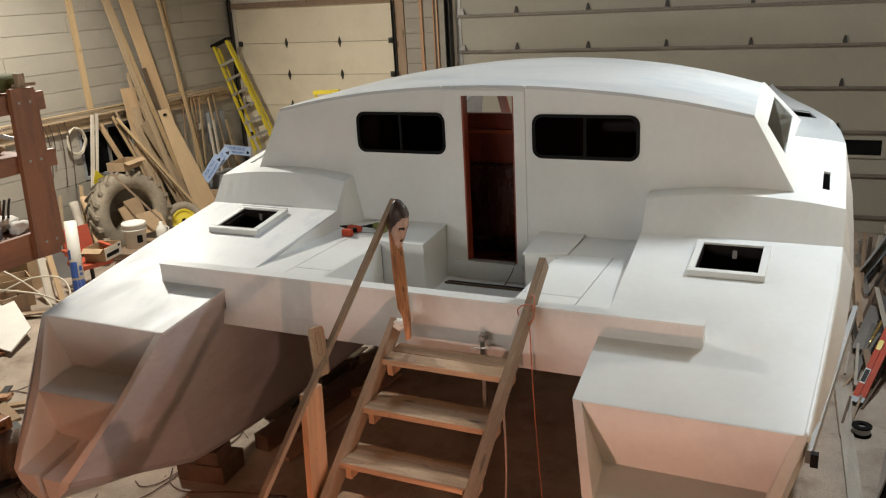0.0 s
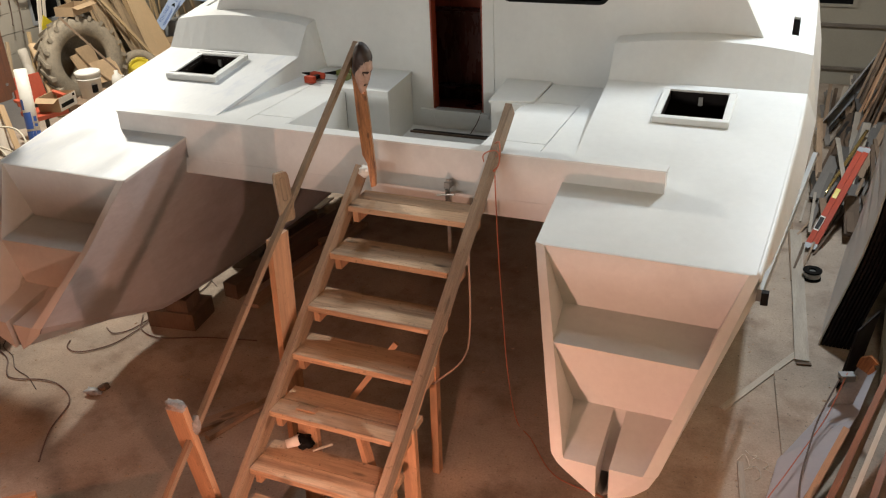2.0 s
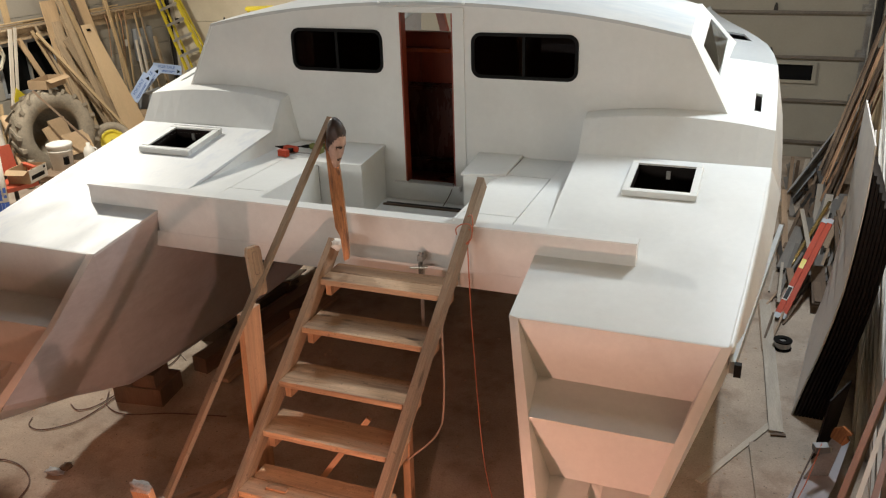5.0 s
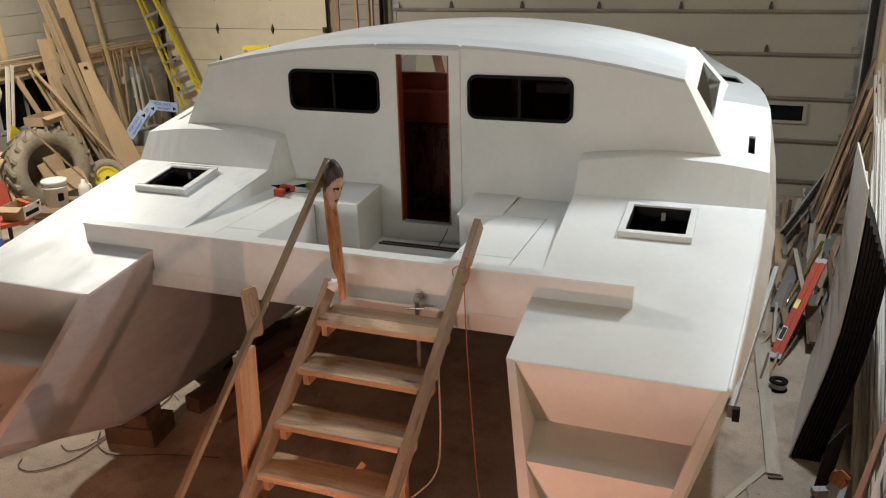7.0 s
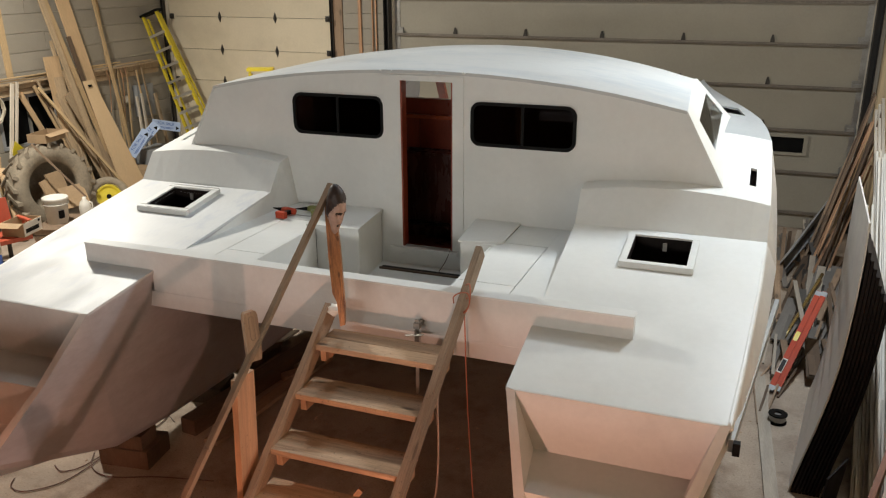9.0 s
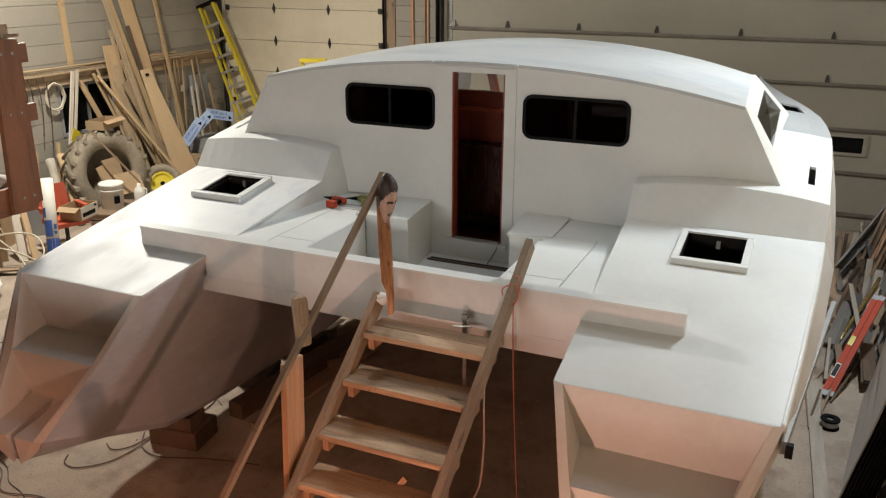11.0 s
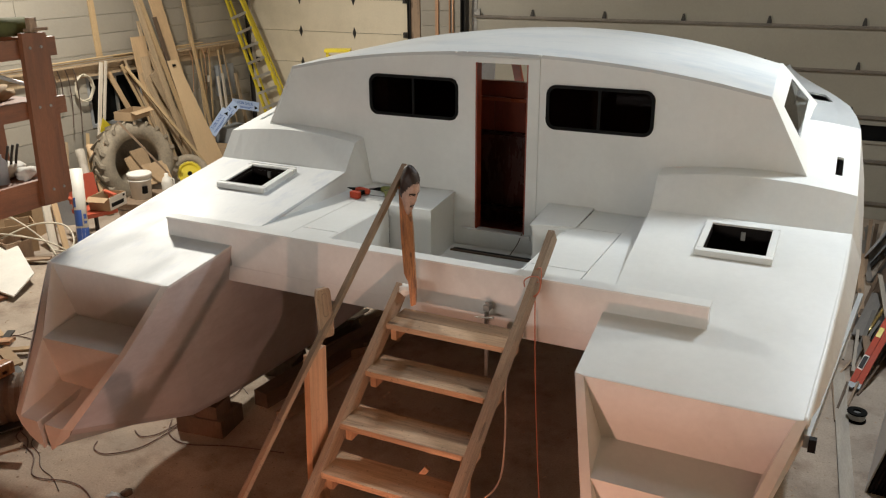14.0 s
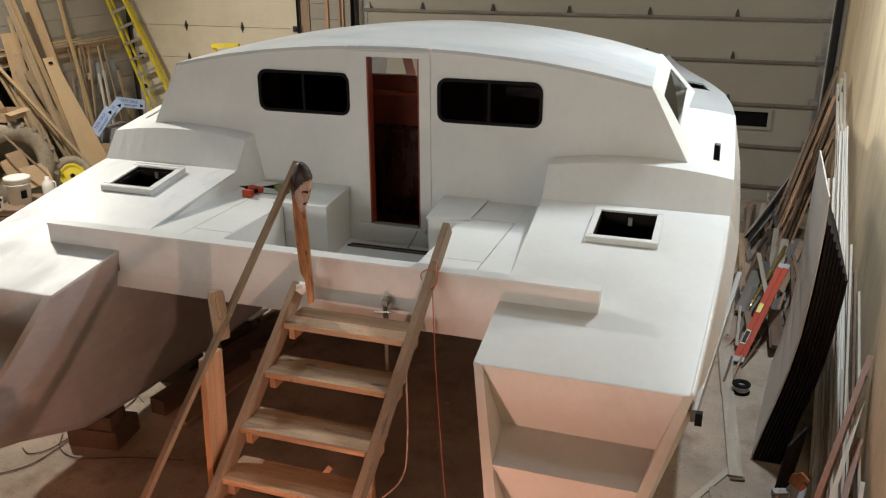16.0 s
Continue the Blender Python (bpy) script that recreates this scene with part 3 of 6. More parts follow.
def transom(s, hull):
    """The stepped stern: two risers, two treads, slanting cheeks, a rim and the slotted foot."""
    P = {"a": (1.519, 0, 0), "b": (1.675, -0.353, -0.42), "c": (1.841, -0.729, -0.866), "A": (2.75, 0, 0), "B": (2.588, -0.353, -0.42), "C": (2.414, -0.729, -0.866),
         "d": (1.575, -0.012, -0.004), "e": (1.738, -0.356, -0.42), "f": (1.918, -0.755, -0.872), "D": (2.694, -0.012, -0.004), "E": (2.524, -0.356, -0.42), "G": (2.340, -0.755, -0.872),
         "h": (1.69, 0.02, -0.385), "H": (2.575, 0.02, -0.385), "i": (1.86, -0.33, -0.80), "I": (2.43, -0.33, -0.80)}

    if s < 0:
        P.update({"b": (1.650, -0.353, -0.42), "B": (2.565, -0.353, -0.43), "e": (1.700, -0.362, -0.425), "E": (2.485, -0.362, -0.45), "h": (1.665, 0.01, -0.41), "H": (2.535, 0.01, -0.425), "i": (1.84, -0.335, -0.82), "I": (2.375, -0.335, -0.845)})

    def skin(name, *quads):
        names = sorted({k for q in quads for k in q})
        bm = shape([P[k] for k in names], [tuple(names.index(k) for k in q) for q in quads])
        return part(name, mirror(bm, s), M_HULL, hull)
    skin("rim", "abed", "bcfe", "ADEB", "BEGC", "aAD" "d")
    skin("riser", "dDHh")
    skin("step", "hHEe")
    skin("riser", "eEIi")
    skin("cheek", "dhe", "eif")
    skin("cheek", "DEH", "EGI")
    # lower step with a slot down its middle
    c0, c1 = 2.095, 2.165
    foot = shape([(1.86, -0.33, -0.80), (c0, -0.33, -0.80), (c0, -0.757, -0.872), (1.918, -0.755, -0.872),
                  (c1, -0.33, -0.80), (2.43, -0.33, -0.80), (2.340, -0.755, -0.872), (c1, -0.757, -0.872)], [(0, 1, 2, 3), (4, 5, 6, 7)])
    part("step", mirror(foot, s), M_HULL, hull)
    yb = -0.737
    low = shape([(1.841, -0.729, -0.866), (1.918, -0.755, -0.872), (c0, -0.757, -0.872), (c0, yb, -1.105), (1.92, yb, -0.965), (1.878, yb, -0.925), (1.850, yb, -0.876),
                 (2.414, -0.729, -0.866), (2.340, -0.755, -0.872), (c1, -0.757, -0.872), (c1, yb, -1.105), (2.30, yb, -1.03), (2.372, yb, -0.955), (2.405, yb, -0.876),
                 (c0, -0.33, -0.80), (c1, -0.33, -0.80), (c0, -0.60, -1.03), (c1, -0.60, -1.03)],
                [(0, 1, 2, 3, 4, 5, 6), (7, 13, 12, 11, 10, 9, 8), (2, 14, 16, 3), (9, 10, 17, 15), (14, 15, 17, 16)])
    part("stern_foot", mirror(low, s), M_HULL, hull)


def tilt(verts_bm, y0):
    """Sits a piece that was built flat on the sloping aft deck."""
    for v in verts_bm.verts:
        v.co.z += 0.145 * v.co.y
    return verts_bm


HATCH = (1.922, 2.342, 1.645, 2.065)


def side(s):
    hull = part("hull", hull_skin(s), M_PORT_GREY if s < 0 else M_HULL, boat)
    transom(s, hull)
    xi, xo = lerp(INN_X, 1.85), lerp(OUT_X, 1.85)
    u0, u1 = (HATCH[0] - xi) / (xo - xi), (HATCH[1] - xi) / (xo - xi)
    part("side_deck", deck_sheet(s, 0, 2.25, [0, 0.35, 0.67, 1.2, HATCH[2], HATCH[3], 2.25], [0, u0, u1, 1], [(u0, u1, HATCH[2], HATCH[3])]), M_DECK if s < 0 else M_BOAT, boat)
    steps = [k / 12 for k in range(13)]
    part("pod_face", deck_sheet(s, 2.25, 2.43, [2.25, 2.43], steps, []), M_BOAT, boat)
    us = steps[:11] + [0.885, 0.92, 0.96, 1.0]
    slot = (0.885, 0.92, 2.72, 3.08)
    part("raised_deck", deck_sheet(s, 2.43, 3.8, [2.43, 2.6, 2.72, 3.08, 3.45, 3.8], us, [slot]), M_BOAT, boat)
    part("slot_lining", mirror(box(2.66, 2.78, 2.68, 3.12, sheer(2.86) - 0.25, sheer(2.86) - 0.12), s), M_BOAT, boat)
    fu = [0, 0.25, 0.5, 0.70, 0.88, 1.0]
    # foredeck shade is put into its grey colour
    part("fore_deck", deck_sheet(s, 3.8, 7.2, [3.8, 4.3, 4.75, 5.15, 5.5, 6.0, 6.7, 7.2], fu, [(0.70, 0.88, 4.75, 5.15)]), M_SHADEGREY, boat)
    edge = [(lerp(OUT_X, y) - 0.012, y, sheer(y) - 0.022 + (0.0 if y < 2.2 else -0.004)) for y in (0.0, 0.35, 0.67, 1.1, 1.5, 1.9, 2.2)]
    part("gunwale", mirror(tube(edge, 0.024, 10), s), M_BOAT, boat, smooth=True)
    # hatch coaming standing on the deck
    x0, x1, y0, y1 = HATCH
    coam = join(box(x0 - 0.05, x1 + 0.05, y0 - 0.045, y0, 0, 0.045), box(x0 - 0.05, x1 + 0.05, y1, y1 + 0.045, 0, 0.045), box(x0 - 0.05, x0, y0, y1, 0, 0.045), box(x1, x1 + 0.05, y0, y1, 0, 0.045))
    lip = join(box(x0 - 0.005, x1 + 0.005, y0 - 0.005, y0 + 0.004, -0.03, 0.03), box(x0 - 0.005, x1 + 0.005, y1 - 0.004, y1 + 0.005, -0.03, 0.03), box(x0 - 0.005, x0 + 0.004, y0, y1, -0.03, 0.03), box(x1 - 0.004, x1 + 0.005, y0, y1, -0.03, 0.03))
    hatch = part("hatch_coaming", mirror(tilt(coam, y0), s), M_BOAT, boat, "raised square rim round an open hatch", bevel=0.005)
    # lining and well coloured near black for the shade in the hatch
    part("lining", mirror(tilt(lip, y0), s), M_DARKPLY_SHADE, hatch)
    part("catch", mirror(tilt(box(2.13, 2.16, y1 - 0.02, y1 - 0.005, -0.06, 0.0), y0), s), M_STEEL, hatch)
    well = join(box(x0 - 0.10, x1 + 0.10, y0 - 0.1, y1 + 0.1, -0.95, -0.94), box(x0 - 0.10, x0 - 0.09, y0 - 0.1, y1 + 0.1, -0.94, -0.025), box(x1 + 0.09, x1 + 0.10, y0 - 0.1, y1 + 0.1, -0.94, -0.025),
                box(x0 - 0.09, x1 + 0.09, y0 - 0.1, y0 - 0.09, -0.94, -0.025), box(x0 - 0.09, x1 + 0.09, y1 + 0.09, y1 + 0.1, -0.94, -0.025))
    part("hatch_well", mirror(tilt(well, y0), s), M_DARKPLY_SHADE, hatch, "locker below the hatch, coloured near black for its shade")
    # cockpit coaming wall and the pod's inner cheek
    wall = shape([(1.506, 0.70, 0.10), (1.413, 2.24, 0.325), (1.40, 2.24, 0.10), (1.47, 0.70, 0.02), (1.4135, 2.43, 0.560), (1.412, 2.585, 0.586), (1.32, 2.585, 0.10)], [(0, 1, 2, 3), (1, 4, 5, 6, 2)])
    part("coaming", mirror(wall, s), M_BOAT, boat)
    # seats: a long side bench and a higher box beside the door, not quite alike on the two sides
    zt = 0.15
    seam = 1.238 if s > 0 else 1.168
    fx, bx = (0.525, 0.462) if s > 0 else (0.375, 0.446)
    b = part("bench", mirror(box(0.80, 1.46, 0.78, 2.585, -0.19, zt - 0.022), s), M_SEAM, boat, "locker bench under white lids")
    part("bench_front", mirror(box(0.795, 0.812, 1.0, 1.95, -0.34, zt - 0.001), s), M_BOAT, b)
    part("lid", mirror(box(0.815, seam - 0.008, 1.172, 2.075, zt - 0.02, zt), s), M_BOAT, b, bevel=0.003)
    part("lid", mirror(box(0.815, seam - 0.008, 0.80, 1.164, zt - 0.02, zt), s), M_BOAT, b, bevel=0.003)
    part("bench_top", mirror(join(box(seam, 1.47, 0.80, 2.585, zt - 0.02, zt), box(0.872, seam, 2.083, 2.585, zt - 0.02, zt + 0.001)), s), M_BOAT, b, bevel=0.002)
    c = part("seat_box", mirror(prism([(fx + 0.012, 1.965), (0.83, 1.965), (0.83, 2.58), (bx + 0.012, 2.58)], "z", -0.34, zt + 0.004), s), M_BOAT, boat, bevel=0.004)
    part("lid", mirror(prism([(fx, 1.935), (0.878, 2.03 if s > 0 else 1.935), (0.865, 2.585), (bx, 2.585)], "z", zt + (0.005 if s > 0 else -0.015), zt + 0.022), s), M_BOAT, c, bevel=0.004)


for s in (1, -1):
    side(s)

# cross beam at the stern of the cockpit, bridge deck, sole
beam = part("crossbeam", join(box(-2.128, 2.128, 0.674, 0.76, 0.085, 0.246), box(-1.50, 1.50, 0.674, 0.76, -0.075, 0.085)), M_HULL, boat)
part("capping", box(-2.133, 2.133, 0.668, 0.775, 0.240, 0.252), M_BOAT, beam, bevel=0.004)
part("lower_beam", box(-1.60, 1.60, 0.680, 0.76, -0.205, -0.079), M_HULL, beam, bevel=0.003)
part("bridge_deck", box(-1.75, 1.75, 3.2, 5.4, -0.41, -0.36), M_HULL, boat)
part("bridge_underside", shape([(-1.75, 0.70, -0.204), (1.75, 0.70, -0.204), (1.75, 3.2, -0.41), (-1.75, 3.2, -0.41)], [(0, 1, 2, 3)]), M_HULL, boat)
part("cockpit_sole", box(-1.45, 1.45, 1.0, 2.585, -0.345, -0.335), M_BOAT, boat)

part("sole_slot", box(-0.40, 0.40, 2.43, 2.47, -0.3345, -0.331), M_DARKPLY_SHADE, boat, "dark gap along the cockpit sole")
part("sole_batten", box(-0.40, 0.44, 2.375, 2.397, -0.334, -0.318), M_OILY, boat, bevel=0.003)

# ---- the cabin ----
CAB = [(-2.178, 1.206), (-1.7, 1.300), (-1.234, 1.366), (-0.8, 1.404), (-0.43, 1.425), (0.0, 1.434), (0.43, 1.425), (0.8, 1.404), (1.234, 1.366), (1.7, 1.300), (2.178, 1.206)]
BK = 2.583
# aft bulkhead, built as panels round the door and the two windows
WX0, WX1, WZ0, WZ1 = 0.408, 1.320, 0.825, 1.202
DX, DZ0, DZ1 = 0.243, -0.156, 1.351


def crown(x):
    return lerp(CAB, x)


def bulkhead():
    bm = bmesh.new()
    xs = [-2.178, -1.75, -1.5, -WX1, -0.9, -WX0, -DX, 0.0, DX, WX0, 0.9, WX1, 1.5, 1.75, 2.178]
    for a, b in zip(xs, xs[1:]):
        m = (a + b) / 2
        za, zb = crown(a), crown(b)
        if abs(m) < DX:
            spans = [(-0.345, DZ0, -0.345, DZ0), (DZ1, za, DZ1, zb)]
        elif WX0 < abs(m) < WX1:
            spans = [(-0.345, WZ0, -0.345, WZ0), (WZ1, za, WZ1, zb)]
        else:
            lo = -0.345 if abs(m) < 1.5 else 0.50
            spans = [(lo, za, lo, zb)]
        for l0, h0, l1, h1 in spans:
            v = [bm.verts.new(p) for p in ((a, BK, l0), (b, BK, l1), (b, BK, h1), (a, BK, h0), (a, BK + 0.03, l0), (b, BK + 0.03, l1), (b, BK + 0.03, h1), (a, BK + 0.03, h0))]
            for f in ((0, 1, 2, 3), (7, 6, 5, 4), (0, 4, 5, 1), (2, 6, 7, 3)):
                bm.faces.new([v[i] for i in f])
    for s in (1, -1):
        v = [bm.verts.new(p) for d in (0, 0.03) for p in ((s * 2.178, BK + d, 0.50), (s * 2.562, BK + d, 0.50), (s * 2.178, BK + d, 1.206))]
        for f in ((0, 1, 2), (5, 4, 3), (1, 4, 5, 2), (0, 3, 4, 1)):
            bm.faces.new([v[i] for i in f])
    bmesh.ops.remove_doubles(bm, verts=bm.verts, dist=1e-4)
    return bm


bulk = part("aft_bulkhead", bulkhead(), M_BOAT, boat)
# roof, cambered, rising a little forwards
xs = [-2.178 + 4.356 * k / 24 for k in range(25)]
ys = [BK - 0.012, 2.9, 3.3, 3.7, 4.05, 4.35]
rise = [0.0, 0.022, 0.042, 0.056, 0.060, 0.035]
verts, faces = [], []
for y, r in zip(ys, rise):
    k = 1.0 - 0.025 * (y - BK)
    verts += [(x * k, y + (0.35 * (1 - (x / 2.178) ** 2) if y > 4.3 else 0), crown(x) + r * (0.75 + 0.25 * (1 - (x / 2.178) ** 2)) + 0.012) for x in xs]
n = len(xs)
faces = [(i * n + j, i * n + j + 1, (i + 1) * n + j + 1, (i + 1) * n + j) for i in range(len(ys) - 1) for j in range(n - 1)]
bm = shape(verts, faces)
bmesh.ops.recalc_face_normals(bm, faces=bm.faces)
out = bmesh.ops.extrude_face_region(bm, geom=bm.faces[:])
for v in (g for g in out["geom"] if isinstance(g, bmesh.types.BMVert)):
    v.co.z -= 0.028
part("cabin_roof", bm, M_ROOF, boat, "cambered roof with sanded grey patches", bevel=0.006)
for x, r in ((-0.425, 0.011), (0.347, 0.016), (-0.32, 0.006)):
    part("filler_blob", lathe([(0.0, -r), (r * 0.8, -r * 0.6), (r, 0.0), (r * 0.7, r * 0.6), (0.0, r * 0.8)], 10), M_BOAT, boat, smooth=True).location = (x, BK - 0.014, crown(x) + 0.008)
# slanting cabin sides with a window each
A, B = Vector((2.182, BK - 0.006, 1.212)), Vector((2.518, BK - 0.006, 0.60))
C, D = Vector((2.105, 4.30, 1.255)), Vector((2.49, 4.62, 0.80))


def on_side(u, v):
    """u forward, v down."""
    return (A * (1 - u) + C * u) * (1 - v) + (B * (1 - u) + D * u) * v


def cabin_side(s):
    us, vs = [0, 0.22, 0.90, 1.0], [0, 0.24, 0.68, 1.0]
    bm = bmesh.new()
    g = {(i, j): bm.verts.new(on_side(u, v)) for i, u in enumerate(us) for j, v in enumerate(vs)}
    for i in range(3):
        for j in range(3):
            if (i, j) != (1, 1):
                bm.faces.new((g[i, j], g[i + 1, j], g[i + 1, j + 1], g[i, j + 1]))
    bmesh.ops.recalc_face_normals(bm, faces=bm.faces)
    out = bmesh.ops.extrude_face_region(bm, geom=bm.faces[:])
    for v in (q for q in out["geom"] if isinstance(q, bmesh.types.BMVert)):
        v.co.x -= 0.025
    ob = part("cabin_side", mirror(bm, s), M_BOAT, boat)
    corners = [on_side(0.22, 0.24), on_side(0.90, 0.24), on_side(0.90, 0.68), on_side(0.22, 0.68)]
    part("side_window", mirror(slab([c + Vector((-0.008, 0, 0)) for c in corners], 0.006, (1, 0, 0.5)), s), G_CLEAR, ob, "clear side window pane")


for s in (1, -1):
    cabin_side(s)
# windscreen frame: posts and a lower panel, hidden mostly behind the roof
for x in (-0.72, 0.72):
    part("windscreen_post", stick((x, 4.32 + 0.3 * (1 - (x / 2.178) ** 2), crown(x) - 0.02), (x * 1.12, 5.0 + 0.2 * (1 - (x / 2.178) ** 2), 0.72), 0.10, 0.04, (0, 1, 0)), M_MAHOG, boat, "mahogany windscreen post")
part("front_panel", slab([(-2.3, 4.70, 0.70), (2.3, 4.70, 0.70), (2.3, 4.9, 0.3), (-2.3, 4.9, 0.3)], 0.03), M_BOAT, boat)
part("nose_deck", slab([(-1.9, 4.75, 0.69), (1.9, 4.75, 0.69), (1.6, 5.5, 0.64), (-1.6, 5.5, 0.64)], 0.03), M_BOAT, boat)
part("nose_panel", slab([(-1.6, 5.5, 0.66), (1.6, 5.5, 0.66), (1.5, 5.45, -0.4), (-1.5, 5.45, -0.4)], 0.03), M_BOAT, boat)
# aft windows: black rounded frames, smoked panes, a centre bar
for s in (1, -1):
    cx, cz = s * (WX0 + WX1) / 2, (WZ0 + WZ1) / 2
    w, h = WX1 - WX0, WZ1 - WZ0
    plug = ring_prism([(cx + a * 1.0, cz + b) for a, b in rounded(w + 0.012, h + 0.012, 0.006)], [(cx + a, cz + b) for a, b in rounded(w - 0.004, h - 0.004, 0.085)], "y", BK - 0.002, BK + 0.03)
    part("window_corner", plug, M_BOAT, bulk)
    fr = part("window", ring_prism([(cx + a, cz + b) for a, b in rounded(w, h, 0.085)], [(cx + a, cz + b) for a, b in rounded(w - 0.055, h - 0.055, 0.062)], "y", BK - 0.016, BK + 0.02), M_BLACK, bulk, "black rounded sliding window")
    part("bar", box(cx + s * 0.0 - 0.012, cx + 0.012, BK - 0.008, BK + 0.01, WZ0 + 0.026, WZ1 - 0.026), M_BLACK, fr)
    part("pane", box(cx - w / 2 + 0.026, cx + w / 2 - 0.026, BK + 0.004, BK + 0.009, WZ0 + 0.026, WZ1 - 0.026), G_DARK, fr, "smoked glass pane")
# door surround: thin raised boards and a sill
part("door_surround", join(box(-0.43, -DX, BK - 0.012, BK - 0.001, DZ0 - 0.09, 1.40), box(DX, 0.345, BK - 0.012, BK - 0.001, DZ0 - 0.07, 1.40), box(-DX, DX, BK - 0.012, BK - 0.001, DZ1, 1.40)), M_BOAT, bulk, bevel=0.002)
part("door_sill", box(-0.36, 0.30, BK - 0.05, BK + 0.05, DZ0 - 0.045, DZ0), M_BOAT, bulk, bevel=0.004)
part("door_lining", join(box(-DX - 0.002, -DX + 0.014, BK - 0.008, BK + 0.09, DZ0, DZ1), box(DX - 0.014, DX + 0.002, BK - 0.008, BK + 0.09, DZ0, DZ1)), M_MAHOG, bulk, "red mahogany door lining")
part("door_cord", tube([(0.235, BK - 0.03, DZ0 + 0.03), (0.20, BK - 0.07, DZ0 - 0.08), (0.15, BK - 0.11, -0.328)], 0.004, 6), M_CABLE, boat, "thin dark cord hanging over the sill", smooth=True)
# mahogany inside, the lower cupboard near black to hold the cabin's shade
part("cabin_floor", box(-2.2, 2.2, BK + 0.03, 4.6, -0.345, -0.33), M_MAHOG, boat)
part("cabin_partition", join(box(-1.45, 0.75, 3.55, 3.58, -0.33, 1.02), box(-1.47, 0.77, 3.53, 3.60, 1.02, 1.05)), M_MAHOG, boat, "red mahogany half-height partition")
part("shelf_rail", box(-1.2, 0.6, 3.49, 3.55, 0.860, 0.895), M_VARNISH, boat, "varnished rail", bevel=0.006)
for x0, x1 in ((-1.2, -0.62), (-0.60, -0.46), (-0.44, -0.02), (0.0, 0.6)):
    part("panel_board", box(x0, x1, 3.525, 3.549, 0.56, 0.856), M_MAHOG, boat, bevel=0.004)
part("counter_front", box(-1.2, 0.6, 3.34, 3.36, -0.14, 0.53), M_SHADE_MAHOG, boat)
part("counter_top", box(-1.22, 0.62, 3.32, 3.549, 0.53, 0.555), M_SHADE_MAHOG, boat, bevel=0.006)
part("plinth", box(-1.2, 0.6, 3.42, 3.44, -0.329, -0.145), M_SHADE_MAHOG, boat)
part("step_board", box(-0.75, 0.0, 3.20, 3.34, -0.17, -0.145), M_SHADE_MAHOG, boat, bevel=0.004)

# ---- the stairs ----
stairs = thing("stairs", "rough site-built softwood stairs leaning on the stern crossbeam", "stairs", (0, 0, 0))
SX, SY, SZ, SW, RISE, RUN = 0.150, 0.21, 1.704, 0.875, 0.2138, 0.274
UNEVEN = (0.025, 0.015, -0.030, 0.012, -0.022, -0.022, 0.0, 0.0)     # treads set a little out of step
rnd = random.Random(4)
for k in range(8):
    y, z = SY - RUN * k + UNEVEN[k], SZ - RISE * k
    cuts = [(y, y + 0.25)] if k in (1, 2, 3) else [(y, y + 0.135), (y + 0.142, y + 0.275)]
    for a, b in cuts:
        dx = rnd.uniform(-0.012, 0.012)
        t = part("tread", box(SX + dx, SX + SW + dx, a, b, z - 0.038, z), M_TREAD, stairs, bevel=0.006)
    for x in (SX + 0.015, SX + SW - 0.055):
        part("cleat", box(x, x + 0.04, y + 0.03, y + 0.21, z - 0.125, z - 0.04), M_PINE, stairs, bevel=0.003)


def plank(name, a, b, w, h, mat=M_OLDWOOD, side=(0, 0, 1), label=""):
    return board(name, a, b, w, h, mat, stairs, side, label)


plank("stringer", (0.128, -1.98, -0.03), (0.128, 0.50, 1.86), 0.040, 0.13, M_OLDWOOD)
plank("stringer", (1.045, -2.15, 0.06), (1.050, 0.93, 2.24), 0.045, 0.105, M_OLDWOOD)
plank("stringer", (1.002, -1.92, 0.0), (1.002, 0.38, 1.70), 0.038, 0.10, M_PINE)
# newel at the head with a cap of old leather
newel = part("newel", prism([(-0.004, -0.03), (0.030, -0.02), (0.040, 0.10), (0.043, 0.48), (0.034, 0.84), (-0.030, 0.84), (-0.038, 0.45), (-0.034, 0.20), (-0.010, 0.14)], "y", -0.024, 0.024), M_CEDAR, stairs, "varnished cedar newel board with a tapering foot", bevel=0.004)
newel.matrix_basis = pose(0.262, 0.385, 1.83, -3, -3, 20)
plank("handrail", (-0.13, -1.84, 0.45), (0.20, 0.455, 2.74), 0.036, 0.032, M_OLDWOOD)
plank("post", (-0.075, -1.22, 0.0), (-0.09, -1.385, 1.165), 0.118, 0.042, M_PINE, (0, 1, 0.1))
plank("post", (0.035, -0.52, 0.0), (0.03, -0.42, 1.78), 0.04, 0.18, M_PINE, (0, 1, 0))
paddle = part("post", join(prism([(0.33 * a, b) for a, b in rounded(0.26, 0.30, 0.045)], "y", -0.018, 0.018)), M_OLDWOOD, stairs, "weathered board with rounded top and an oval mark", bevel=0.003)
paddle.matrix_basis = pose(0.065, -0.346, 2.005, -6, 0, 62)
mark = part("oval_mark", ring_prism([(a, b + 0.05) for a, b in rounded(0.034, 0.15, 0.016)], [(a * 0.8, b * 0.92 + 0.05) for a, b in rounded(0.034, 0.15, 0.016)], "y", -0.0195, -0.0178), M_OLDWOOD, paddle)
plank("prop", (0.90, -0.18, 0.0), (0.90, -0.14, 1.20), 0.05, 0.06, M_PINE, (0, 1, 0))
plank("prop", (1.00, -0.76, 0.0), (0.98, -0.72, 0.92), 0.09, 0.04, M_PINE, (0, 1, 0))
plank("prop", (0.36, -0.86, 0.0), (0.36, -0.82, 0.86), 0.13, 0.04, M_PINE, (0, 1, 0))
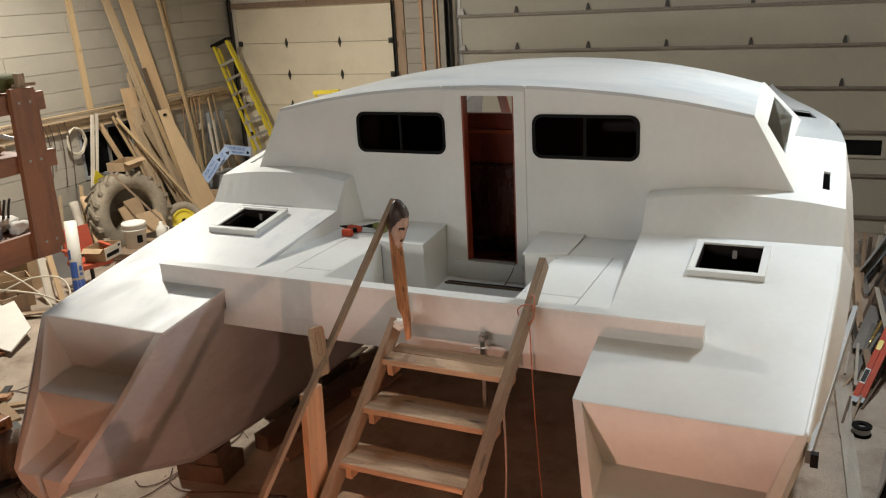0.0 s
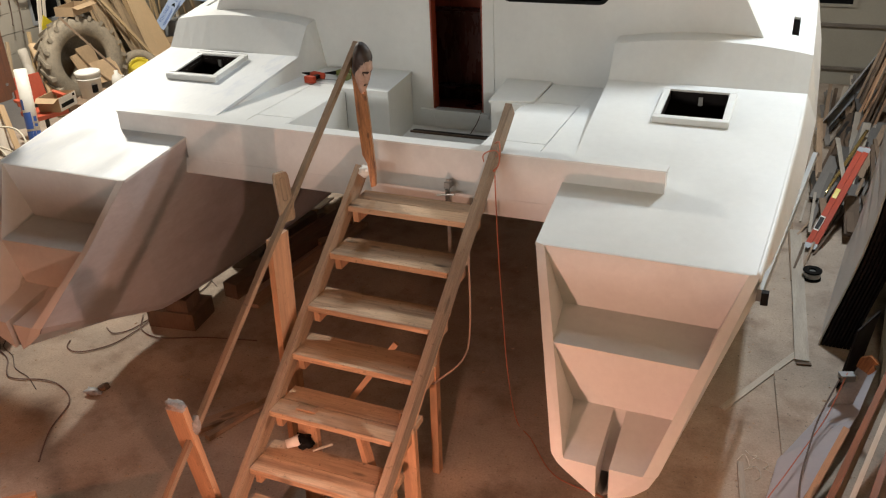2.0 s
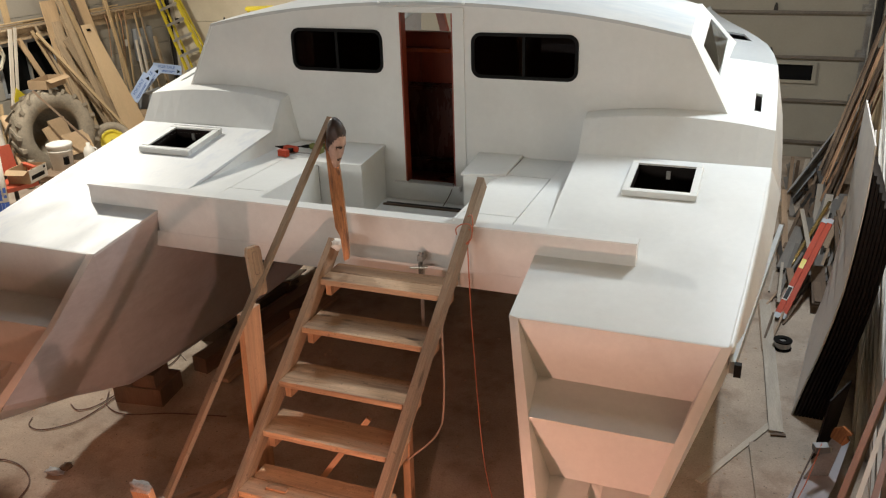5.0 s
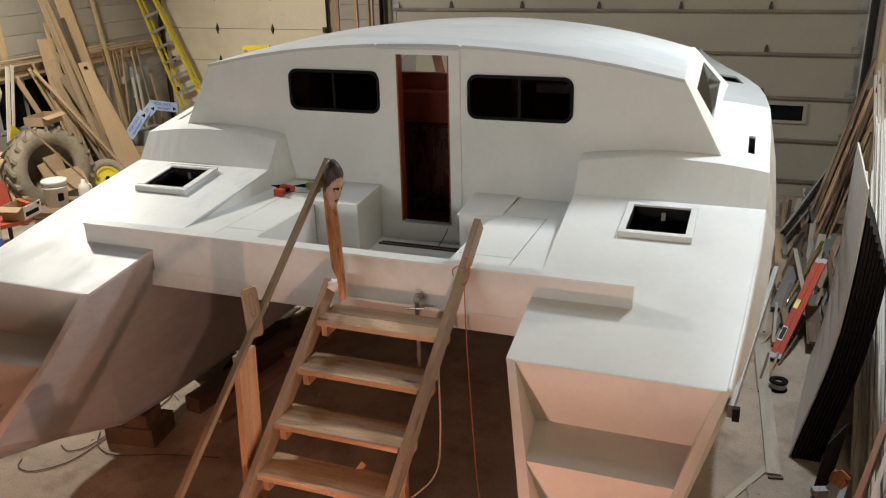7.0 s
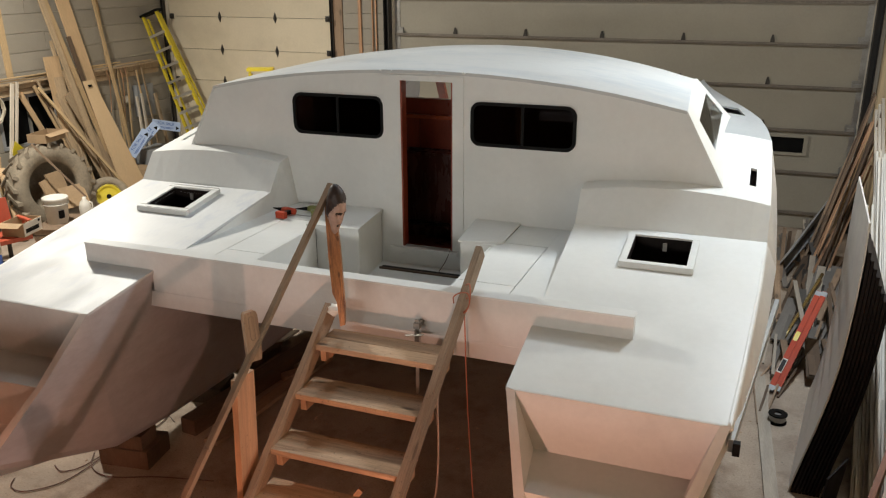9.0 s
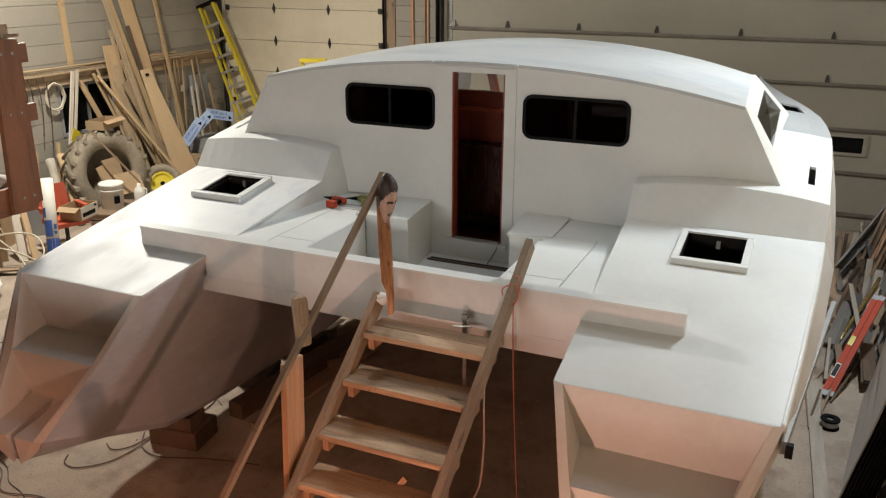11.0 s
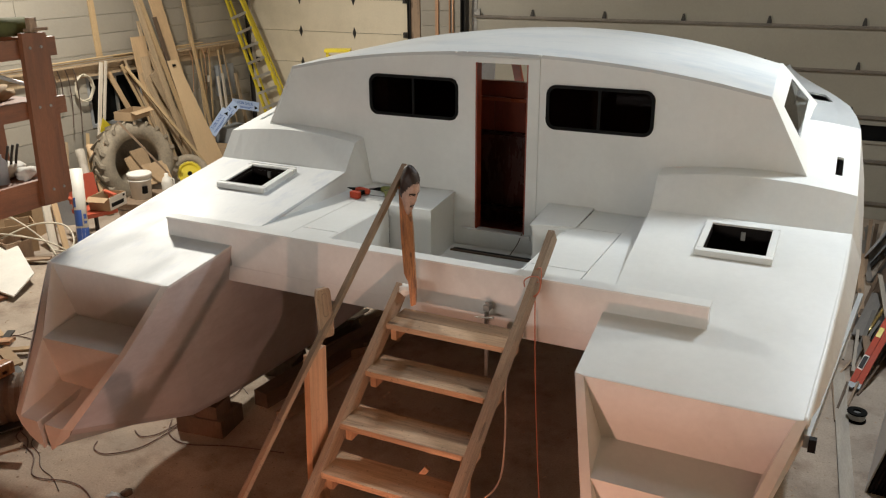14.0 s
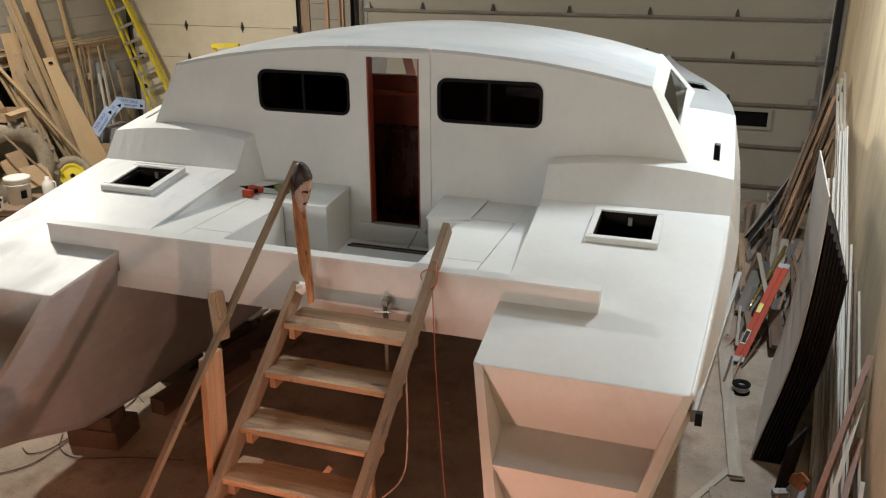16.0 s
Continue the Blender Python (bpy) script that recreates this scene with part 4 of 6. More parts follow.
plank("brace", (0.40, -0.62, 0.62), (0.72, -0.30, 1.08), 0.035, 0.07, M_PINE, (0, 1, 0))
plank("brace", (0.96, -1.02, 0.30), (0.70, -0.80, 0.75), 0.035, 0.07, M_PINE, (0, 1, 0))

# ---- small things on and round the stairs ----


def blob(center, size, mat, name, label, category, seed, parent=None, squash=1.0, detail=3):
    """A crumpled soft lump."""
    bm = bmesh.new()
    bmesh.ops.create_icosphere(bm, subdivisions=detail, radius=1.0)
    for v in bm.verts:
        k = 1 + 0.45 * noise.noise(v.co * 1.7 + Vector((seed, seed * 0.3, 0))) + 0.5 * abs(noise.noise(v.co * 3.6 + Vector((seed, 0, 0)))) + 0.35 * noise.noise(v.co * 8 + Vector((seed, 0, 0)))
        v.co = Vector((v.co.x * size[0] * k, v.co.y * size[1] * k, v.co.z * size[2] * k * squash))
    ob = part(name, bm, mat, parent, smooth=True)
    ob.location = center
    if parent is None:
        tagged(ob, label, category)
    else:
        tagged(ob, label)
    return ob


def carved_head(at, turn):
    """A long carved head, pale below and dark above, as one plain mesh."""
    bm = bmesh.new()
    bmesh.ops.create_icosphere(bm, subdivisions=4, radius=1.0)
    for v in bm.verts:
        x, y, z = v.co
        wide = 0.050 + 0.014 * z - 0.012 * max(0.0, -z - 0.3)
        deep = 0.060 + 0.018 * z
        brow = -0.010 * math.exp(-((z - 0.18) / 0.10) ** 2) if y < 0 else 0.0
        nose = -0.020 * math.exp(-((z + 0.12) / 0.20) ** 2) * math.exp(-(x / 0.16) ** 2) if y < 0 else 0.0
        eye = sum(0.018 * math.exp(-((z - 0.04) / 0.09) ** 2) * math.exp(-((x - e) / 0.17) ** 2) for e in (-0.42, 0.42)) if y < 0 else 0.0
        mouth = 0.010 * math.exp(-((z + 0.50) / 0.07) ** 2) * math.exp(-(x / 0.35) ** 2) if y < 0 else 0.0
        lump = 0.006 * noise.noise(v.co * 4.0)
        hood = 1.0 + 0.20 * min(1.0, max(0.0, (z + 0.9 * y - 0.10) * 4.0))
        peak = 0.035 * max(0.0, z - 0.55) / 0.45
        v.co = Vector((x * (wide + lump) * hood, y * (deep + lump) * hood + brow + nose + eye + mouth + peak, z * 0.160 + 0.4 * peak))
    ob = part("carved_head", bm, M_MASK, smooth=True)
    ob.data.materials.append(M_LEATHER)
    for p in ob.data.polygons:
        c = p.center
        hair = c.z + 1.5 * c.y > 0.0
        socket = c.y < 0 and any(abs(c.x - e) < 0.015 and abs(c.z - 0.008) < 0.015 for e in (-0.022, 0.022))
        lips = c.y < 0 and abs(c.x) < 0.016 and abs(c.z + 0.080) < 0.009
        p.material_index = 1 if hair or socket or lips else 0
    ob.matrix_basis = pose(*at, 12, 0, turn)
    return tagged(ob, "small carved wooden head, dark above and pale below, on the newel", "carving")


carved_head((0.275, 0.370, 2.590), 62)
blob((-0.09, -1.385, 1.175), (0.062, 0.035, 0.020), M_RAG, "rag", "grey crumpled rag on top of the post", "rag", 1.3)
blob((-0.03, -1.33, 1.02), (0.02, 0.025, 0.05), M_RAG, "string_tie", "frayed grey string tied round the post", "string", 2.3)
blob((0.17, 0.46, 1.87), (0.045, 0.04, 0.03), M_PAPER, "paper_scrap", "crumpled white paper on the stringer end", "paper", 7.7)
blob((0.14, -1.42, 0.44), (0.04, 0.035, 0.09), M_RAG, "rag", "grey rag hanging from the stringer", "rag", 9.3)
blob((0.37, -0.90, 0.675), (0.05, 0.045, 0.035), M_BLACK, "tape_clump", "black clump of old tape on a stair tread", "tape", 4.4)
cup = part("paper_cup", lathe([(0.032, 0), (0.042, 0.10), (0.038, 0.10), (0.029, 0.004)], 20), M_PAPER, smooth=True)
cup.matrix_basis = pose(0.28, -0.96, 0.675, 0, 75, 30) @ Matrix.Scale(0.82, 4)
tagged(cup, "white paper cup lying on a stair tread", "cup")
tagged(part("dowel", tube([(0.22, -1.30, 0.452), (0.37, -1.27, 0.452)], 0.017, 10), M_PALE, smooth=True), "short pale wooden dowel on a tread", "dowel")
tagged(part("pencil_stick", tube([(0.44, -0.93, 0.648), (0.52, -0.84, 0.648)], 0.008, 6), M_PALE), "thin pale stick lying on a tread", "stick")
# bar clamp hooked under the crossbeam
clamp = thing("bar_clamp", "steel bar clamp hooked on the crossbeam", "clamp", (0.72, 0.60, 1.62))
part("bar", box(-0.012, 0.012, -0.006, 0.006, -0.35, 0.20), M_STEEL, clamp)
part("jaw", box(-0.02, 0.02, -0.02, 0.05, 0.14, 0.18), M_STEEL, clamp, bevel=0.004)
part("screw", tube([(0, -0.03, 0.0), (0, -0.03, 0.14)], 0.008, 8), M_STEEL, clamp)
part("handle", tube([(-0.07, -0.03, 0.09), (0.06, -0.03, 0.11)], 0.009, 8), M_ALU, clamp)
# cordless drills on the port bench


def drill(at, turn, body):
    d = thing("cordless_drill", "cordless drill with a black chuck lying on the bench", "drill", at, turn)
    d.matrix_basis = pose(*at, 0, 0, turn) @ Matrix.Scale(0.95, 4)
    part("motor", lathe([(0.0, -0.10), (0.03, -0.09), (0.033, 0.03), (0.024, 0.06), (0.0, 0.06)], 14, "x"), body, d, smooth=True)
    part("chuck", lathe([(0.018, 0.06), (0.02, 0.08), (0.012, 0.12), (0.004, 0.18), (0.0, 0.18)], 12, "x"), M_BLACK, d, smooth=True)
    part("grip", box(-0.07, -0.03, 0.01, 0.13, -0.018, 0.018), M_BLACK, d, bevel=0.008)
    part("battery", box(-0.10, 0.0, 0.12, 0.17, -0.03, 0.03), body, d, bevel=0.006)


drill((-1.22, 2.20, 1.955), 170, M_LEVEL)
drill((-1.02, 2.33, 1.955), 200, M_GREEN)
tagged(part("steel_chisel", box(-1.16, -0.95, 2.19, 2.205, 1.92, 1.926), M_STEEL), "thin steel tool lying on the bench", "tool")
# orange cord tied to the right stringer, hanging to the floor
tagged(part("extension_cord", tube([(1.02, 0.66, 2.07), (1.09, 0.60, 2.12), (1.11, 0.52, 2.0), (1.03, 0.55, 1.93), (1.05, 0.60, 2.0), (1.06, 0.60, 1.75), (1.08, 0.58, 1.40), (1.10, 0.60, 0.9), (1.16, 0.55, 0.35), (1.25, 0.48, 0.02), (1.40, 0.34, 0.012),
                                    (1.66, 0.04, 0.012), (2.02, -0.05, 0.012), (2.52, -0.16, 0.012), (2.87, 0.03, 0.012), (3.02, 0.30, 0.10), (3.15, 0.62, 0.16), (3.30, 1.0, 0.24), (3.40, 1.3, 0.42)], 0.0042, 7), M_ORANGE, smooth=True),
       "orange extension cord hanging from the stairs to the floor", "cord")
tagged(part("cord_loop", tube([(1.00, 0.55, 2.00), (1.005, 0.53, 2.05), (1.04, 0.55, 2.075), (1.08, 0.59, 2.06), (1.095, 0.58, 2.00), (1.08, 0.545, 1.95), (1.045, 0.525, 1.945), (1.025, 0.54, 1.99), (1.05, 0.57, 2.03), (1.08, 0.585, 2.03)], 0.0042, 7), M_ORANGE, smooth=True), "orange cord knotted in loops round the stringer", "cord")
tagged(part("power_cord", tube([(1.03, 0.30, 1.85), (1.06, 0.1, 1.6), (1.12, -0.05, 1.25), (1.10, -0.1, 0.95), (0.95, -0.18, 0.78), (0.90, -0.2, 0.74)], 0.007, 7), M_LEAD, smooth=True), "pale power cord looped behind the stringer", "cord")

# unseen work lamp on a stand, two round plates added to cut its light
lamp = thing("work_lamp", "unseen work lamp on a stand, round plates added to cut its light", "lamp", (WORK[0], WORK[1], 0))
part("top_plate", lathe([(0.0, 1.30), (0.06, 1.30), (0.35, 1.278), (0.352, 1.272), (0.05, 1.290), (0.0, 1.290)], 40), M_GREY, lamp)
part("lower_plate", lathe([(0.0, 0.985), (0.33, 0.985), (0.332, 0.992), (0.0, 0.995)], 40), M_GREY, lamp)
part("pole", tube([(0, -0.03, 0.03), (0, -0.03, 0.984)], 0.014, 10), M_DKSTEEL, lamp)
for k in range(3):
    q = 2 * math.pi * (k + 0.25) / 3
    part("foot", tube([(0, -0.03, 0.30), (0.26 * math.cos(q), -0.03 + 0.26 * math.sin(q), 0.01)], 0.010, 8), M_DKSTEEL, lamp)
part("bracket", box(-0.012, 0.012, -0.335, -0.325, 0.996, 1.274), M_DKSTEEL, lamp)

# ---- timber cribbing under the hulls ----


def crib(x, y, turn):
    c = thing("cribbing", "stack of dark oily timber blocks under the keel", "timber block", (x, y, 0), turn, "hull blocks")
    part("lower_block", box(-0.24, 0.22, -0.15, 0.20, 0.0, 0.17), M_OILY, c, bevel=0.012)
    part("upper_block", box(-0.05, 0.17, -0.13, 0.10, 0.172, 0.30), M_OILY, c, bevel=0.01)
    return c


for x, y, a in ((-2.06, 0.82, 8), (2.12, 1.1, -5), (-2.1, 4.2, 3), (2.1, 4.2, 0)):
    crib(x, y, a)
for x, y, a, ln in ((-2.10, 2.02, 12, 0.36), (-2.08, 2.75, -6, 0.5)):
    kb = part("keel_block", box(-0.16, 0.15, -ln / 2, ln / 2, 0.0, 0.155), M_OILY, bevel=0.01)
    kb.matrix_basis = pose(x, y, 0, 0, 0, a)
    tagged(kb, "dark oily timber block lying under the keel", "timber block", "hull blocks")
tagged(board("keel_timber", (-1.86, 1.30, 0.08), (-1.55, 3.9, 0.08), 0.16, 0.155, M_OILY, bevel=0.01), "long dark timber baulk lying beside the keel", "timber")
# thin dark board laid where a faint shadow band crosses the floor
tagged(board("dark_plank", (1.95, -0.56, 0.015), (2.44, 0.02, 0.015), 0.065, 0.016, M_OLDWOOD), "thin dark strip standing in for a faint shadow band on the floor", "plank")
for a, b, w in (((-1.9, 2.1, 0.05), (-1.75, 4.2, 0.05), 0.2), ((-1.55, 1.2, 0.04), (-1.40, 3.1, 0.04), 0.14), ((-0.94, -0.42, 0.035), (-0.66, -0.05, 0.035), 0.11), ((-0.80, -0.48, 0.03), (-0.60, 0.10, 0.03), 0.06)):
    tagged(board("loose_plank", a, b, w, 0.04, M_OLDWOOD), "dusty plank lying on the floor under the boat", "plank")
rnd = random.Random(11)
for k in range(16):
    x, y = rnd.uniform(-2.25, -1.35), rnd.uniform(2.5, 3.5)
    z = 0.035
    o = part("wood_block", box(-0.11, 0.11, -0.06, 0.06, -0.035, 0.035), M_OLDWOOD, bevel=0.004)
    o.matrix_basis = pose(x, y, z, 0, 0, rnd.uniform(0, 180))
    tagged(o, "short reddish timber offcut piled under the boat", "wood block", "offcut pile")
tagged(part("white_shelf_board", slab([(-2.25, 3.02, 0.09), (-2.0, 3.2, 0.10), (-1.98, 3.5, 0.10), (-2.2, 3.4, 0.09)], 0.02), M_PAPER), "white melamine board on the offcut pile", "board")

# ---- west side: wall boarding, rail, window ----
zc, k = 0.0, 0
rnd = random.Random(2)
while zc < TOP - 0.05:
    h = min(0.305, TOP - zc)
    y = -2.6
    while y < NORTH - 0.02:
        y1 = min(y + rnd.uniform(2.6, 3.8), NORTH - 0.02)
        if NORTH - y1 < 0.6:
            y1 = NORTH - 0.02
        segs = [(y, y1)]
        if zc + h > WIN[2] + 0.02 and zc < WIN[3] - 0.02:
            segs = [(max(a, lo), min(b, hi)) for a, b in segs for lo, hi in ((-9, WIN[0]), (WIN[1], 99)) if min(b, hi) - max(a, lo) > 0.05]
        for a, b in segs:
            part("plank", box(WEST + 0.003, WEST + 0.022 + rnd.uniform(0, 0.005), a + 0.004, b - 0.004, zc + 0.004, zc + h - 0.004), M_SIDING, west)
        y = y1
    zc += 0.305
rail = tagged(part("trim", join(box(WEST + 0.03, WEST + 0.10, -2.5, 9.65, 2.19, 2.275), box(WEST + 0.03, WEST + 0.16, -2.5, 9.65, 2.28, 2.315), box(WEST + 0.03, WEST + 0.08, -2.5, 9.65, 2.09, 2.18)), M_AGED), "rough timber rail along the wall with slats stored on it", "wall rail", kind="structure")
for k in range(14):
    tagged(board("long_slat", (WEST + 0.10 + 0.008 * (k % 8), -1.8 + 0.45 * k, 2.328 + 0.019 * (k % 4)), (WEST + 0.10 + 0.008 * (k % 8), 3.6 + 0.45 * k, 2.330 + 0.019 * (k % 4)), 0.03, 0.016, M_TAN if k % 3 else M_PALE), "thin pine slat stored on the wall rail", "slat", "slats on the wall rail")
wy0, wy1, wz0, wz1 = WIN
win = thing("window_1", "dark old window in the boarded wall with a pale frame", "window", (WEST, 0, 0), kind="structure")
part("window_frame", join(box(-0.02, 0.035, wy0, wy0 + 0.05, wz0, wz1), box(-0.02, 0.035, wy1 - 0.05, wy1, wz0, wz1), box(-0.02, 0.035, wy0 + 0.05, wy1 - 0.05, wz0, wz0 + 0.05), box(-0.02, 0.035, wy0 + 0.05, wy1 - 0.05, wz1 - 0.05, wz1)), M_GREY, win)
part("mullion", box(-0.01, 0.03, (wy0 + wy1) / 2 - 0.02, (wy0 + wy1) / 2 + 0.02, wz0 + 0.05, wz1 - 0.05), M_ALU, win)
part("pane", box(-0.06, -0.05, wy0, wy1, wz0, wz1), M_BLACK, win, "black night window pane")
board("window_batten", (-8.60, 6.63, 1.28), (-8.63, 6.22, 2.12), 0.10, 0.02, M_PLY, None, (1, 0, 0))
tagged(bpy.data.objects["window_batten"], "orange plywood strip leaning in the window", "board")
tagged(board("wall_batten", (WEST + 0.045, 6.12, 2.33), (WEST + 0.045, 6.00, 5.5), 0.11, 0.03, M_TAN, None, (1, 0, 0)), "brown timber batten up the boarded wall", "batten")
tagged(board("wall_batten", (WEST + 0.045, 8.31, 2.34), (WEST + 0.045, 8.09, 5.5), 0.05, 0.025, M_TAN, None, (1, 0, 0)), "thin pine batten up the boarded wall", "batten")

# things leaning on the west wall


def lean(a, b, w, h, mat, label="long board leaning against the wall", group="boards on the west wall"):
    return tagged(board("leaning_board", a, b, w, h, mat, None, (1, 0, 0)), label, "board", group)


P, O, S = "plywood strip leaning against the wall", "weathered board leaning against the wall", "thin pine stick leaning against the wall"
panel = tagged(part("leaning_board", slab([(-7.80, 7.46, 0.0), (-7.80, 8.10, 0.0), (-8.28, 7.50, 2.20), (-8.28, 7.27, 2.20)], 0.02, (1, 0, 0.22)), M_PANEL, bevel=0.003), "pale tapered plywood panel with a hand hole leaning on boards", "board")
part("hand_hole", slab([(-8.238, 7.34, 2.09), (-8.238, 7.43, 2.09), (-8.250, 7.42, 2.13), (-8.250, 7.34, 2.13)], 0.004, (1, 0, 0.22)), M_BLACK, panel, "dark cut-out hand hole")
for a, b, w, h, m, text in (
        ((-8.27, 7.99, 0.0), (-8.65, 7.14, 4.6), 0.28, 0.025, M_PLY, P), ((-8.13, 6.82, 0.0), (-8.5, 6.85, 2.65), 0.32, 0.02, M_PLY, P), ((-8.06, 6.84, 0.0), (-8.45, 6.89, 2.31), 0.20, 0.02, M_AGED, O),
        ((-7.89, 7.28, 0.0), (-8.64, 6.62, 4.7), 0.10, 0.03, M_AGED, O), ((-7.94, 7.58, 0.0), (-8.64, 6.72, 4.5), 0.08, 0.03, M_TAN, S), ((-7.9, 7.66, 0.0), (-8.3, 6.9, 2.03), 0.16, 0.02, M_AGED, O),
        ((-8.37, 8.46, 0.0), (-8.63, 7.95, 4.6), 0.06, 0.03, M_TAN, S), ((-8.29, 5.3, 0.0), (-8.5, 5.99, 2.31), 0.06, 0.03, M_PALE, S), ((-8.29, 5.39, 0.0), (-8.5, 6.09, 2.32), 0.04, 0.03, M_PALE, S),
        ((-7.52, 7.49, 0.0), (-8.45, 6.44, 2.19), 0.05, 0.03, M_TAN, S), ((-8.31, 9.46, 0.0), (-8.5, 9.33, 1.71), 0.06, 0.04, M_AGED, O), ((-8.29, 8.67, 0.0), (-8.5, 8.8, 1.72), 0.045, 0.03, M_PALE, S),
        ((-8.3, 8.82, 0.0), (-8.5, 8.94, 1.76), 0.045, 0.03, M_PALE, S), ((-8.38, 8.26, 0.0), (-8.55, 8.31, 2.31), 0.03, 0.02, M_TAN, S), ((-8.42, 8.4, 0.0), (-8.58, 8.46, 2.3), 0.03, 0.02, M_TAN, S),
        ((-8.4, 8.4, 0.0), (-8.58, 8.71, 2.32), 0.03, 0.02, M_TAN, S), ((-7.25, 3.56, 0.0), (-7.55, 3.77, 0.60), 0.16, 0.02, M_PALE, O), ((-7.06, 3.6, 0.0), (-7.5, 3.86, 0.62), 0.1, 0.02, M_PLY, P),
        ((-8.26, 5.17, 0.0), (-8.5, 5.5, 1.22), 0.05, 0.03, M_TAN, S), ((-8.19, 4.65, 0.0), (-8.5, 5.06, 1.16), 0.05, 0.03, M_AGED, O), ((-8.1, 7.05, 0.0), (-8.55, 6.95, 2.9), 0.05, 0.03, M_AGED, O),
        ((-8.0, 7.3, 0.0), (-8.4, 6.98, 2.4), 0.06, 0.02, M_AGED, O), ((-7.95, 7.42, 0.0), (-8.35, 7.1, 2.2), 0.05, 0.03, M_AGED, O), ((-8.1, 7.9, 0.0), (-8.55, 7.25, 2.7), 0.05, 0.02, M_PALE, S),
        ((-8.35, 9.0, 0.0), (-8.57, 8.95, 2.2), 0.03, 0.02, M_TAN, S), ((-8.35, 9.2, 0.0), (-8.57, 9.1, 2.25), 0.03, 0.02, M_AGED, S)):
    lean(a, b, w, h, m, text)

rnd = random.Random(17)
for k in range(12):
    y0 = rnd.uniform(6.95, 7.75)
    lean((rnd.uniform(-8.15, -7.9), y0, 0.0), (rnd.uniform(-8.58, -8.45), y0 - rnd.uniform(0.2, 0.7), rnd.uniform(2.0, 3.1)), rnd.choice((0.04, 0.06, 0.09, 0.12)), 0.02, rnd.choice((M_AGED, M_AGED, M_TAN, M_OILY)), O)
# tractor tyre with chevron lugs


def tyre(at, rx, rz, radius, width, lugs):
    t = thing("tractor_tyre", "large dusty tractor tyre leaning against the boards", "tyre", at)
    t.matrix_basis = pose(*at, 0, rx, rz)
    r, w = radius, width / 2
    part("carcass", lathe([(r * 0.56, -w * 0.55), (r * 0.60, -w * 0.85), (r * 0.78, -w), (r * 0.90, -w * 0.9), (r * 0.945, -w * 0.6), (r * 0.955, 0), (r * 0.945, w * 0.6), (r * 0.90, w * 0.9), (r * 0.78, w), (r * 0.60, w * 0.85), (r * 0.56, w * 0.55), (r * 0.62, 0), (r * 0.56, -w * 0.55)], 48, "x"), M_TYRE, t, smooth=True)
    lug = None
    for k in range(lugs):
        for s in (1, -1):
            if lug is None:
                lug = part("lug", shape([(x, y, z) for x, y0 in ((0.0, 0.0), (w * 0.98, -0.16)) for y in (y0 - 0.028, y0 + 0.028) for z in (r * (0.93 if x < 0.01 else 0.84), r * (1.0 if x < 0.01 else 0.955))], BOX_FACES), M_TYRE, t, bevel=0.006)
                first = lug
            else:
                first = new("lug", lug.data)
                first.parent = t
            first.matrix_basis = pose(0, 0, 0, 360 * (k + (0.5 if s < 0 else 0)) / lugs, 0, 0) @ Matrix.Diagonal((s, 1, 1, 1))
    return t


tyre((-7.93, 5.88, 0.70), -9, -14, 0.71, 0.38, 20)
for at, sx, sz, rx, rz in (((-7.72, 5.74, 0.62), 0.44, 0.54, -22, 20), ((-7.64, 6.06, 0.52), 0.46, 0.36, -28, -10), ((-7.78, 5.90, 0.72), 0.36, 0.46, -18, 5)):
    o = part("cardboard_sheet", box(-0.012, 0.012, -sx / 2, sx / 2, -sz / 2, sz / 2), M_CARD, bevel=0.003)
    o.matrix_basis = pose(*at, 0, rx, rz)
    tagged(o, "brown cardboard sheet propped inside the tyre", "cardboard")
carton = thing("cardboard_box", "small open cardboard box balanced on the tyre", "box", (-8.05, 6.08, 1.41), 12)
part("box_body", join(box(-0.16, 0.16, -0.27, 0.27, 0.0, 0.012), box(-0.16, -0.148, -0.27, 0.27, 0.012, 0.14), box(0.148, 0.16, -0.27, 0.27, 0.012, 0.14), box(-0.148, 0.148, -0.27, -0.258, 0.012, 0.14), box(-0.148, 0.148, 0.258, 0.27, 0.012, 0.14)), M_CARD, carton)
part("flap", slab([(0.16, -0.27, 0.14), (0.16, 0.27, 0.14), (0.25, 0.27, 0.10), (0.25, -0.27, 0.10)], 0.005), M_CARD, carton)
tagged(board("loose_stick", (-7.33, 6.0, 0.55), (-7.75, 5.48, 1.48), 0.035, 0.03, M_OLDWOOD), "weathered stick lying across the tyre", "stick")
# small wheel with a yellow hub
wheel = thing("barrow_wheel", "small black wheel with a yellow steel hub", "wheel", (-7.60, 6.68, 0.345), 0)
wheel.matrix_basis = pose(-7.56, 6.74, 0.345, 0, -20, -40)
part("wheel_tyre", lathe([(0.20, -0.05), (0.25, -0.085), (0.32, -0.08), (0.345, 0), (0.32, 0.08), (0.25, 0.085), (0.20, 0.05), (0.20, -0.05)], 32, "x"), M_TYRE, wheel, smooth=True)
hub = part("rim", lathe([(0.0, 0.02), (0.05, 0.025), (0.13, 0.0), (0.17, 0.01), (0.21, 0.06), (0.205, -0.05), (0.0, -0.04)], 28, "x"), M_YELLOW, wheel, "yellow painted steel rim", smooth=True)
part("axle_hole", lathe([(0.0, 0.036), (0.04, 0.036), (0.04, 0.02)], 16, "x"), M_BLACK, hub)
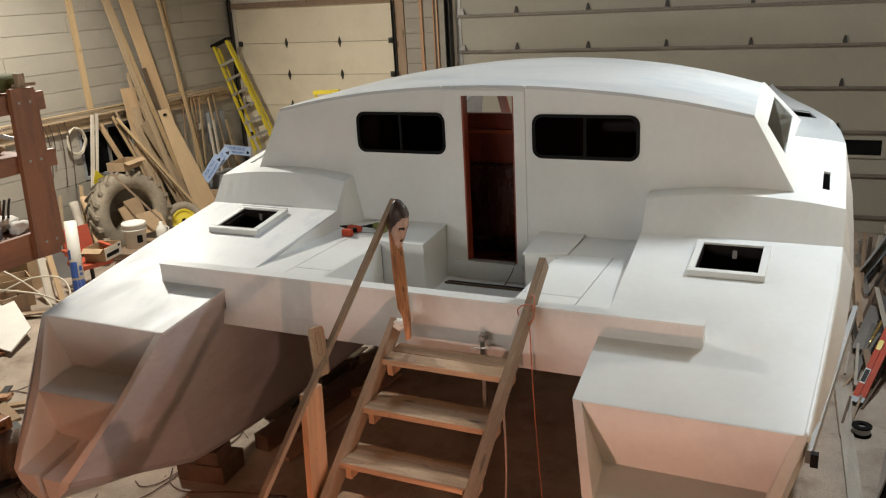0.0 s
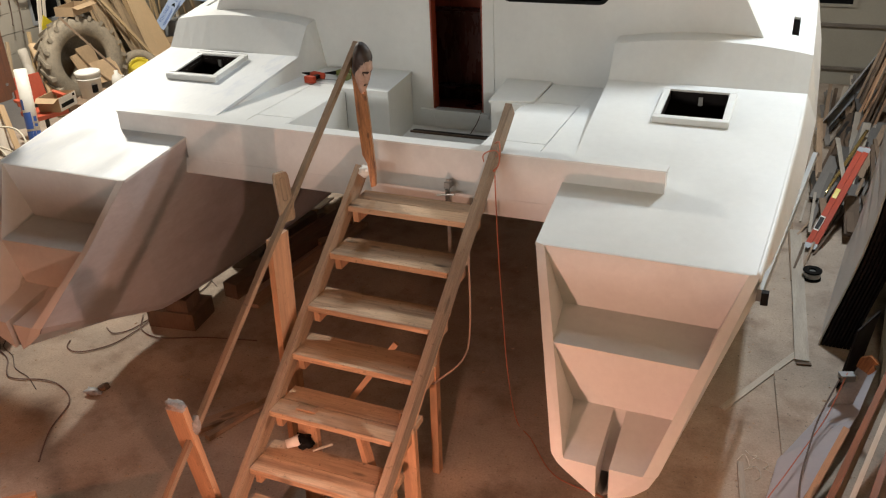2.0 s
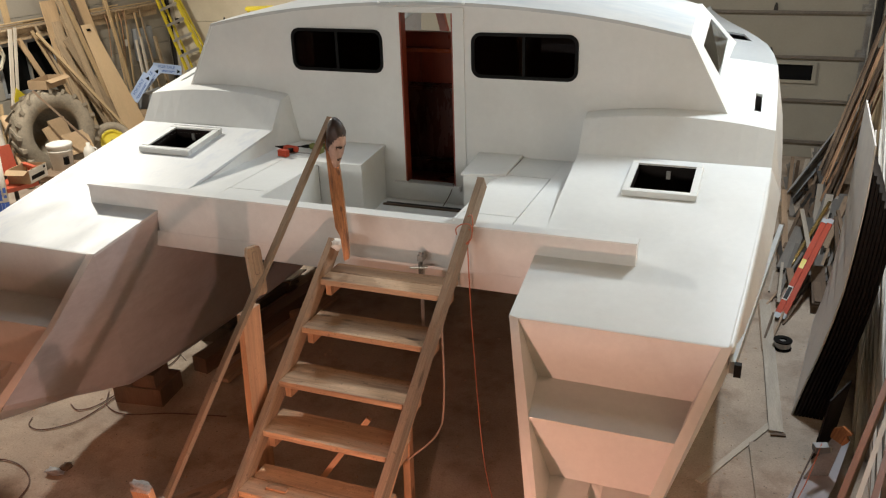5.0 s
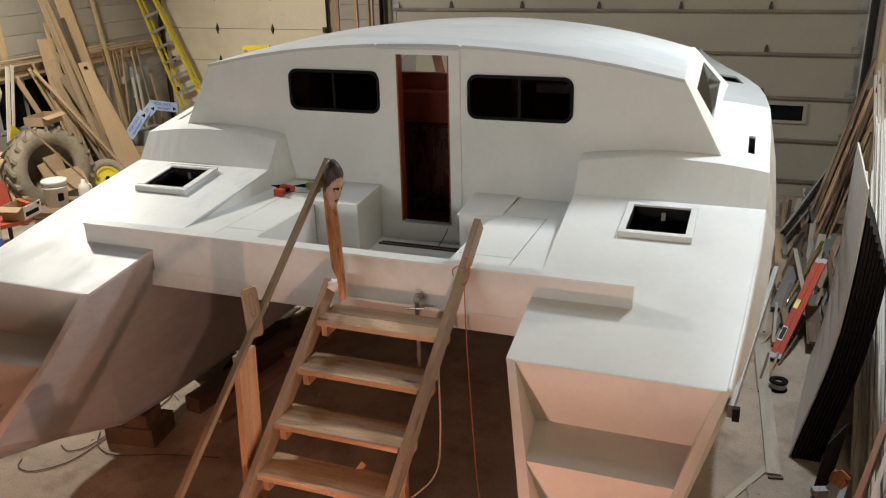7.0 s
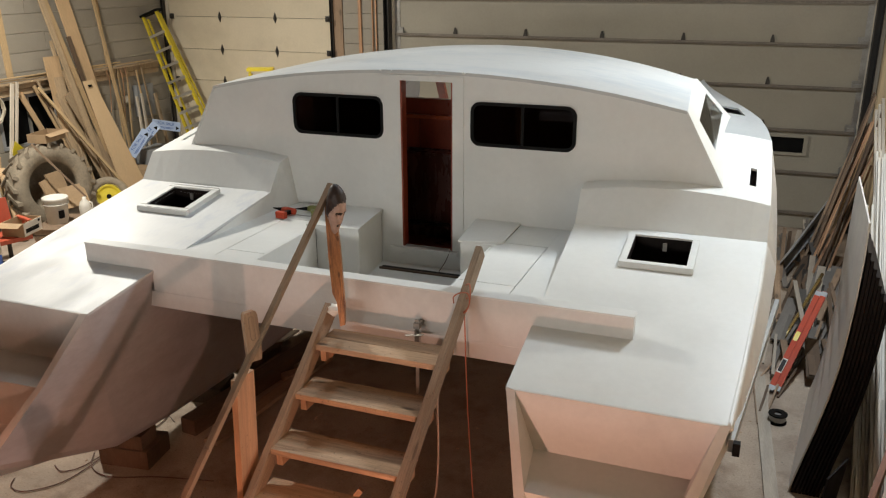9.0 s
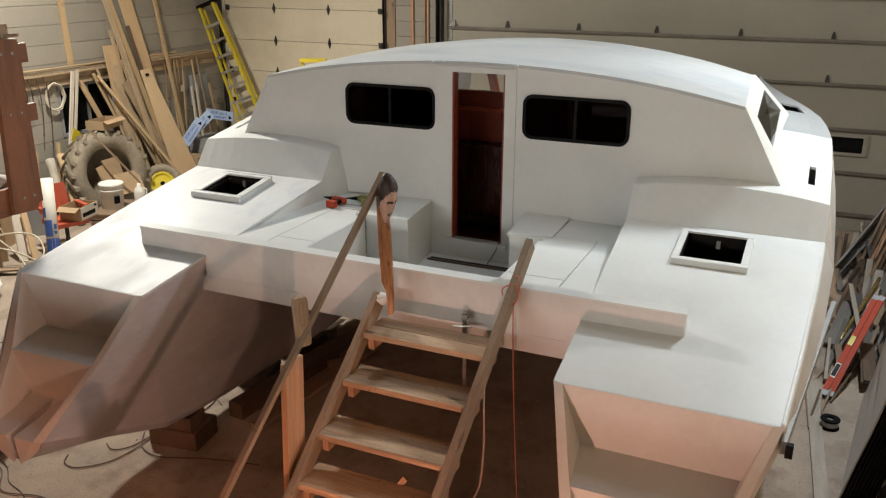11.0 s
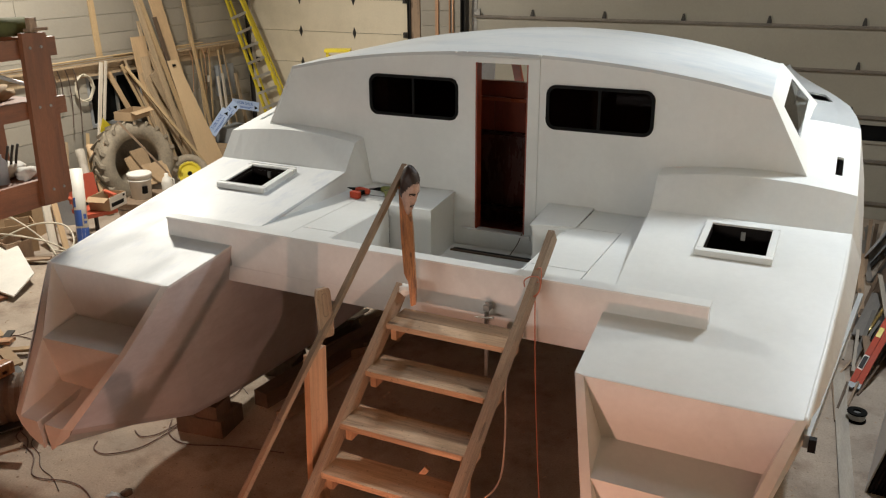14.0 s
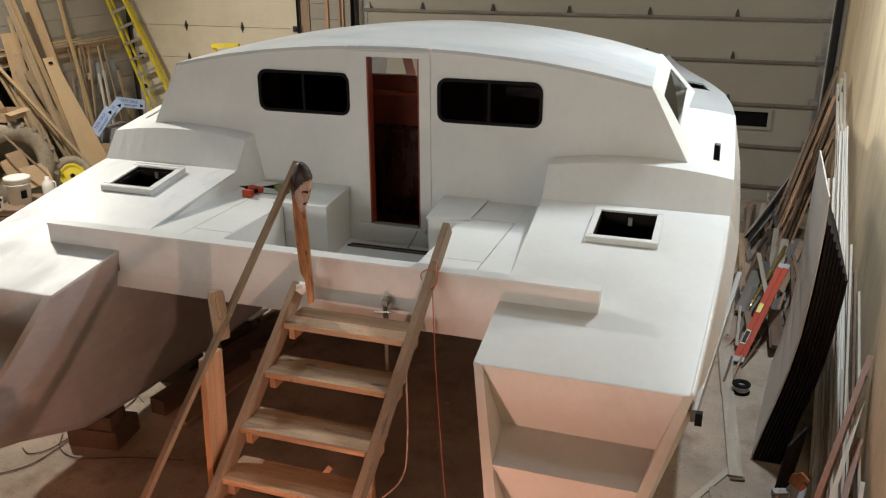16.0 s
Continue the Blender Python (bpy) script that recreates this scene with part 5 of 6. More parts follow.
# low crate with a bucket and a jug
crate = thing("wooden_crate", "low slatted wooden crate on the floor", "crate", (-7.25, 5.45, 0), 20)
for z in (0.03, 0.12, 0.21):
    for y in (-0.42, 0.42):
        part("slat", box(-0.32, 0.32, y - 0.012, y + 0.012, z, z + 0.07), M_OLDWOOD, crate)
part("crate_top", box(-0.34, 0.34, -0.44, 0.44, 0.282, 0.30), M_OLDWOOD, crate)
part("crate_side", join(box(-0.32, -0.30, -0.40, 0.40, 0, 0.28), box(0.30, 0.32, -0.40, 0.40, 0, 0.28)), M_OLDWOOD, crate)
bucket = thing("plastic_bucket", "white plastic bucket with a printed label, half full", "bucket", (-7.34, 5.38, 0.30))
part("bucket_body", lathe([(0.0, 0.0), (0.155, 0.0), (0.178, 0.36), (0.192, 0.36), (0.192, 0.40), (0.182, 0.41), (0.170, 0.41), (0.15, 0.02), (0.0, 0.02)], 28), M_PAPER, bucket, smooth=True)
part("collar", lathe([(0.180, 0.29), (0.189, 0.295), (0.189, 0.31), (0.180, 0.315)], 28), M_WHITEPL, bucket, smooth=True)
part("label", box(0.12, 0.17, -0.10, -0.02, 0.10, 0.22), M_BLACK, bucket, "dark printed label")
jug = thing("plastic_jug", "white plastic jug beside the bucket", "jug", (-7.10, 5.72, 0.30), 30)
part("jug_body", lathe([(0.0, 0), (0.085, 0), (0.09, 0.02), (0.09, 0.20), (0.07, 0.26), (0.03, 0.30), (0.03, 0.34), (0.0, 0.34)], 20), M_WHITEPL, jug, smooth=True)
part("handle", tube([(0.07, 0, 0.26), (0.11, 0, 0.24), (0.11, 0, 0.16), (0.085, 0, 0.13)], 0.012, 8), M_WHITEPL, jug, smooth=True)
# red chair with a bench scale and cardboard on it
chair = thing("red_chair", "red moulded office chair with dusty seat", "chair", (-7.10, 4.22, 0), -18)
part("seat", box(-0.24, 0.24, -0.24, 0.24, 0.40, 0.46), M_RED, chair, bevel=0.025)
part("backrest", slab([(-0.28, -0.22, 0.52), (-0.28, 0.22, 0.52), (-0.34, 0.20, 0.92), (-0.34, -0.20, 0.92)], 0.05, (1, 0, 0.15)), M_RED, chair, bevel=0.02)
part("column", tube([(0, 0, 0.06), (0, 0, 0.40)], 0.03, 10), M_DKSTEEL, chair)
for k in range(5):
    a = 2 * math.pi * k / 5
    part("foot", stick((0, 0, 0.06), (0.28 * math.cos(a), 0.28 * math.sin(a), 0.03), 0.04, 0.035), M_DKSTEEL, chair)
for s in (-1, 1):
    part("armrest", join(box(-0.22, 0.16, s * 0.27 - 0.03, s * 0.27 + 0.03, 0.62, 0.66), box(-0.06, -0.02, s * 0.27 - 0.02, s * 0.27 + 0.02, 0.43, 0.62)), M_RED, chair, bevel=0.008)
carton = thing("cardboard_carton", "open cardboard carton with a white printed end on the chair", "box", (-6.98, 4.38, 0.462), 12)
part("box_body", join(box(-0.17, 0.17, -0.21, 0.21, 0.0, 0.01), box(-0.17, -0.162, -0.21, 0.21, 0.01, 0.20), box(-0.162, 0.17, -0.21, -0.202, 0.01, 0.20), box(-0.162, 0.17, 0.202, 0.21, 0.01, 0.20), box(0.162, 0.17, -0.202, 0.202, 0.01, 0.20)), M_CARD, carton)
part("flap", slab([(-0.17, -0.21, 0.20), (0.17, -0.21, 0.20), (0.15, -0.30, 0.15), (-0.15, -0.30, 0.15)], 0.004), M_CARD, carton)
end = part("white_end", box(0.171, 0.175, -0.20, 0.20, 0.01, 0.195), M_PAPER, carton, "white printed end")
part("print_block", join(box(0.1755, 0.177, -0.17, 0.13, 0.05, 0.11), box(0.1755, 0.177, 0.12, 0.17, 0.145, 0.18)), M_BLACK, end)
# rolls and the printed tube
poly = thing("wrapped_roll", "white wrapped roll with blue printing standing upright", "roll", (0, 0, 0))
a, b = Vector((-6.93, 3.80, 0.0)), Vector((-7.12, 4.02, 1.14))
d = (b - a).normalized()
roll = part("roll_body", lathe([(0.0, 0.0), (0.085, 0.0), (0.085, 1.15), (0.06, 1.155), (0.05, 1.12), (0.0, 1.12)], 24), M_WHITEPL, poly, smooth=True)
roll.matrix_basis = Matrix.Translation(a) @ d.to_track_quat("Z", "Y").to_matrix().to_4x4()
v = roll.matrix_basis.to_3x3().inverted() @ Vector((0.77, -0.64, 0))
face_angle = math.atan2(v.y, v.x)
for z0, z1, u0, u1 in ((0.0, 0.30, 0, 210), (0.33, 0.56, 0, 105), (0.60, 0.74, 0, 60), (0.36, 0.40, 120, 150), (0.43, 0.50, 120, 150)):
    vs, fs = [], []
    for k in range(9):
        t = radians(u0 + (u1 - u0) * k / 8 - 100) + face_angle
        vs += [(0.087 * math.cos(t), 0.087 * math.sin(t), z0), (0.087 * math.cos(t), 0.087 * math.sin(t), z1)]
    fs = [(2 * k, 2 * k + 2, 2 * k + 3, 2 * k + 1) for k in range(8)]
    part("printed_band", shape(vs, fs), M_BLUE, roll, "blue printed block")
for at, top, r, m in (((-8.0, 5.0, 0), (-8.45, 5.25, 1.0), 0.07, M_PALE), ((-7.85, 5.15, 0), (-8.40, 5.42, 1.05), 0.06, M_PLY)):
    tagged(part("paper_roll", tube([at, top], r, 16), m, smooth=True), "brown paper roll leaning against the wall", "roll")
coil = []
for k in range(40):
    t = 2 * math.pi * k / 12
    coil.append((WEST + 0.09 + 0.012 * (k // 12) + 0.01 * math.sin(t * 0.7), 5.66 + (0.16 + 0.008 * (k % 5)) * math.cos(t), 1.93 + (0.19 + 0.006 * (k % 7)) * math.sin(t)))
tagged(part("hose_coil", tube(coil, 0.012, 6), M_HOSE, smooth=True), "coiled cream hose hanging on the wall rail", "hose")
for k, (y, dz) in enumerate(((5.05, 0.85), (5.15, 0.6), (5.3, 0.95), (5.45, 1.1), (8.15, 0.8), (8.5, 0.95), (8.62, 1.0))):
    tagged(part("hanging_wire", tube([(WEST + 0.12, y, 2.33), (WEST + 0.16, y + 0.03, 2.1), (WEST + 0.10, y + 0.08, 2.25 - dz * 0.6), (WEST + 0.12, y + 0.02, 2.3 - dz)], 0.009, 6), M_CABLE if k < 4 else M_PINE, smooth=True), "loose wire hanging from the wall rail", "wire")
tagged(part("yellow_bag", slab([(-8.35, 5.72, 1.45), (-8.30, 6.0, 1.15), (-8.38, 5.95, 1.02), (-8.45, 5.66, 1.1)], 0.03), M_YELLOW), "yellow plastic bag caught behind the sticks", "bag")
# breaker panel
elec = thing("breaker_panel", "grey steel breaker panel with pipes on the wall", "electrical panel", (WEST + 0.025, 9.14, 1.60))
part("case", box(0, 0.11, -0.23, 0.23, -0.30, 0.30), M_GREY, elec, bevel=0.006)
part("cover", box(0.112, 0.120, -0.19, 0.19, -0.26, 0.26), M_GREY, elec, bevel=0.003)
part("latch", box(0.121, 0.13, 0.02, 0.04, -0.10, 0.12), M_BLACK, elec)
part("conduit", tube([(0.05, -0.1, 0.30), (0.05, -0.1, 0.7)], 0.018, 8), M_STEEL, elec)
tagged(part("wall_box", box(WEST + 0.03, WEST + 0.09, 8.62, 8.72, 1.62, 1.74), M_WHITEPL, bevel=0.004), "white socket box on the wall", "socket")
# two pale blue arrow signs


def sign(at, turn, lean_by, tip, text_turn):
    s = thing("arrow_sign", "pale blue printed sale sign with a dark arrow", "sign", at, 0, "sale signs")
    s.matrix_basis = pose(*at, 0, 0, turn) @ pose(0, 0, 0, lean_by, tip, 0) @ Matrix.Scale(0.78, 4)
    part("plate", box(-0.36, 0.36, -0.006, 0.006, -0.12, 0.12), M_SIGN, s)
    data = bpy.data.curves.new("lettering", "FONT")
    data.body, data.size, data.extrude, data.align_x, data.align_y = "FOR SALE", 0.10, 0.001, "CENTER", "CENTER"
    data.materials.append(M_BLUE)
    letters = new("lettering", data)
    letters.parent = s
    letters.matrix_basis = pose(-0.02, -0.0085, 0.04, 90, 0, 0)
    part("arrow", prism([(0.24, -0.09), (0.33, -0.04), (0.24, 0.01)], "y", -0.009, -0.0065), M_BLACK, s)
    part("small_print", join(box(-0.28, 0.18, -0.0085, -0.0065, -0.055, -0.042), box(-0.25, 0.12, -0.0085, -0.0065, -0.08, -0.068)), M_BLUE, s)


sign((-8.12, 9.1, 1.13), 60, -18, 14, 0)
sign((-8.10, 8.50, 1.05), 60, -20, -42, 0)
sign((-8.16, 8.32, 0.93), 60, -20, -50, 0)
for k, (at, size) in enumerate((((-8.2, 8.8, 0.38), (0.5, 0.6, 0.76)), ((-8.15, 9.35, 0.3), (0.5, 0.4, 0.6)), ((-8.1, 8.2, 0.25), (0.45, 0.4, 0.5)))):
    o = part("storage_box", box(-size[0] / 2, size[0] / 2, -size[1] / 2, size[1] / 2, -size[2] / 2, size[2] / 2), (M_GREY, M_CARD, M_CARD)[k], bevel=0.008)
    o.matrix_basis = pose(*at, 0, 0, 7 * k - 5)
    tagged(o, "dusty storage box stacked under the signs", "box")

# yellow step ladders


def step_ladder(at, turn, tilt_by, height, label, cap):
    l = thing("step_ladder", label, "ladder", at)
    l.matrix_basis = pose(*at, 0, 0, turn) @ pose(0, 0, 0, 0, tilt_by, 0)
    w0, w1 = 0.30, 0.17

    def half(z):
        return w0 + (w1 - w0) * z / height
    for s in (-1, 1):
        part("front_rail", join(stick((s * w0, 0, 0), (s * w1, 0.0, height), 0.025, 0.08, (0, 1, 0)), stick((s * (w0 - 0.016), -0.035, 0), (s * (w1 - 0.016), -0.035, height), 0.03, 0.008, (0, 1, 0))), M_YELLOW, l)
        part("back_rail", stick((s * (w0 - 0.02), 0.22, 0), (s * (w1 - 0.02), 0.09, height - 0.05), 0.022, 0.045, (0, 1, 0)), M_YELLOW, l)
    n = int(height / 0.305)
    for k in range(1, n):
        z = 0.305 * k
        part("step", join(box(-half(z), half(z), -0.045, 0.04, z - 0.006, z), box(-half(z), half(z), -0.045, -0.038, z - 0.05, z - 0.006)), M_ALU, l)
        part("back_rung", box(-half(z) + 0.02, half(z) - 0.02, 0.20 - 0.05 * z / height - 0.03, 0.21 - 0.05 * z / height, z - 0.02, z), M_ALU, l)
    part("top_cap", box(-w1 - 0.04, w1 + 0.04, -0.06, 0.14, height, height + 0.045), cap, l, "moulded plastic top cap", bevel=0.01)


step_ladder((-7.28, 9.50, 0.0), 4, -20.5, 3.42, "tall yellow fibreglass step ladder leaning folded by the door", M_BLACK)
step_ladder((-4.85, 7.5, 0.0), 25, 0, 2.48, "yellow fibreglass step ladder standing behind the boat", M_YELLOW)

# ---- brown timber rack ----
rack = thing("timber_rack", "brown-stained timber rack of bolted beams with shelves", "rack", (0, 0, 0))
RX = -3.62


def rack_beam(name, a, b, w, h):
    d = Vector(b) - Vector(a)
    side = (0, 0, 1) if abs(d.z) < 0.5 else (0, 1, 0)
    board(name, a, b, w, h, M_BROWN, rack, side, bevel=0.006)


rack_beam("post", (RX + 0.03, 0.81, 1.92), (RX + 0.03, 0.865, 3.40), 0.05, 0.24)
rack_beam("post", (RX - 0.06, 1.02, 1.95), (RX - 0.06, 1.02, 3.36), 0.05, 0.10)
rack_beam("post", (RX - 0.75, 0.90, 1.92), (RX - 0.75, 0.90, 3.40), 0.05, 0.20)
rack_beam("beam", (RX - 0.02, -1.7, 3.27), (RX - 0.02, 1.11, 3.27), 0.05, 0.16)
rack_beam("beam", (RX - 0.02, -1.7, 2.76), (RX - 0.02, 1.12, 2.76), 0.05, 0.15)
rack_beam("beam", (RX - 0.02, -1.7, 2.03), (RX - 0.02, 0.98, 2.03), 0.05, 0.24)
rack_beam("cross_beam", (RX - 0.80, 0.98, 3.27), (RX, 0.98, 3.27), 0.05, 0.14)
rack_beam("cross_beam", (RX - 0.80, 0.98, 2.05), (RX, 0.98, 2.05), 0.05, 0.2)
rack_beam("leg", (-2.98, -0.86, 0.0), (-3.62, -0.95, 2.0), 0.06, 0.22)
rack_beam("leg", (-4.40, -0.9, 0.0), (-4.40, -0.9, 3.3), 0.06, 0.2)
rack_beam("leg", (-3.64, -1.66, 0.0), (-3.64, -1.66, 3.3), 0.06, 0.2)
part("shelf", box(RX - 0.80, RX - 0.05, -1.7, 0.96, 2.10, 2.125), M_BROWN, rack)
part("shelf", box(RX - 0.80, RX - 0.05, -1.7, 0.96, 2.80, 2.82), M_BROWN, rack)
for z in (3.28, 2.78, 2.05):
    for dy in (-0.06, 0.05):
        part("bolt", lathe([(0.0, 0.062), (0.012, 0.062), (0.014, 0.055), (0.014, 0.05)], 8, "x"), M_STEEL, rack).location = (RX, 0.865 + dy, z)
tagged(part("green_tube", tube([(RX - 0.25, -1.6, 3.50), (RX - 0.15, 0.95, 3.44)], 0.08, 14), material("olive_tube", (0.12, 0.12, 0.045), 0.85, vary=0.15, spec=0.2), smooth=True), "olive green tube lying on the rack", "tube")
tagged(part("pipe_clamp", join(tube([(RX - 0.1, 0.88, 3.415), (RX + 0.16, 0.92, 3.435)], 0.014, 8), box(RX - 0.02, RX + 0.03, 0.86, 0.93, 3.40, 3.52)), M_OLDWOOD), "small clamp resting on the rack post", "clamp")
tagged(part("grey_strut", stick((RX - 0.55, 0.4, 3.20), (RX - 0.1, 0.86, 2.95), 0.03, 0.03), M_STEEL), "thin grey strut bracing the rack", "strut")
shelf_items = ((RX - 0.25, 0.55, 0.055, 0.26, M_GREY, "plastic_bottle", "clear grey bottle on the rack shelf", "bottle"), (RX - 0.35, 0.20, 0.13, 0.22, M_WHITEPL, "plastic_tub", "white round tub on the rack shelf", "tub"),
               (RX - 0.30, -0.10, 0.16, 0.30, M_WHITEPL, "plastic_tub", "large white tub on the rack shelf", "tub"), (RX - 0.2, -0.45, 0.07, 0.2, M_RED, "tin_can", "red tin can on the rack shelf", "can"))
for x, y, r, h, m, name, text, cat in shelf_items:
    o = part(name, lathe([(0.0, 0), (r, 0), (r, h * 0.7), (r * 0.9, h * 0.78), (r * 0.4, h * 0.9), (r * 0.4, h), (0.0, h)] if "bottle" in name else [(0.0, 0), (r * 0.9, 0), (r, h * 0.95), (r * 1.04, h * 0.95), (r * 1.04, h), (r * 0.92, h), (r * 0.85, 0.02), (0.0, 0.02)], 20), m, smooth=True)
    o.location = (x, y, 2.126)
    tagged(o, text, cat)
for k, (x, y, s, m) in enumerate(((RX - 0.45, 0.72, 0.14, M_PAPER), (RX - 0.5, 0.4, 0.16, M_CARD), (RX - 0.22, 0.78, 0.10, M_PAPER), (RX - 0.55, 0.05, 0.15, M_BLACK))):
    blob((x, y, 2.126 + s * 0.45), (s, s, s * 0.5), m, "crumpled_bag", "crumpled bag on the rack shelf", "bag", 20.0 + k)
for k in range(3):
    tagged(part("pliers_handle", tube([(RX - 0.35, 0.66 + 0.05 * k, 2.13), (RX - 0.37, 0.70 + 0.05 * k, 2.28), (RX - 0.34, 0.72 + 0.05 * k, 2.42)], 0.012, 6), M_DKSTEEL, smooth=True), "dark tool handle standing on the shelf", "tool")
blob((RX - 0.3, 0.35, 2.90), (0.16, 0.14, 0.11), M_GREY, "cloth_bundle", "grey cloth bundle on the upper shelf", "cloth", 31.0)
blob((RX - 0.4, 0.7, 2.87), (0.10, 0.16, 0.06), M_CARD, "cloth_bundle", "brown cloth bundle on the upper shelf", "cloth", 33.0)

# ---- floor clutter, west ----
sheet = part("white_board", slab([(-7.75, 2.60, 0.20), (-7.30, 3.02, 0.24), (-6.42, 2.55, 0.13), (-6.15, 2.02, 0.06), (-7.20, 2.10, 0.10)], 0.02), M_PAPER)
tagged(sheet, "white panel lying tilted on scraps", "panel")
for k, (a, b, w, m) in enumerate((((-7.5, 2.2, 0.03), (-6.3, 1.98, 0.03), 0.12, M_BROWN), ((-7.4, 2.8, 0.06), (-6.9, 3.2, 0.06), 0.14, M_OLDWOOD), ((-6.6, 2.9, 0.02), (-5.9, 2.5, 0.02), 0.08, M_OLDWOOD), ((-6.5, 3.3, 0.02), (-5.7, 2.8, 0.02), 0.1, M_PLY),
                                   ((-6.9, 3.2, 0.02), (-6.2, 3.0, 0.02), 0.07, M_PALE), ((-6.3, 3.7, 0.03), (-5.6, 3.3, 0.03), 0.12, M_OLDWOOD), ((-6.2, 4.3, 0.03), (-5.7, 4.7, 0.03), 0.12, M_PALE), ((-6.4, 4.9, 0.03), (-5.6, 5.3, 0.03), 0.15, M_PALE))):
    tagged(board("floor_board", a, b, w, 0.03, m), "scrap board lying on the dusty floor", "board", "scraps on the west floor")
for k, (x, y, sx, sy, sz, m) in enumerate(((-7.75, 3.35, 0.4, 0.5, 0.42, M_CARD), (-7.4, 3.05, 0.3, 0.35, 0.3, M_OLDWOOD), (-8.2, 3.2, 0.5, 0.5, 0.6, M_CARD), (-8.25, 4.0, 0.45, 0.6, 0.5, M_CARD), (-7.9, 2.7, 0.3, 0.4, 0.35, M_BROWN), (-8.2, 4.55, 0.4, 0.4, 0.7, M_GREY), (-8.3, 2.4, 0.5, 0.5, 0.5, M_CARD))):
    o = thing("junk_box", "dusty cardboard box of workshop junk on the floor", "box", (x, y, 0), 17 * k - 30)
    part("box_body", join(box(-sx / 2, sx / 2, -sy / 2, sy / 2, 0, 0.02), box(-sx / 2, -sx / 2 + 0.015, -sy / 2, sy / 2, 0.02, sz), box(sx / 2 - 0.015, sx / 2, -sy / 2, sy / 2, 0.02, sz), box(-sx / 2 + 0.015, sx / 2 - 0.015, -sy / 2, -sy / 2 + 0.015, 0.02, sz), box(-sx / 2 + 0.015, sx / 2 - 0.015, sy / 2 - 0.015, sy / 2, 0.02, sz)), m, o)
    part("contents", box(-sx / 2 + 0.02, sx / 2 - 0.02, -sy / 2 + 0.02, sy / 2 - 0.02, 0.02, sz * 0.75), M_OLDWOOD, o)
for k, pts in enumerate((((-8.0, 2.9, 0.75), (-7.5, 3.1, 0.62), (-7.1, 3.3, 0.25), (-6.85, 3.25, 0.05), (-6.7, 3.05, 0.02)), ((-7.6, 3.0, 0.30), (-7.3, 3.35, 0.45), (-6.95, 3.55, 0.42), (-6.72, 3.45, 0.20), (-6.85, 3.15, 0.04), (-7.2, 2.95, 0.10), (-7.6, 2.9, 0.3)),
                         ((-7.9, 2.7, 0.42), (-7.5, 2.95, 0.40), (-7.0, 3.2, 0.30), (-6.8, 3.4, 0.12), (-6.95, 3.55, 0.03), (-7.2, 3.5, 0.03)))):
    tagged(part("cream_hose", tube(pts, 0.013, 7), M_HOSE, smooth=True), "cream plastic hose looped over the junk", "hose")
cables = (((-3.55, 0.05, 0.01), (-3.48, -0.07, 0.01), (-3.12, -0.19, 0.01), (-2.86, -0.40, 0.01), (-2.54, -0.33, 0.01), (-2.31, -0.36, 0.01), (-2.11, -0.50, 0.01), (-2.0, -0.8, 0.01), (-1.8, -1.1, 0.01)),
          ((-5.9, 1.2, 0.01), (-5.29, 1.36, 0.01), (-4.94, 1.38, 0.01), (-4.5, 1.5, 0.01)), ((-5.0, 1.5, 0.01), (-4.6, 1.2, 0.01), (-4.2, 0.9, 0.01), (-4.0, 0.5, 0.01)),
          ((-2.79, 0.20, 0.01), (-2.72, 0.10, 0.01), (-2.56, 0.09, 0.01), (-2.38, 0.28, 0.01), (-2.33, 0.55, 0.01), (-2.33, 0.72, 0.01), (-2.36, 1.1, 0.01), (-2.38, 1.6, 0.01), (-2.4, 2.2, 0.01)),
          ((-2.62, 0.47, 0.01), (-2.50, 0.42, 0.01), (-2.40, 0.50, 0.01), (-2.36, 0.66, 0.01), (-2.32, 1.0, 0.01), (-2.22, 1.3, 0.01), (-2.28, 1.55, 0.01), (-2.42, 1.5, 0.01)),
          ((-2.45, 0.75, 0.01), (-2.30, 0.56, 0.01), (-2.05, 0.50, 0.01), (-1.67, 0.64, 0.01), (-1.2, 0.75, 0.01)),
          ((-4.9, 0.9, 0.01), (-4.5, 0.7, 0.01), (-4.3, 0.9, 0.01), (-4.6, 1.1, 0.01), (-4.9, 0.9, 0.01)))
for pts in cables:
    tagged(part("floor_cable", tube(pts, 0.0055, 6), M_CORD, smooth=True), "dark cable snaking over the dusty floor", "cable")
blob((-2.02, -0.33, 0.022), (0.065, 0.035, 0.022), M_GREY, "glove", "crumpled grey glove on the floor", "glove", 12.0)
blob((-1.99, -0.25, 0.02), (0.035, 0.045, 0.02), M_OILY, "cloth_scrap", "dark oily cloth scrap on the floor", "cloth", 14.0)
reel = thing("hose_reel", "dark ribbed drum lying under the rack", "drum", (-3.75, 0.12, 0.24), 40)
part("drum", lathe([(0.0, -0.28), (0.22, -0.28)] + [(0.22 + (0.014 if k % 2 else -0.004), -0.28 + 0.56 * k / 12) for k in range(1, 12)] + [(0.22, 0.28), (0.0, 0.28)], 28, "x"), M_OILY, reel, smooth=False)
part("end_plate", lathe([(0.0, 0.285), (0.245, 0.285), (0.245, 0.30), (0.0, 0.30)], 28, "x"), M_BLACK, reel)
tagged(part("orange_tool", join(box(-4.05, -3.70, 0.05, 0.14, 0.49, 0.56), box(-3.82, -3.70, 0.02, 0.20, 0.48, 0.60)), M_CEDAR, bevel=0.02), "brown power tool lying on the drum", "power tool")
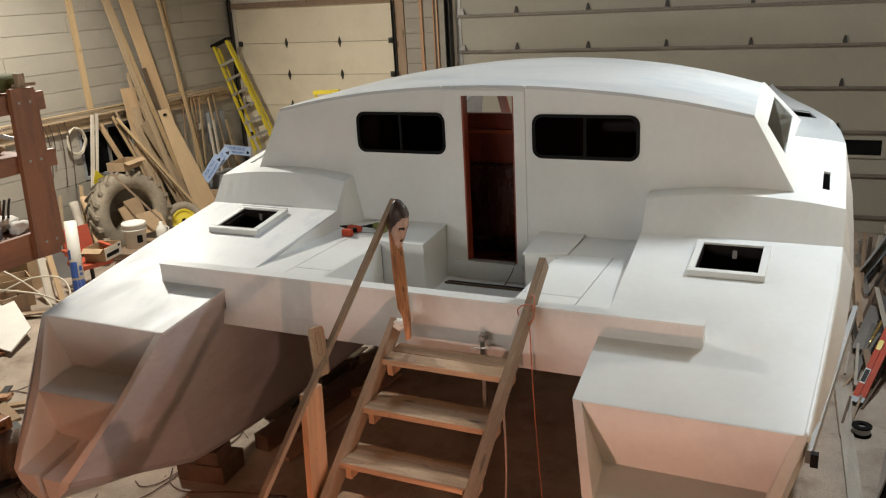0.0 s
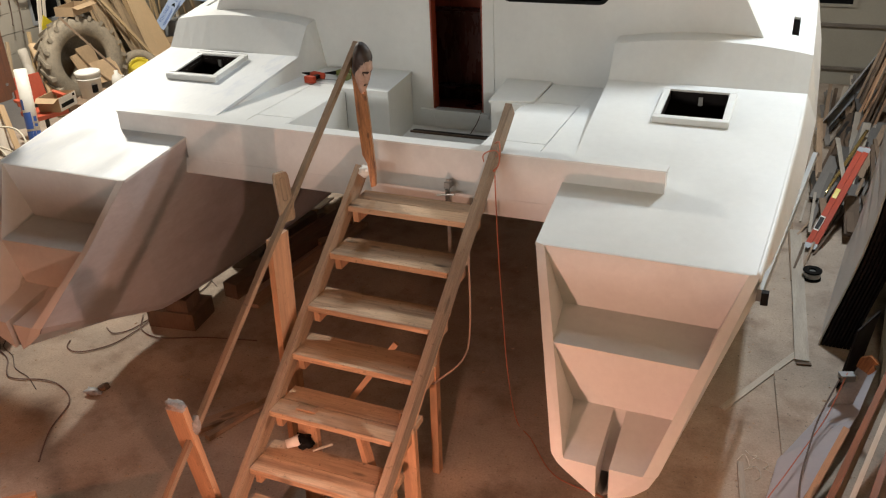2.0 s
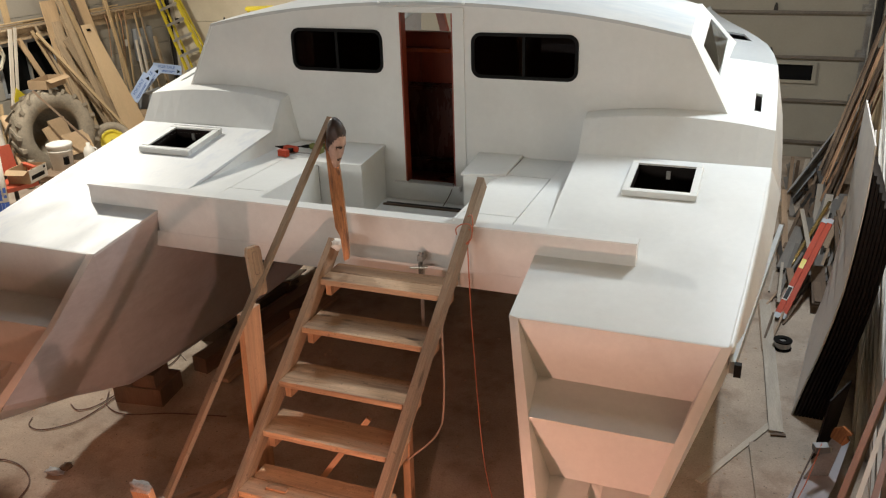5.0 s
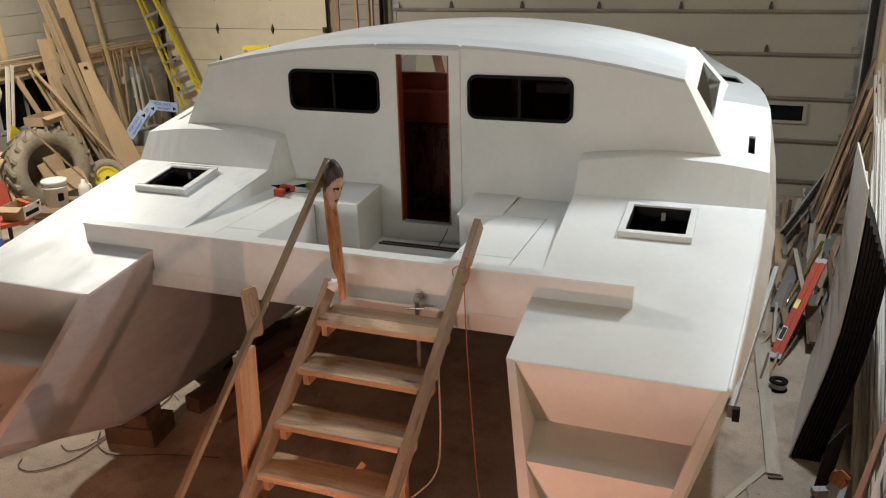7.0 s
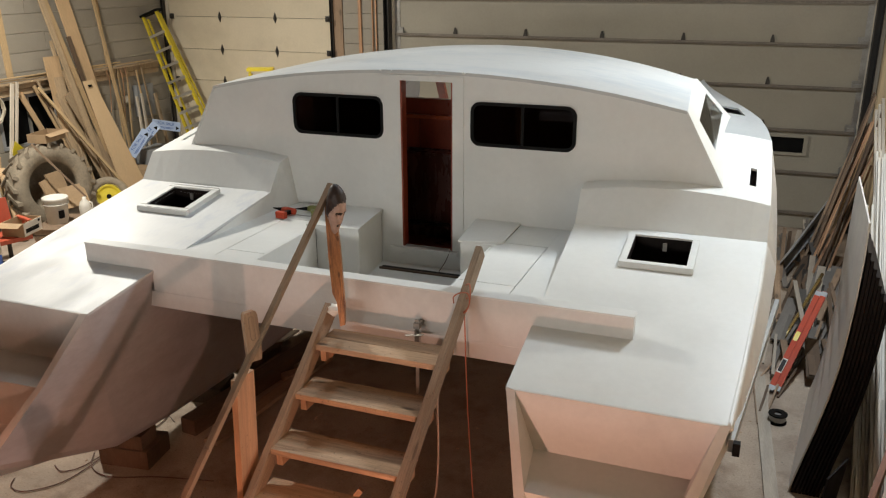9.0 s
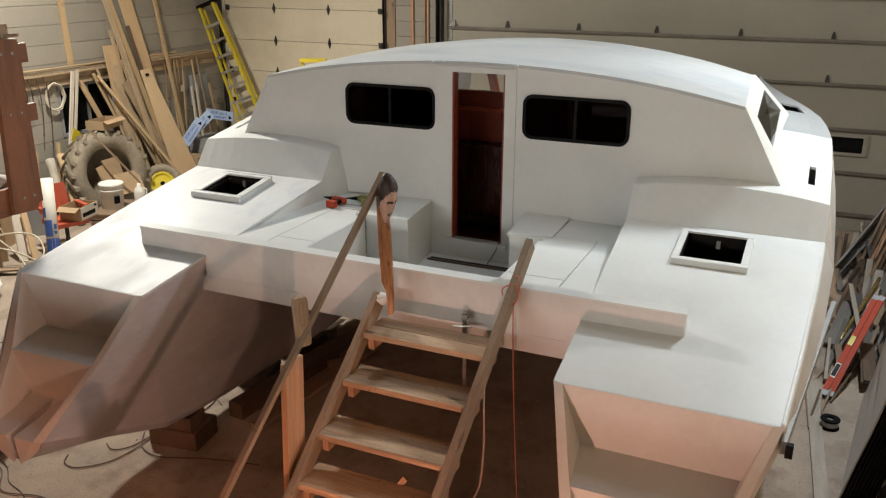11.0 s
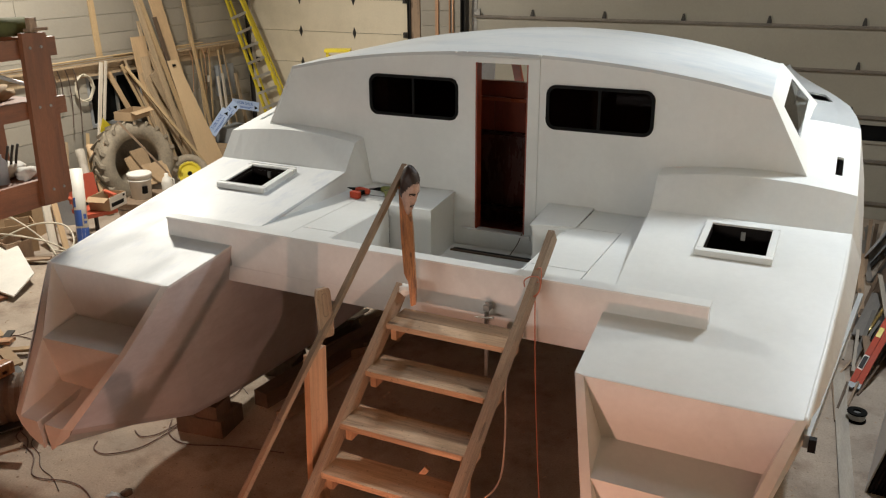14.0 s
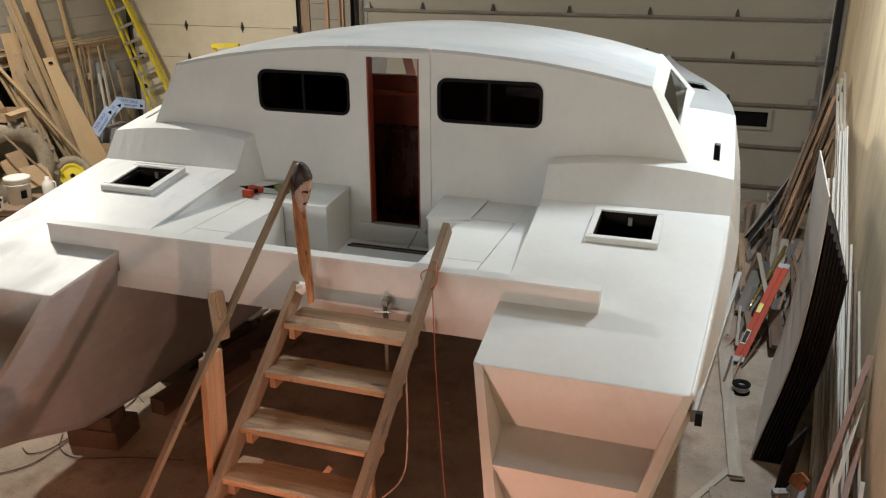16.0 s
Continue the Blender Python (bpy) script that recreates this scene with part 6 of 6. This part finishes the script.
for k, (x, y, r, h, m) in enumerate(((-4.55, 0.35, 0.10, 0.22, M_GREEN), (-4.35, -0.05, 0.12, 0.25, M_CARD), (-4.7, 0.0, 0.14, 0.3, M_GREY), (-5.3, 0.9, 0.09, 0.2, M_BLACK), (-5.5, 0.5, 0.12, 0.24, M_WHITEPL))):
    o = part("paint_tin", lathe([(0.0, 0), (r, 0), (r, h), (r * 0.93, h), (r * 0.9, h - 0.02), (0.0, h - 0.02)], 20), m, smooth=False)
    o.location = (x, y, 0)
    tagged(o, "dusty paint tin standing under the rack", "tin")
saw = thing("sawhorse", "rough pine sawhorse with splayed legs", "sawhorse", (0, 0, 0))
board("top_beam", (-1.75, -2.45, 0.58), (-0.90, -1.78, 0.58), 0.04, 0.09, M_PINE, saw)
for a, b in (((-0.62, -1.80, 0.0), (-0.92, -1.83, 0.56)), ((-1.12, -1.60, 0.0), (-0.96, -1.82, 0.56)), ((-1.85, -2.25, 0.0), (-1.65, -2.35, 0.56)), ((-1.45, -2.62, 0.0), (-1.62, -2.38, 0.56))):
    board("leg", a, b, 0.09, 0.035, M_PINE, saw, (0, 1, 0))
board("gusset", (-0.98, -1.68, 0.40), (-0.76, -1.86, 0.40), 0.03, 0.1, M_PINE, saw)

# ---- east side: sheets, trim and boards on the wall ----
EASTG = "boards on the east wall"
NEAR = ((0.0, 3.25, 2.28), (0.35, 3.33, 2.31), (0.71, 3.42, 2.34), (1.1, 3.485, 2.37), (1.5, 3.52, 2.40), (1.9, 3.54, 2.42), (2.26, 3.54, 2.45))
FAR = ((0.0, 3.46, 4.12), (0.35, 3.52, 4.06), (0.71, 3.55, 4.02), (1.1, 3.57, 4.0), (1.5, 3.575, 4.0), (1.9, 3.58, 4.0), (2.26, 3.59, 4.0))


def bowed_sheet(shift, thick, top):
    """A thin sheet on edge, leaning and bowed under its own weight."""
    zs = [top * k / 8 for k in range(9)]
    verts = []
    for dx in (shift, shift + thick):
        for z in zs:
            for line in (NEAR, FAR):
                verts.append((lerp([(q[0], q[1]) for q in line], z) + dx, lerp([(q[0], q[2]) for q in line], z), z))
    faces = []
    for o in (0, 18):
        faces += [(o + 2 * k, o + 2 * k + 1, o + 2 * k + 3, o + 2 * k + 2) for k in range(8)]
    faces += [(2 * k + j, 2 * k + 2 + j, 20 + 2 * k + j, 18 + 2 * k + j) for k in range(8) for j in (0, 1)] + [(0, 1, 19, 18), (16, 17, 35, 34)]
    return shape(verts, faces)


# rear sheets are extra, filling a shaded gap with near black
for k in range(9):
    sh = part("leaning_sheet", bowed_sheet(0.027 * k, 0.012 if k == 0 else 0.022, 2.26 if k == 0 else 2.10 - 0.06 * k), M_SHEET if k == 0 else M_DARKPLY_SHADE)
    tagged(sh, "grey laminate sheet leaning bowed on the stack" if k == 0 else "dark film-faced plywood sheet, the rear ones added to blacken a shaded gap", "sheet", "leaning sheets")
LEFT = ((2.90, -0.40, 0.0), (2.95, 0.0, 0.0), (3.03, 0.72, 0.0), (3.23, 1.2, 0.0), (3.45, 1.78, 0.0))
RIGHT = ((2.96, -0.50, 0.05), (3.04, -0.13, 0.08), (3.27, 0.50, 0.12), (3.50, 1.16, 0.17), (3.62, 1.66, 0.24))
strip = [p for pair in zip(LEFT, RIGHT) for p in pair] + [(x + 0.004, y, z + 0.012) for pair in zip(LEFT, RIGHT) for x, y, z in pair]
quads = [(2 * k + o, 2 * k + 1 + o, 2 * k + 3 + o, 2 * k + 2 + o) for k in range(4) for o in (0, 10)]
quads += [(2 * k + j, 2 * k + 2 + j, 2 * k + 12 + j, 2 * k + 10 + j) for k in range(4) for j in (0, 1)] + [(0, 1, 11, 10), (8, 9, 19, 18)]
tagged(part("leaning_sheet", shape(strip, quads), M_OFFCUT), "long curved grey laminate offcut lying along the boards", "sheet")
tagged(part("leaning_sheet", slab([(3.40, 1.70, 0.0), (3.56, 2.05, 0.0), (3.60, 1.9, 0.62), (3.44, 1.55, 0.62)], 0.012), M_DARKPLY_SHADE), "small dark offcut leaning on the stack", "sheet")
for a, b, w, h, m, text in (
        ((3.46, 8.01, 0.0), (4.12, 8.79, 2.21), 0.1, 0.03, M_OLDWOOD, O), ((3.53, 7.91, 0.0), (4.12, 8.43, 2.38), 0.08, 0.03, M_OLDWOOD, O), ((3.82, 8.93, 0.0), (4.12, 8.19, 2.0), 0.08, 0.03, M_PLY, P),
        ((3.78, 1.45, 0.0), (4.08, 7.8, 2.28), 0.05, 0.03, M_PALE, S), ((3.82, 1.35, 0.0), (4.10, 7.72, 2.36), 0.05, 0.03, M_PALE, S), ((3.86, 1.38, 0.0), (4.12, 7.65, 2.45), 0.05, 0.03, M_PALE, S),
        ((3.9, 1.38, 0.0), (4.08, 5.78, 1.66), 0.04, 0.02, M_PALE, S), ((3.78, 1.8, 0.0), (3.97, 5.6, 1.51), 0.05, 0.03, M_PALE, S), ((3.74, 2.0, 0.0), (3.88, 3.57, 0.76), 0.05, 0.02, M_PALE, S),
        ((3.72, 1.9, 0.0), (3.86, 3.52, 0.61), 0.04, 0.02, M_PALE, S), ((3.70, 1.8, 0.0), (3.84, 3.46, 0.46), 0.05, 0.03, M_PALE, S), ((3.85, 1.9, 0.0), (4.10, 6.6, 2.0), 0.06, 0.02, M_OLDWOOD, O),
        ((3.74, 1.0, 0.0), (3.93, 4.2, 1.3), 0.06, 0.02, M_PALE, S), ((3.80, 0.9, 0.0), (3.97, 3.9, 1.4), 0.07, 0.02, M_PALE, S), ((3.84, 0.7, 0.0), (3.96, 3.4, 1.35), 0.06, 0.02, M_OLDWOOD, O), ((3.88, 0.5, 0.0), (3.95, 3.0, 1.3), 0.06, 0.02, M_PALE, S),
        ((3.20, -0.18, 0.0), (3.97, 2.2, 1.10), 0.07, 0.04, M_BROWN, "brown-stained stick leaning against the wall"), ((3.31, -0.25, 0.0), (3.93, 1.95, 0.85), 0.10, 0.03, M_PALE, O), ((3.42, -0.30, 0.0), (3.92, 1.75, 0.62), 0.14, 0.04, M_BROWN, "broad brown board leaning against the wall"),
        ((3.28, -0.05, 0.0), (3.95, 2.15, 0.98), 0.04, 0.03, M_OLDWOOD, O), ((3.12, 0.0, 0.0), (3.40, 0.75, 0.33), 0.10, 0.04, M_PINE, P), ((3.60, -0.4, 0.0), (3.92, 1.4, 0.50), 0.09, 0.03, M_PALE, S), ((3.70, -0.5, 0.0), (3.92, 1.2, 0.45), 0.10, 0.03, M_OLDWOOD, O)):
    lean(a, b, w, h, m, text, EASTG)
rnd = random.Random(31)
for k in range(15):
    u = k / 14
    far = 0.45 + 0.55 * ((k * 5) % 15) / 14 if k < 9 else 1.0
    base = Vector((3.71 + 0.16 * u, 2.25 - 0.55 * u + rnd.uniform(-0.08, 0.08), 0.0))
    tip = Vector((3.90 + 0.13 * u, 6.1 + rnd.uniform(-0.3, 0.3), 1.85 + 0.25 * u))
    lean(base, base + (tip - base) * far, rnd.choice((0.04, 0.05, 0.06)), 0.018, M_TRIM if k % 4 else M_PALE, "long white trim board leaning along the wall", EASTG)
rnd = random.Random(8)
for k in range(14):
    x, y = rnd.uniform(3.40, 3.72), rnd.uniform(7.0, 8.3)
    lean((x, y, 0.0), (4.14 - 0.03 * rnd.random(), y + rnd.uniform(0.3, 1.0), rnd.uniform(1.5, 2.5)), rnd.choice((0.04, 0.05, 0.07, 0.10)), 0.025, rnd.choice((M_OILY, M_OLDWOOD, M_PINE, M_OILY)), O, EASTG)
# red box level in two halves, brass tube, steel channel, tape
level = thing("box_level", "pair of red box levels with printed labels leaning on scraps", "level", (0, 0, 0))
for dx, y1 in ((0.0, 0.0), (0.058, -0.006)):
    p = board("level_bar", (3.10 + dx, 3.98 + y1, 0.03), (3.50 + dx, 5.03 + y1, 0.75), 0.046, 0.053, M_LEVEL, level, (1, 0, 0))
    part("end_cap", box(-0.025, 0.025, -0.0285, 0.0285, 0.0, 0.06), M_GREY, p)
    part("end_cap", box(-0.025, 0.025, -0.0285, 0.0285, 1.27, 1.33), M_GREY, p)
    if dx == 0.0:
        for u in (-0.0248, 0.0233):
            part("vial_label", box(u, u + 0.0015, -0.022, 0.022, 0.64, 0.76), M_YELLOW, p)
            rim = part("maker_label", box(u, u + 0.0015, -0.025, 0.025, 0.22, 0.40), M_PAPER, p)
            part("label_field", box(u - 0.0006, u + 0.0021, -0.020, 0.020, 0.235, 0.385), M_DARKPLY_SHADE, rim)
tagged(part("brass_tube", tube([(3.24, 5.3, 0.06), (3.64, 6.6, 0.42)], 0.022, 10), M_BRASS, smooth=True), "shiny brass tube lying on scraps", "tube")
chan = thing("steel_channel", "long grey folded steel channel lying against the wall", "channel", (0, 0, 0))
part("web", slab([(3.10, 7.6, 0.05), (3.25, 7.45, 0.35), (4.02, 9.0, 1.25), (3.95, 9.2, 0.85)], 0.01), M_GREY, chan)
part("flange", slab([(3.10, 7.6, 0.05), (3.95, 9.2, 0.85), (4.05, 9.15, 0.83), (3.20, 7.5, 0.03)], 0.01), M_GREY, chan)
tape = thing("cable_spool", "small black spool of tape on the floor", "spool", (3.17, 3.42, 0))
part("spool", lathe([(0.0, 0.0), (0.085, 0.0), (0.085, 0.012), (0.06, 0.016), (0.06, 0.075), (0.085, 0.08), (0.085, 0.092), (0.035, 0.092), (0.035, 0.02), (0.0, 0.02)], 24), M_BLACK, tape)
part("wire", lathe([(0.061, 0.02), (0.074, 0.024), (0.074, 0.070), (0.061, 0.074)], 24), M_STEEL, tape)
# flat strips on the floor
for a, b, w, m in (((2.99, 4.4, 0.016), (3.14, 1.97, 0.016), 0.11, M_DUSTY), ((3.10, 1.93, 0.010), (3.21, 1.95, 0.010), 0.03, M_OILY), ((2.62, 1.15, 0.008), (3.12, 2.12, 0.008), 0.05, M_DUSTY), ((2.90, -0.10, 0.010), (2.80, 0.60, 0.010), 0.04, M_DUSTY), ((2.93, 4.6, 0.012), (3.02, 3.3, 0.012), 0.05, M_OLDWOOD)):
    tagged(board("floor_strip", a, b, w, 0.014, m), "thin pale strip lying on the concrete", "strip", "strips on the east floor")
tagged(part("plywood_offcut", slab([(2.94, 1.76, 0.008), (3.30, 1.95, 0.008), (3.22, 0.9, 0.008), (3.06, 0.72, 0.008)], -0.007, (0, 0, 1)), M_FLOOR), "dusty plywood triangle on the floor", "offcut")
for k, (x, y) in enumerate(((2.78, 0.62), (2.86, 0.55), (2.90, 0.68), (2.82, 0.74), (2.95, 0.60))):
    tagged(part("wood_shaving", tube([(x, y, 0.008), (x + 0.04, y + 0.06 * math.cos(k), 0.02), (x + 0.08, y - 0.04, 0.01), (x + 0.05, y - 0.09, 0.008)], 0.0025, 5), M_PALE), "curled pale shaving on the floor", "shaving")
# saw hanging at the sheet stack, a grinder on the offcut
hs = thing("hand_saw", "hand saw with an orange handle stuck behind the sheets", "saw", (3.44, 1.32, 0.30), 0)
hs.matrix_basis = pose(3.44, 1.32, 0.28, 0, 18, -25)
part("blade", prism([(-0.05, -0.25), (0.10, -0.28), (0.03, 0.22), (-0.04, 0.22)], "y", -0.002, 0.002), M_STEEL, hs)
part("handle", join(prism([(-0.05, 0.20), (0.04, 0.20), (0.055, 0.25), (0.02, 0.285), (0.05, 0.31), (-0.02, 0.325), (-0.06, 0.27)], "y", -0.012, 0.012)), M_CEDAR, hs, "worn orange-brown saw handle", bevel=0.004)
grinder = thing("plug_lead", "white plug and grey socket lying on the offcut", "plug", (3.40, 1.30, 0.36), 20)
part("socket", box(-0.05, 0.05, -0.03, 0.03, 0, 0.05), M_GREY, grinder, bevel=0.008)
part("plug", box(0.055, 0.10, -0.02, 0.02, 0.005, 0.045), M_WHITEPL, grinder, bevel=0.006)
tagged(part("dark_lead", tube([(3.36, 1.28, 0.38), (3.25, 0.95, 0.25), (3.20, 0.65, 0.22), (3.16, 0.3, 0.22), (3.17, -0.1, 0.2)], 0.006, 6), M_CABLE, smooth=True), "dark lead lying over the grey offcut", "cable")
# scraps piled against the east wall
rnd = random.Random(5)
for k in range(96):
    y = rnd.uniform(4.2, 8.6)
    x = rnd.uniform(3.08 + 0.03 * (y - 4.2), 3.85)
    ln, w = rnd.uniform(0.5, 1.6), rnd.choice((0.03, 0.04, 0.05, 0.07, 0.09, 0.14))
    a = Vector((x, y, 0.02 + max(0, x - 3.30) * 0.35 + rnd.uniform(0, 0.05)))
    ang = rnd.uniform(-0.25, 0.55)
    b = a + Vector((math.sin(ang) * ln * 0.5, math.cos(ang) * ln, rnd.uniform(0.02, 0.22) * ln))
    b.x = min(b.x, 4.05)
    m = rnd.choice((M_OLDWOOD, M_DUSTY, M_OILY, M_GREYED, M_GREYED, M_DKSTEEL, M_GREYED, M_OLDWOOD, M_OILY, M_OILY, M_OILY))
    tagged(board("wood_scrap", a, b, w, rnd.uniform(0.012, 0.035), m), "scrap of board in the heap along the wall", "scrap", "scrap heap on the east side")
for k in range(16):
    a = Vector((rnd.uniform(2.98, 3.2), rnd.uniform(3.5, 6.2), 0.012))
    b = a + Vector((rnd.uniform(-0.03, 0.22), rnd.uniform(0.25, 0.8), rnd.uniform(0.0, 0.12)))
    tagged(board("thin_stick", a, b, 0.02, 0.014, rnd.choice((M_OLDWOOD, M_OILY, M_DUSTY))), "thin stick in the clutter beside the hull", "stick", "scrap heap on the east side")
# scraps heaped under the timber rack
for k in range(34):
    x, y = rnd.uniform(-5.6, -3.3), rnd.uniform(-0.5, 1.5)
    if x > -3.9 and y > 0.6:
        continue
    ang, ln = rnd.uniform(0, 3.14), rnd.uniform(0.15, 0.6)
    a = Vector((x, y, rnd.uniform(0.015, 0.10)))
    tagged(board("wood_scrap", a, a + Vector((math.cos(ang) * ln, math.sin(ang) * ln, rnd.uniform(-0.01, 0.12))), rnd.choice((0.03, 0.05, 0.08, 0.12)), rnd.uniform(0.012, 0.04), rnd.choice((M_OILY, M_OLDWOOD, M_CARD, M_OLDWOOD, M_PINE, M_DKSTEEL))), "dark scrap of board heaped under the rack", "scrap", "scraps under the rack")
# chips, shavings and dust lumps over the floor
rnd = random.Random(21)
vs, fs = [], []
for k in range(1500):
    if k % 3:
        x, y = rnd.uniform(-7.6, -1.6), rnd.uniform(-1.6, 5.0)
        if x > -2.6 and rnd.random() < 0.7:
            continue
    else:
        x, y = rnd.uniform(-1.6, 3.6), rnd.uniform(-2.2, 4.0)
    r, a, h = rnd.uniform(0.006, 0.022), rnd.uniform(0, 6.28), rnd.uniform(0.003, 0.010)
    n = len(vs)
    c, t = math.cos(a), math.sin(a)
    w = r * rnd.uniform(0.25, 0.8)
    vs += [(x + r * c, y + r * t, 0.001), (x - w * t, y + w * c, 0.001), (x - r * c, y - r * t, 0.001), (x + w * t, y - w * c, 0.001), (x, y, h)]
    fs += [(n, n + 1, n + 4), (n + 1, n + 2, n + 4), (n + 2, n + 3, n + 4), (n + 3, n, n + 4)]
tagged(part("floor_debris", shape(vs, fs), M_OLDWOOD), "scattered wood chips and dust on the concrete floor", "debris", kind="stuff")
for k in range(9):
    x, y = rnd.uniform(-5.2, -3.0), rnd.uniform(-0.2, 1.8)
    pts = [(x, y, 0.006)]
    a = rnd.uniform(0, 6.28)
    for q in range(6):
        a += rnd.uniform(-1.1, 1.1)
        x, y = x + 0.22 * math.cos(a), y + 0.22 * math.sin(a)
        pts.append((x, y, 0.006))
    tagged(part("thin_wire", tube(pts, 0.004, 5), M_CABLE, smooth=True), "thin dark wire tangled on the dusty floor", "wire", "wires on the west floor")
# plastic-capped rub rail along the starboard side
# batten greyed as if in shade
part("rub_rail", slab([(2.772, 0.03, -0.175), (2.985, 1.95, -0.06), (2.985, 1.95, 0.0), (2.772, 0.03, -0.10)], -0.03, (-1, 0, 0)), M_SHADEGREY, boat, "batten along the hull side, greyed for its shade")
part("rub_rail_cap", box(2.768, 2.806, -0.005, 0.032, -0.175, -0.10), M_BLACK, boat)
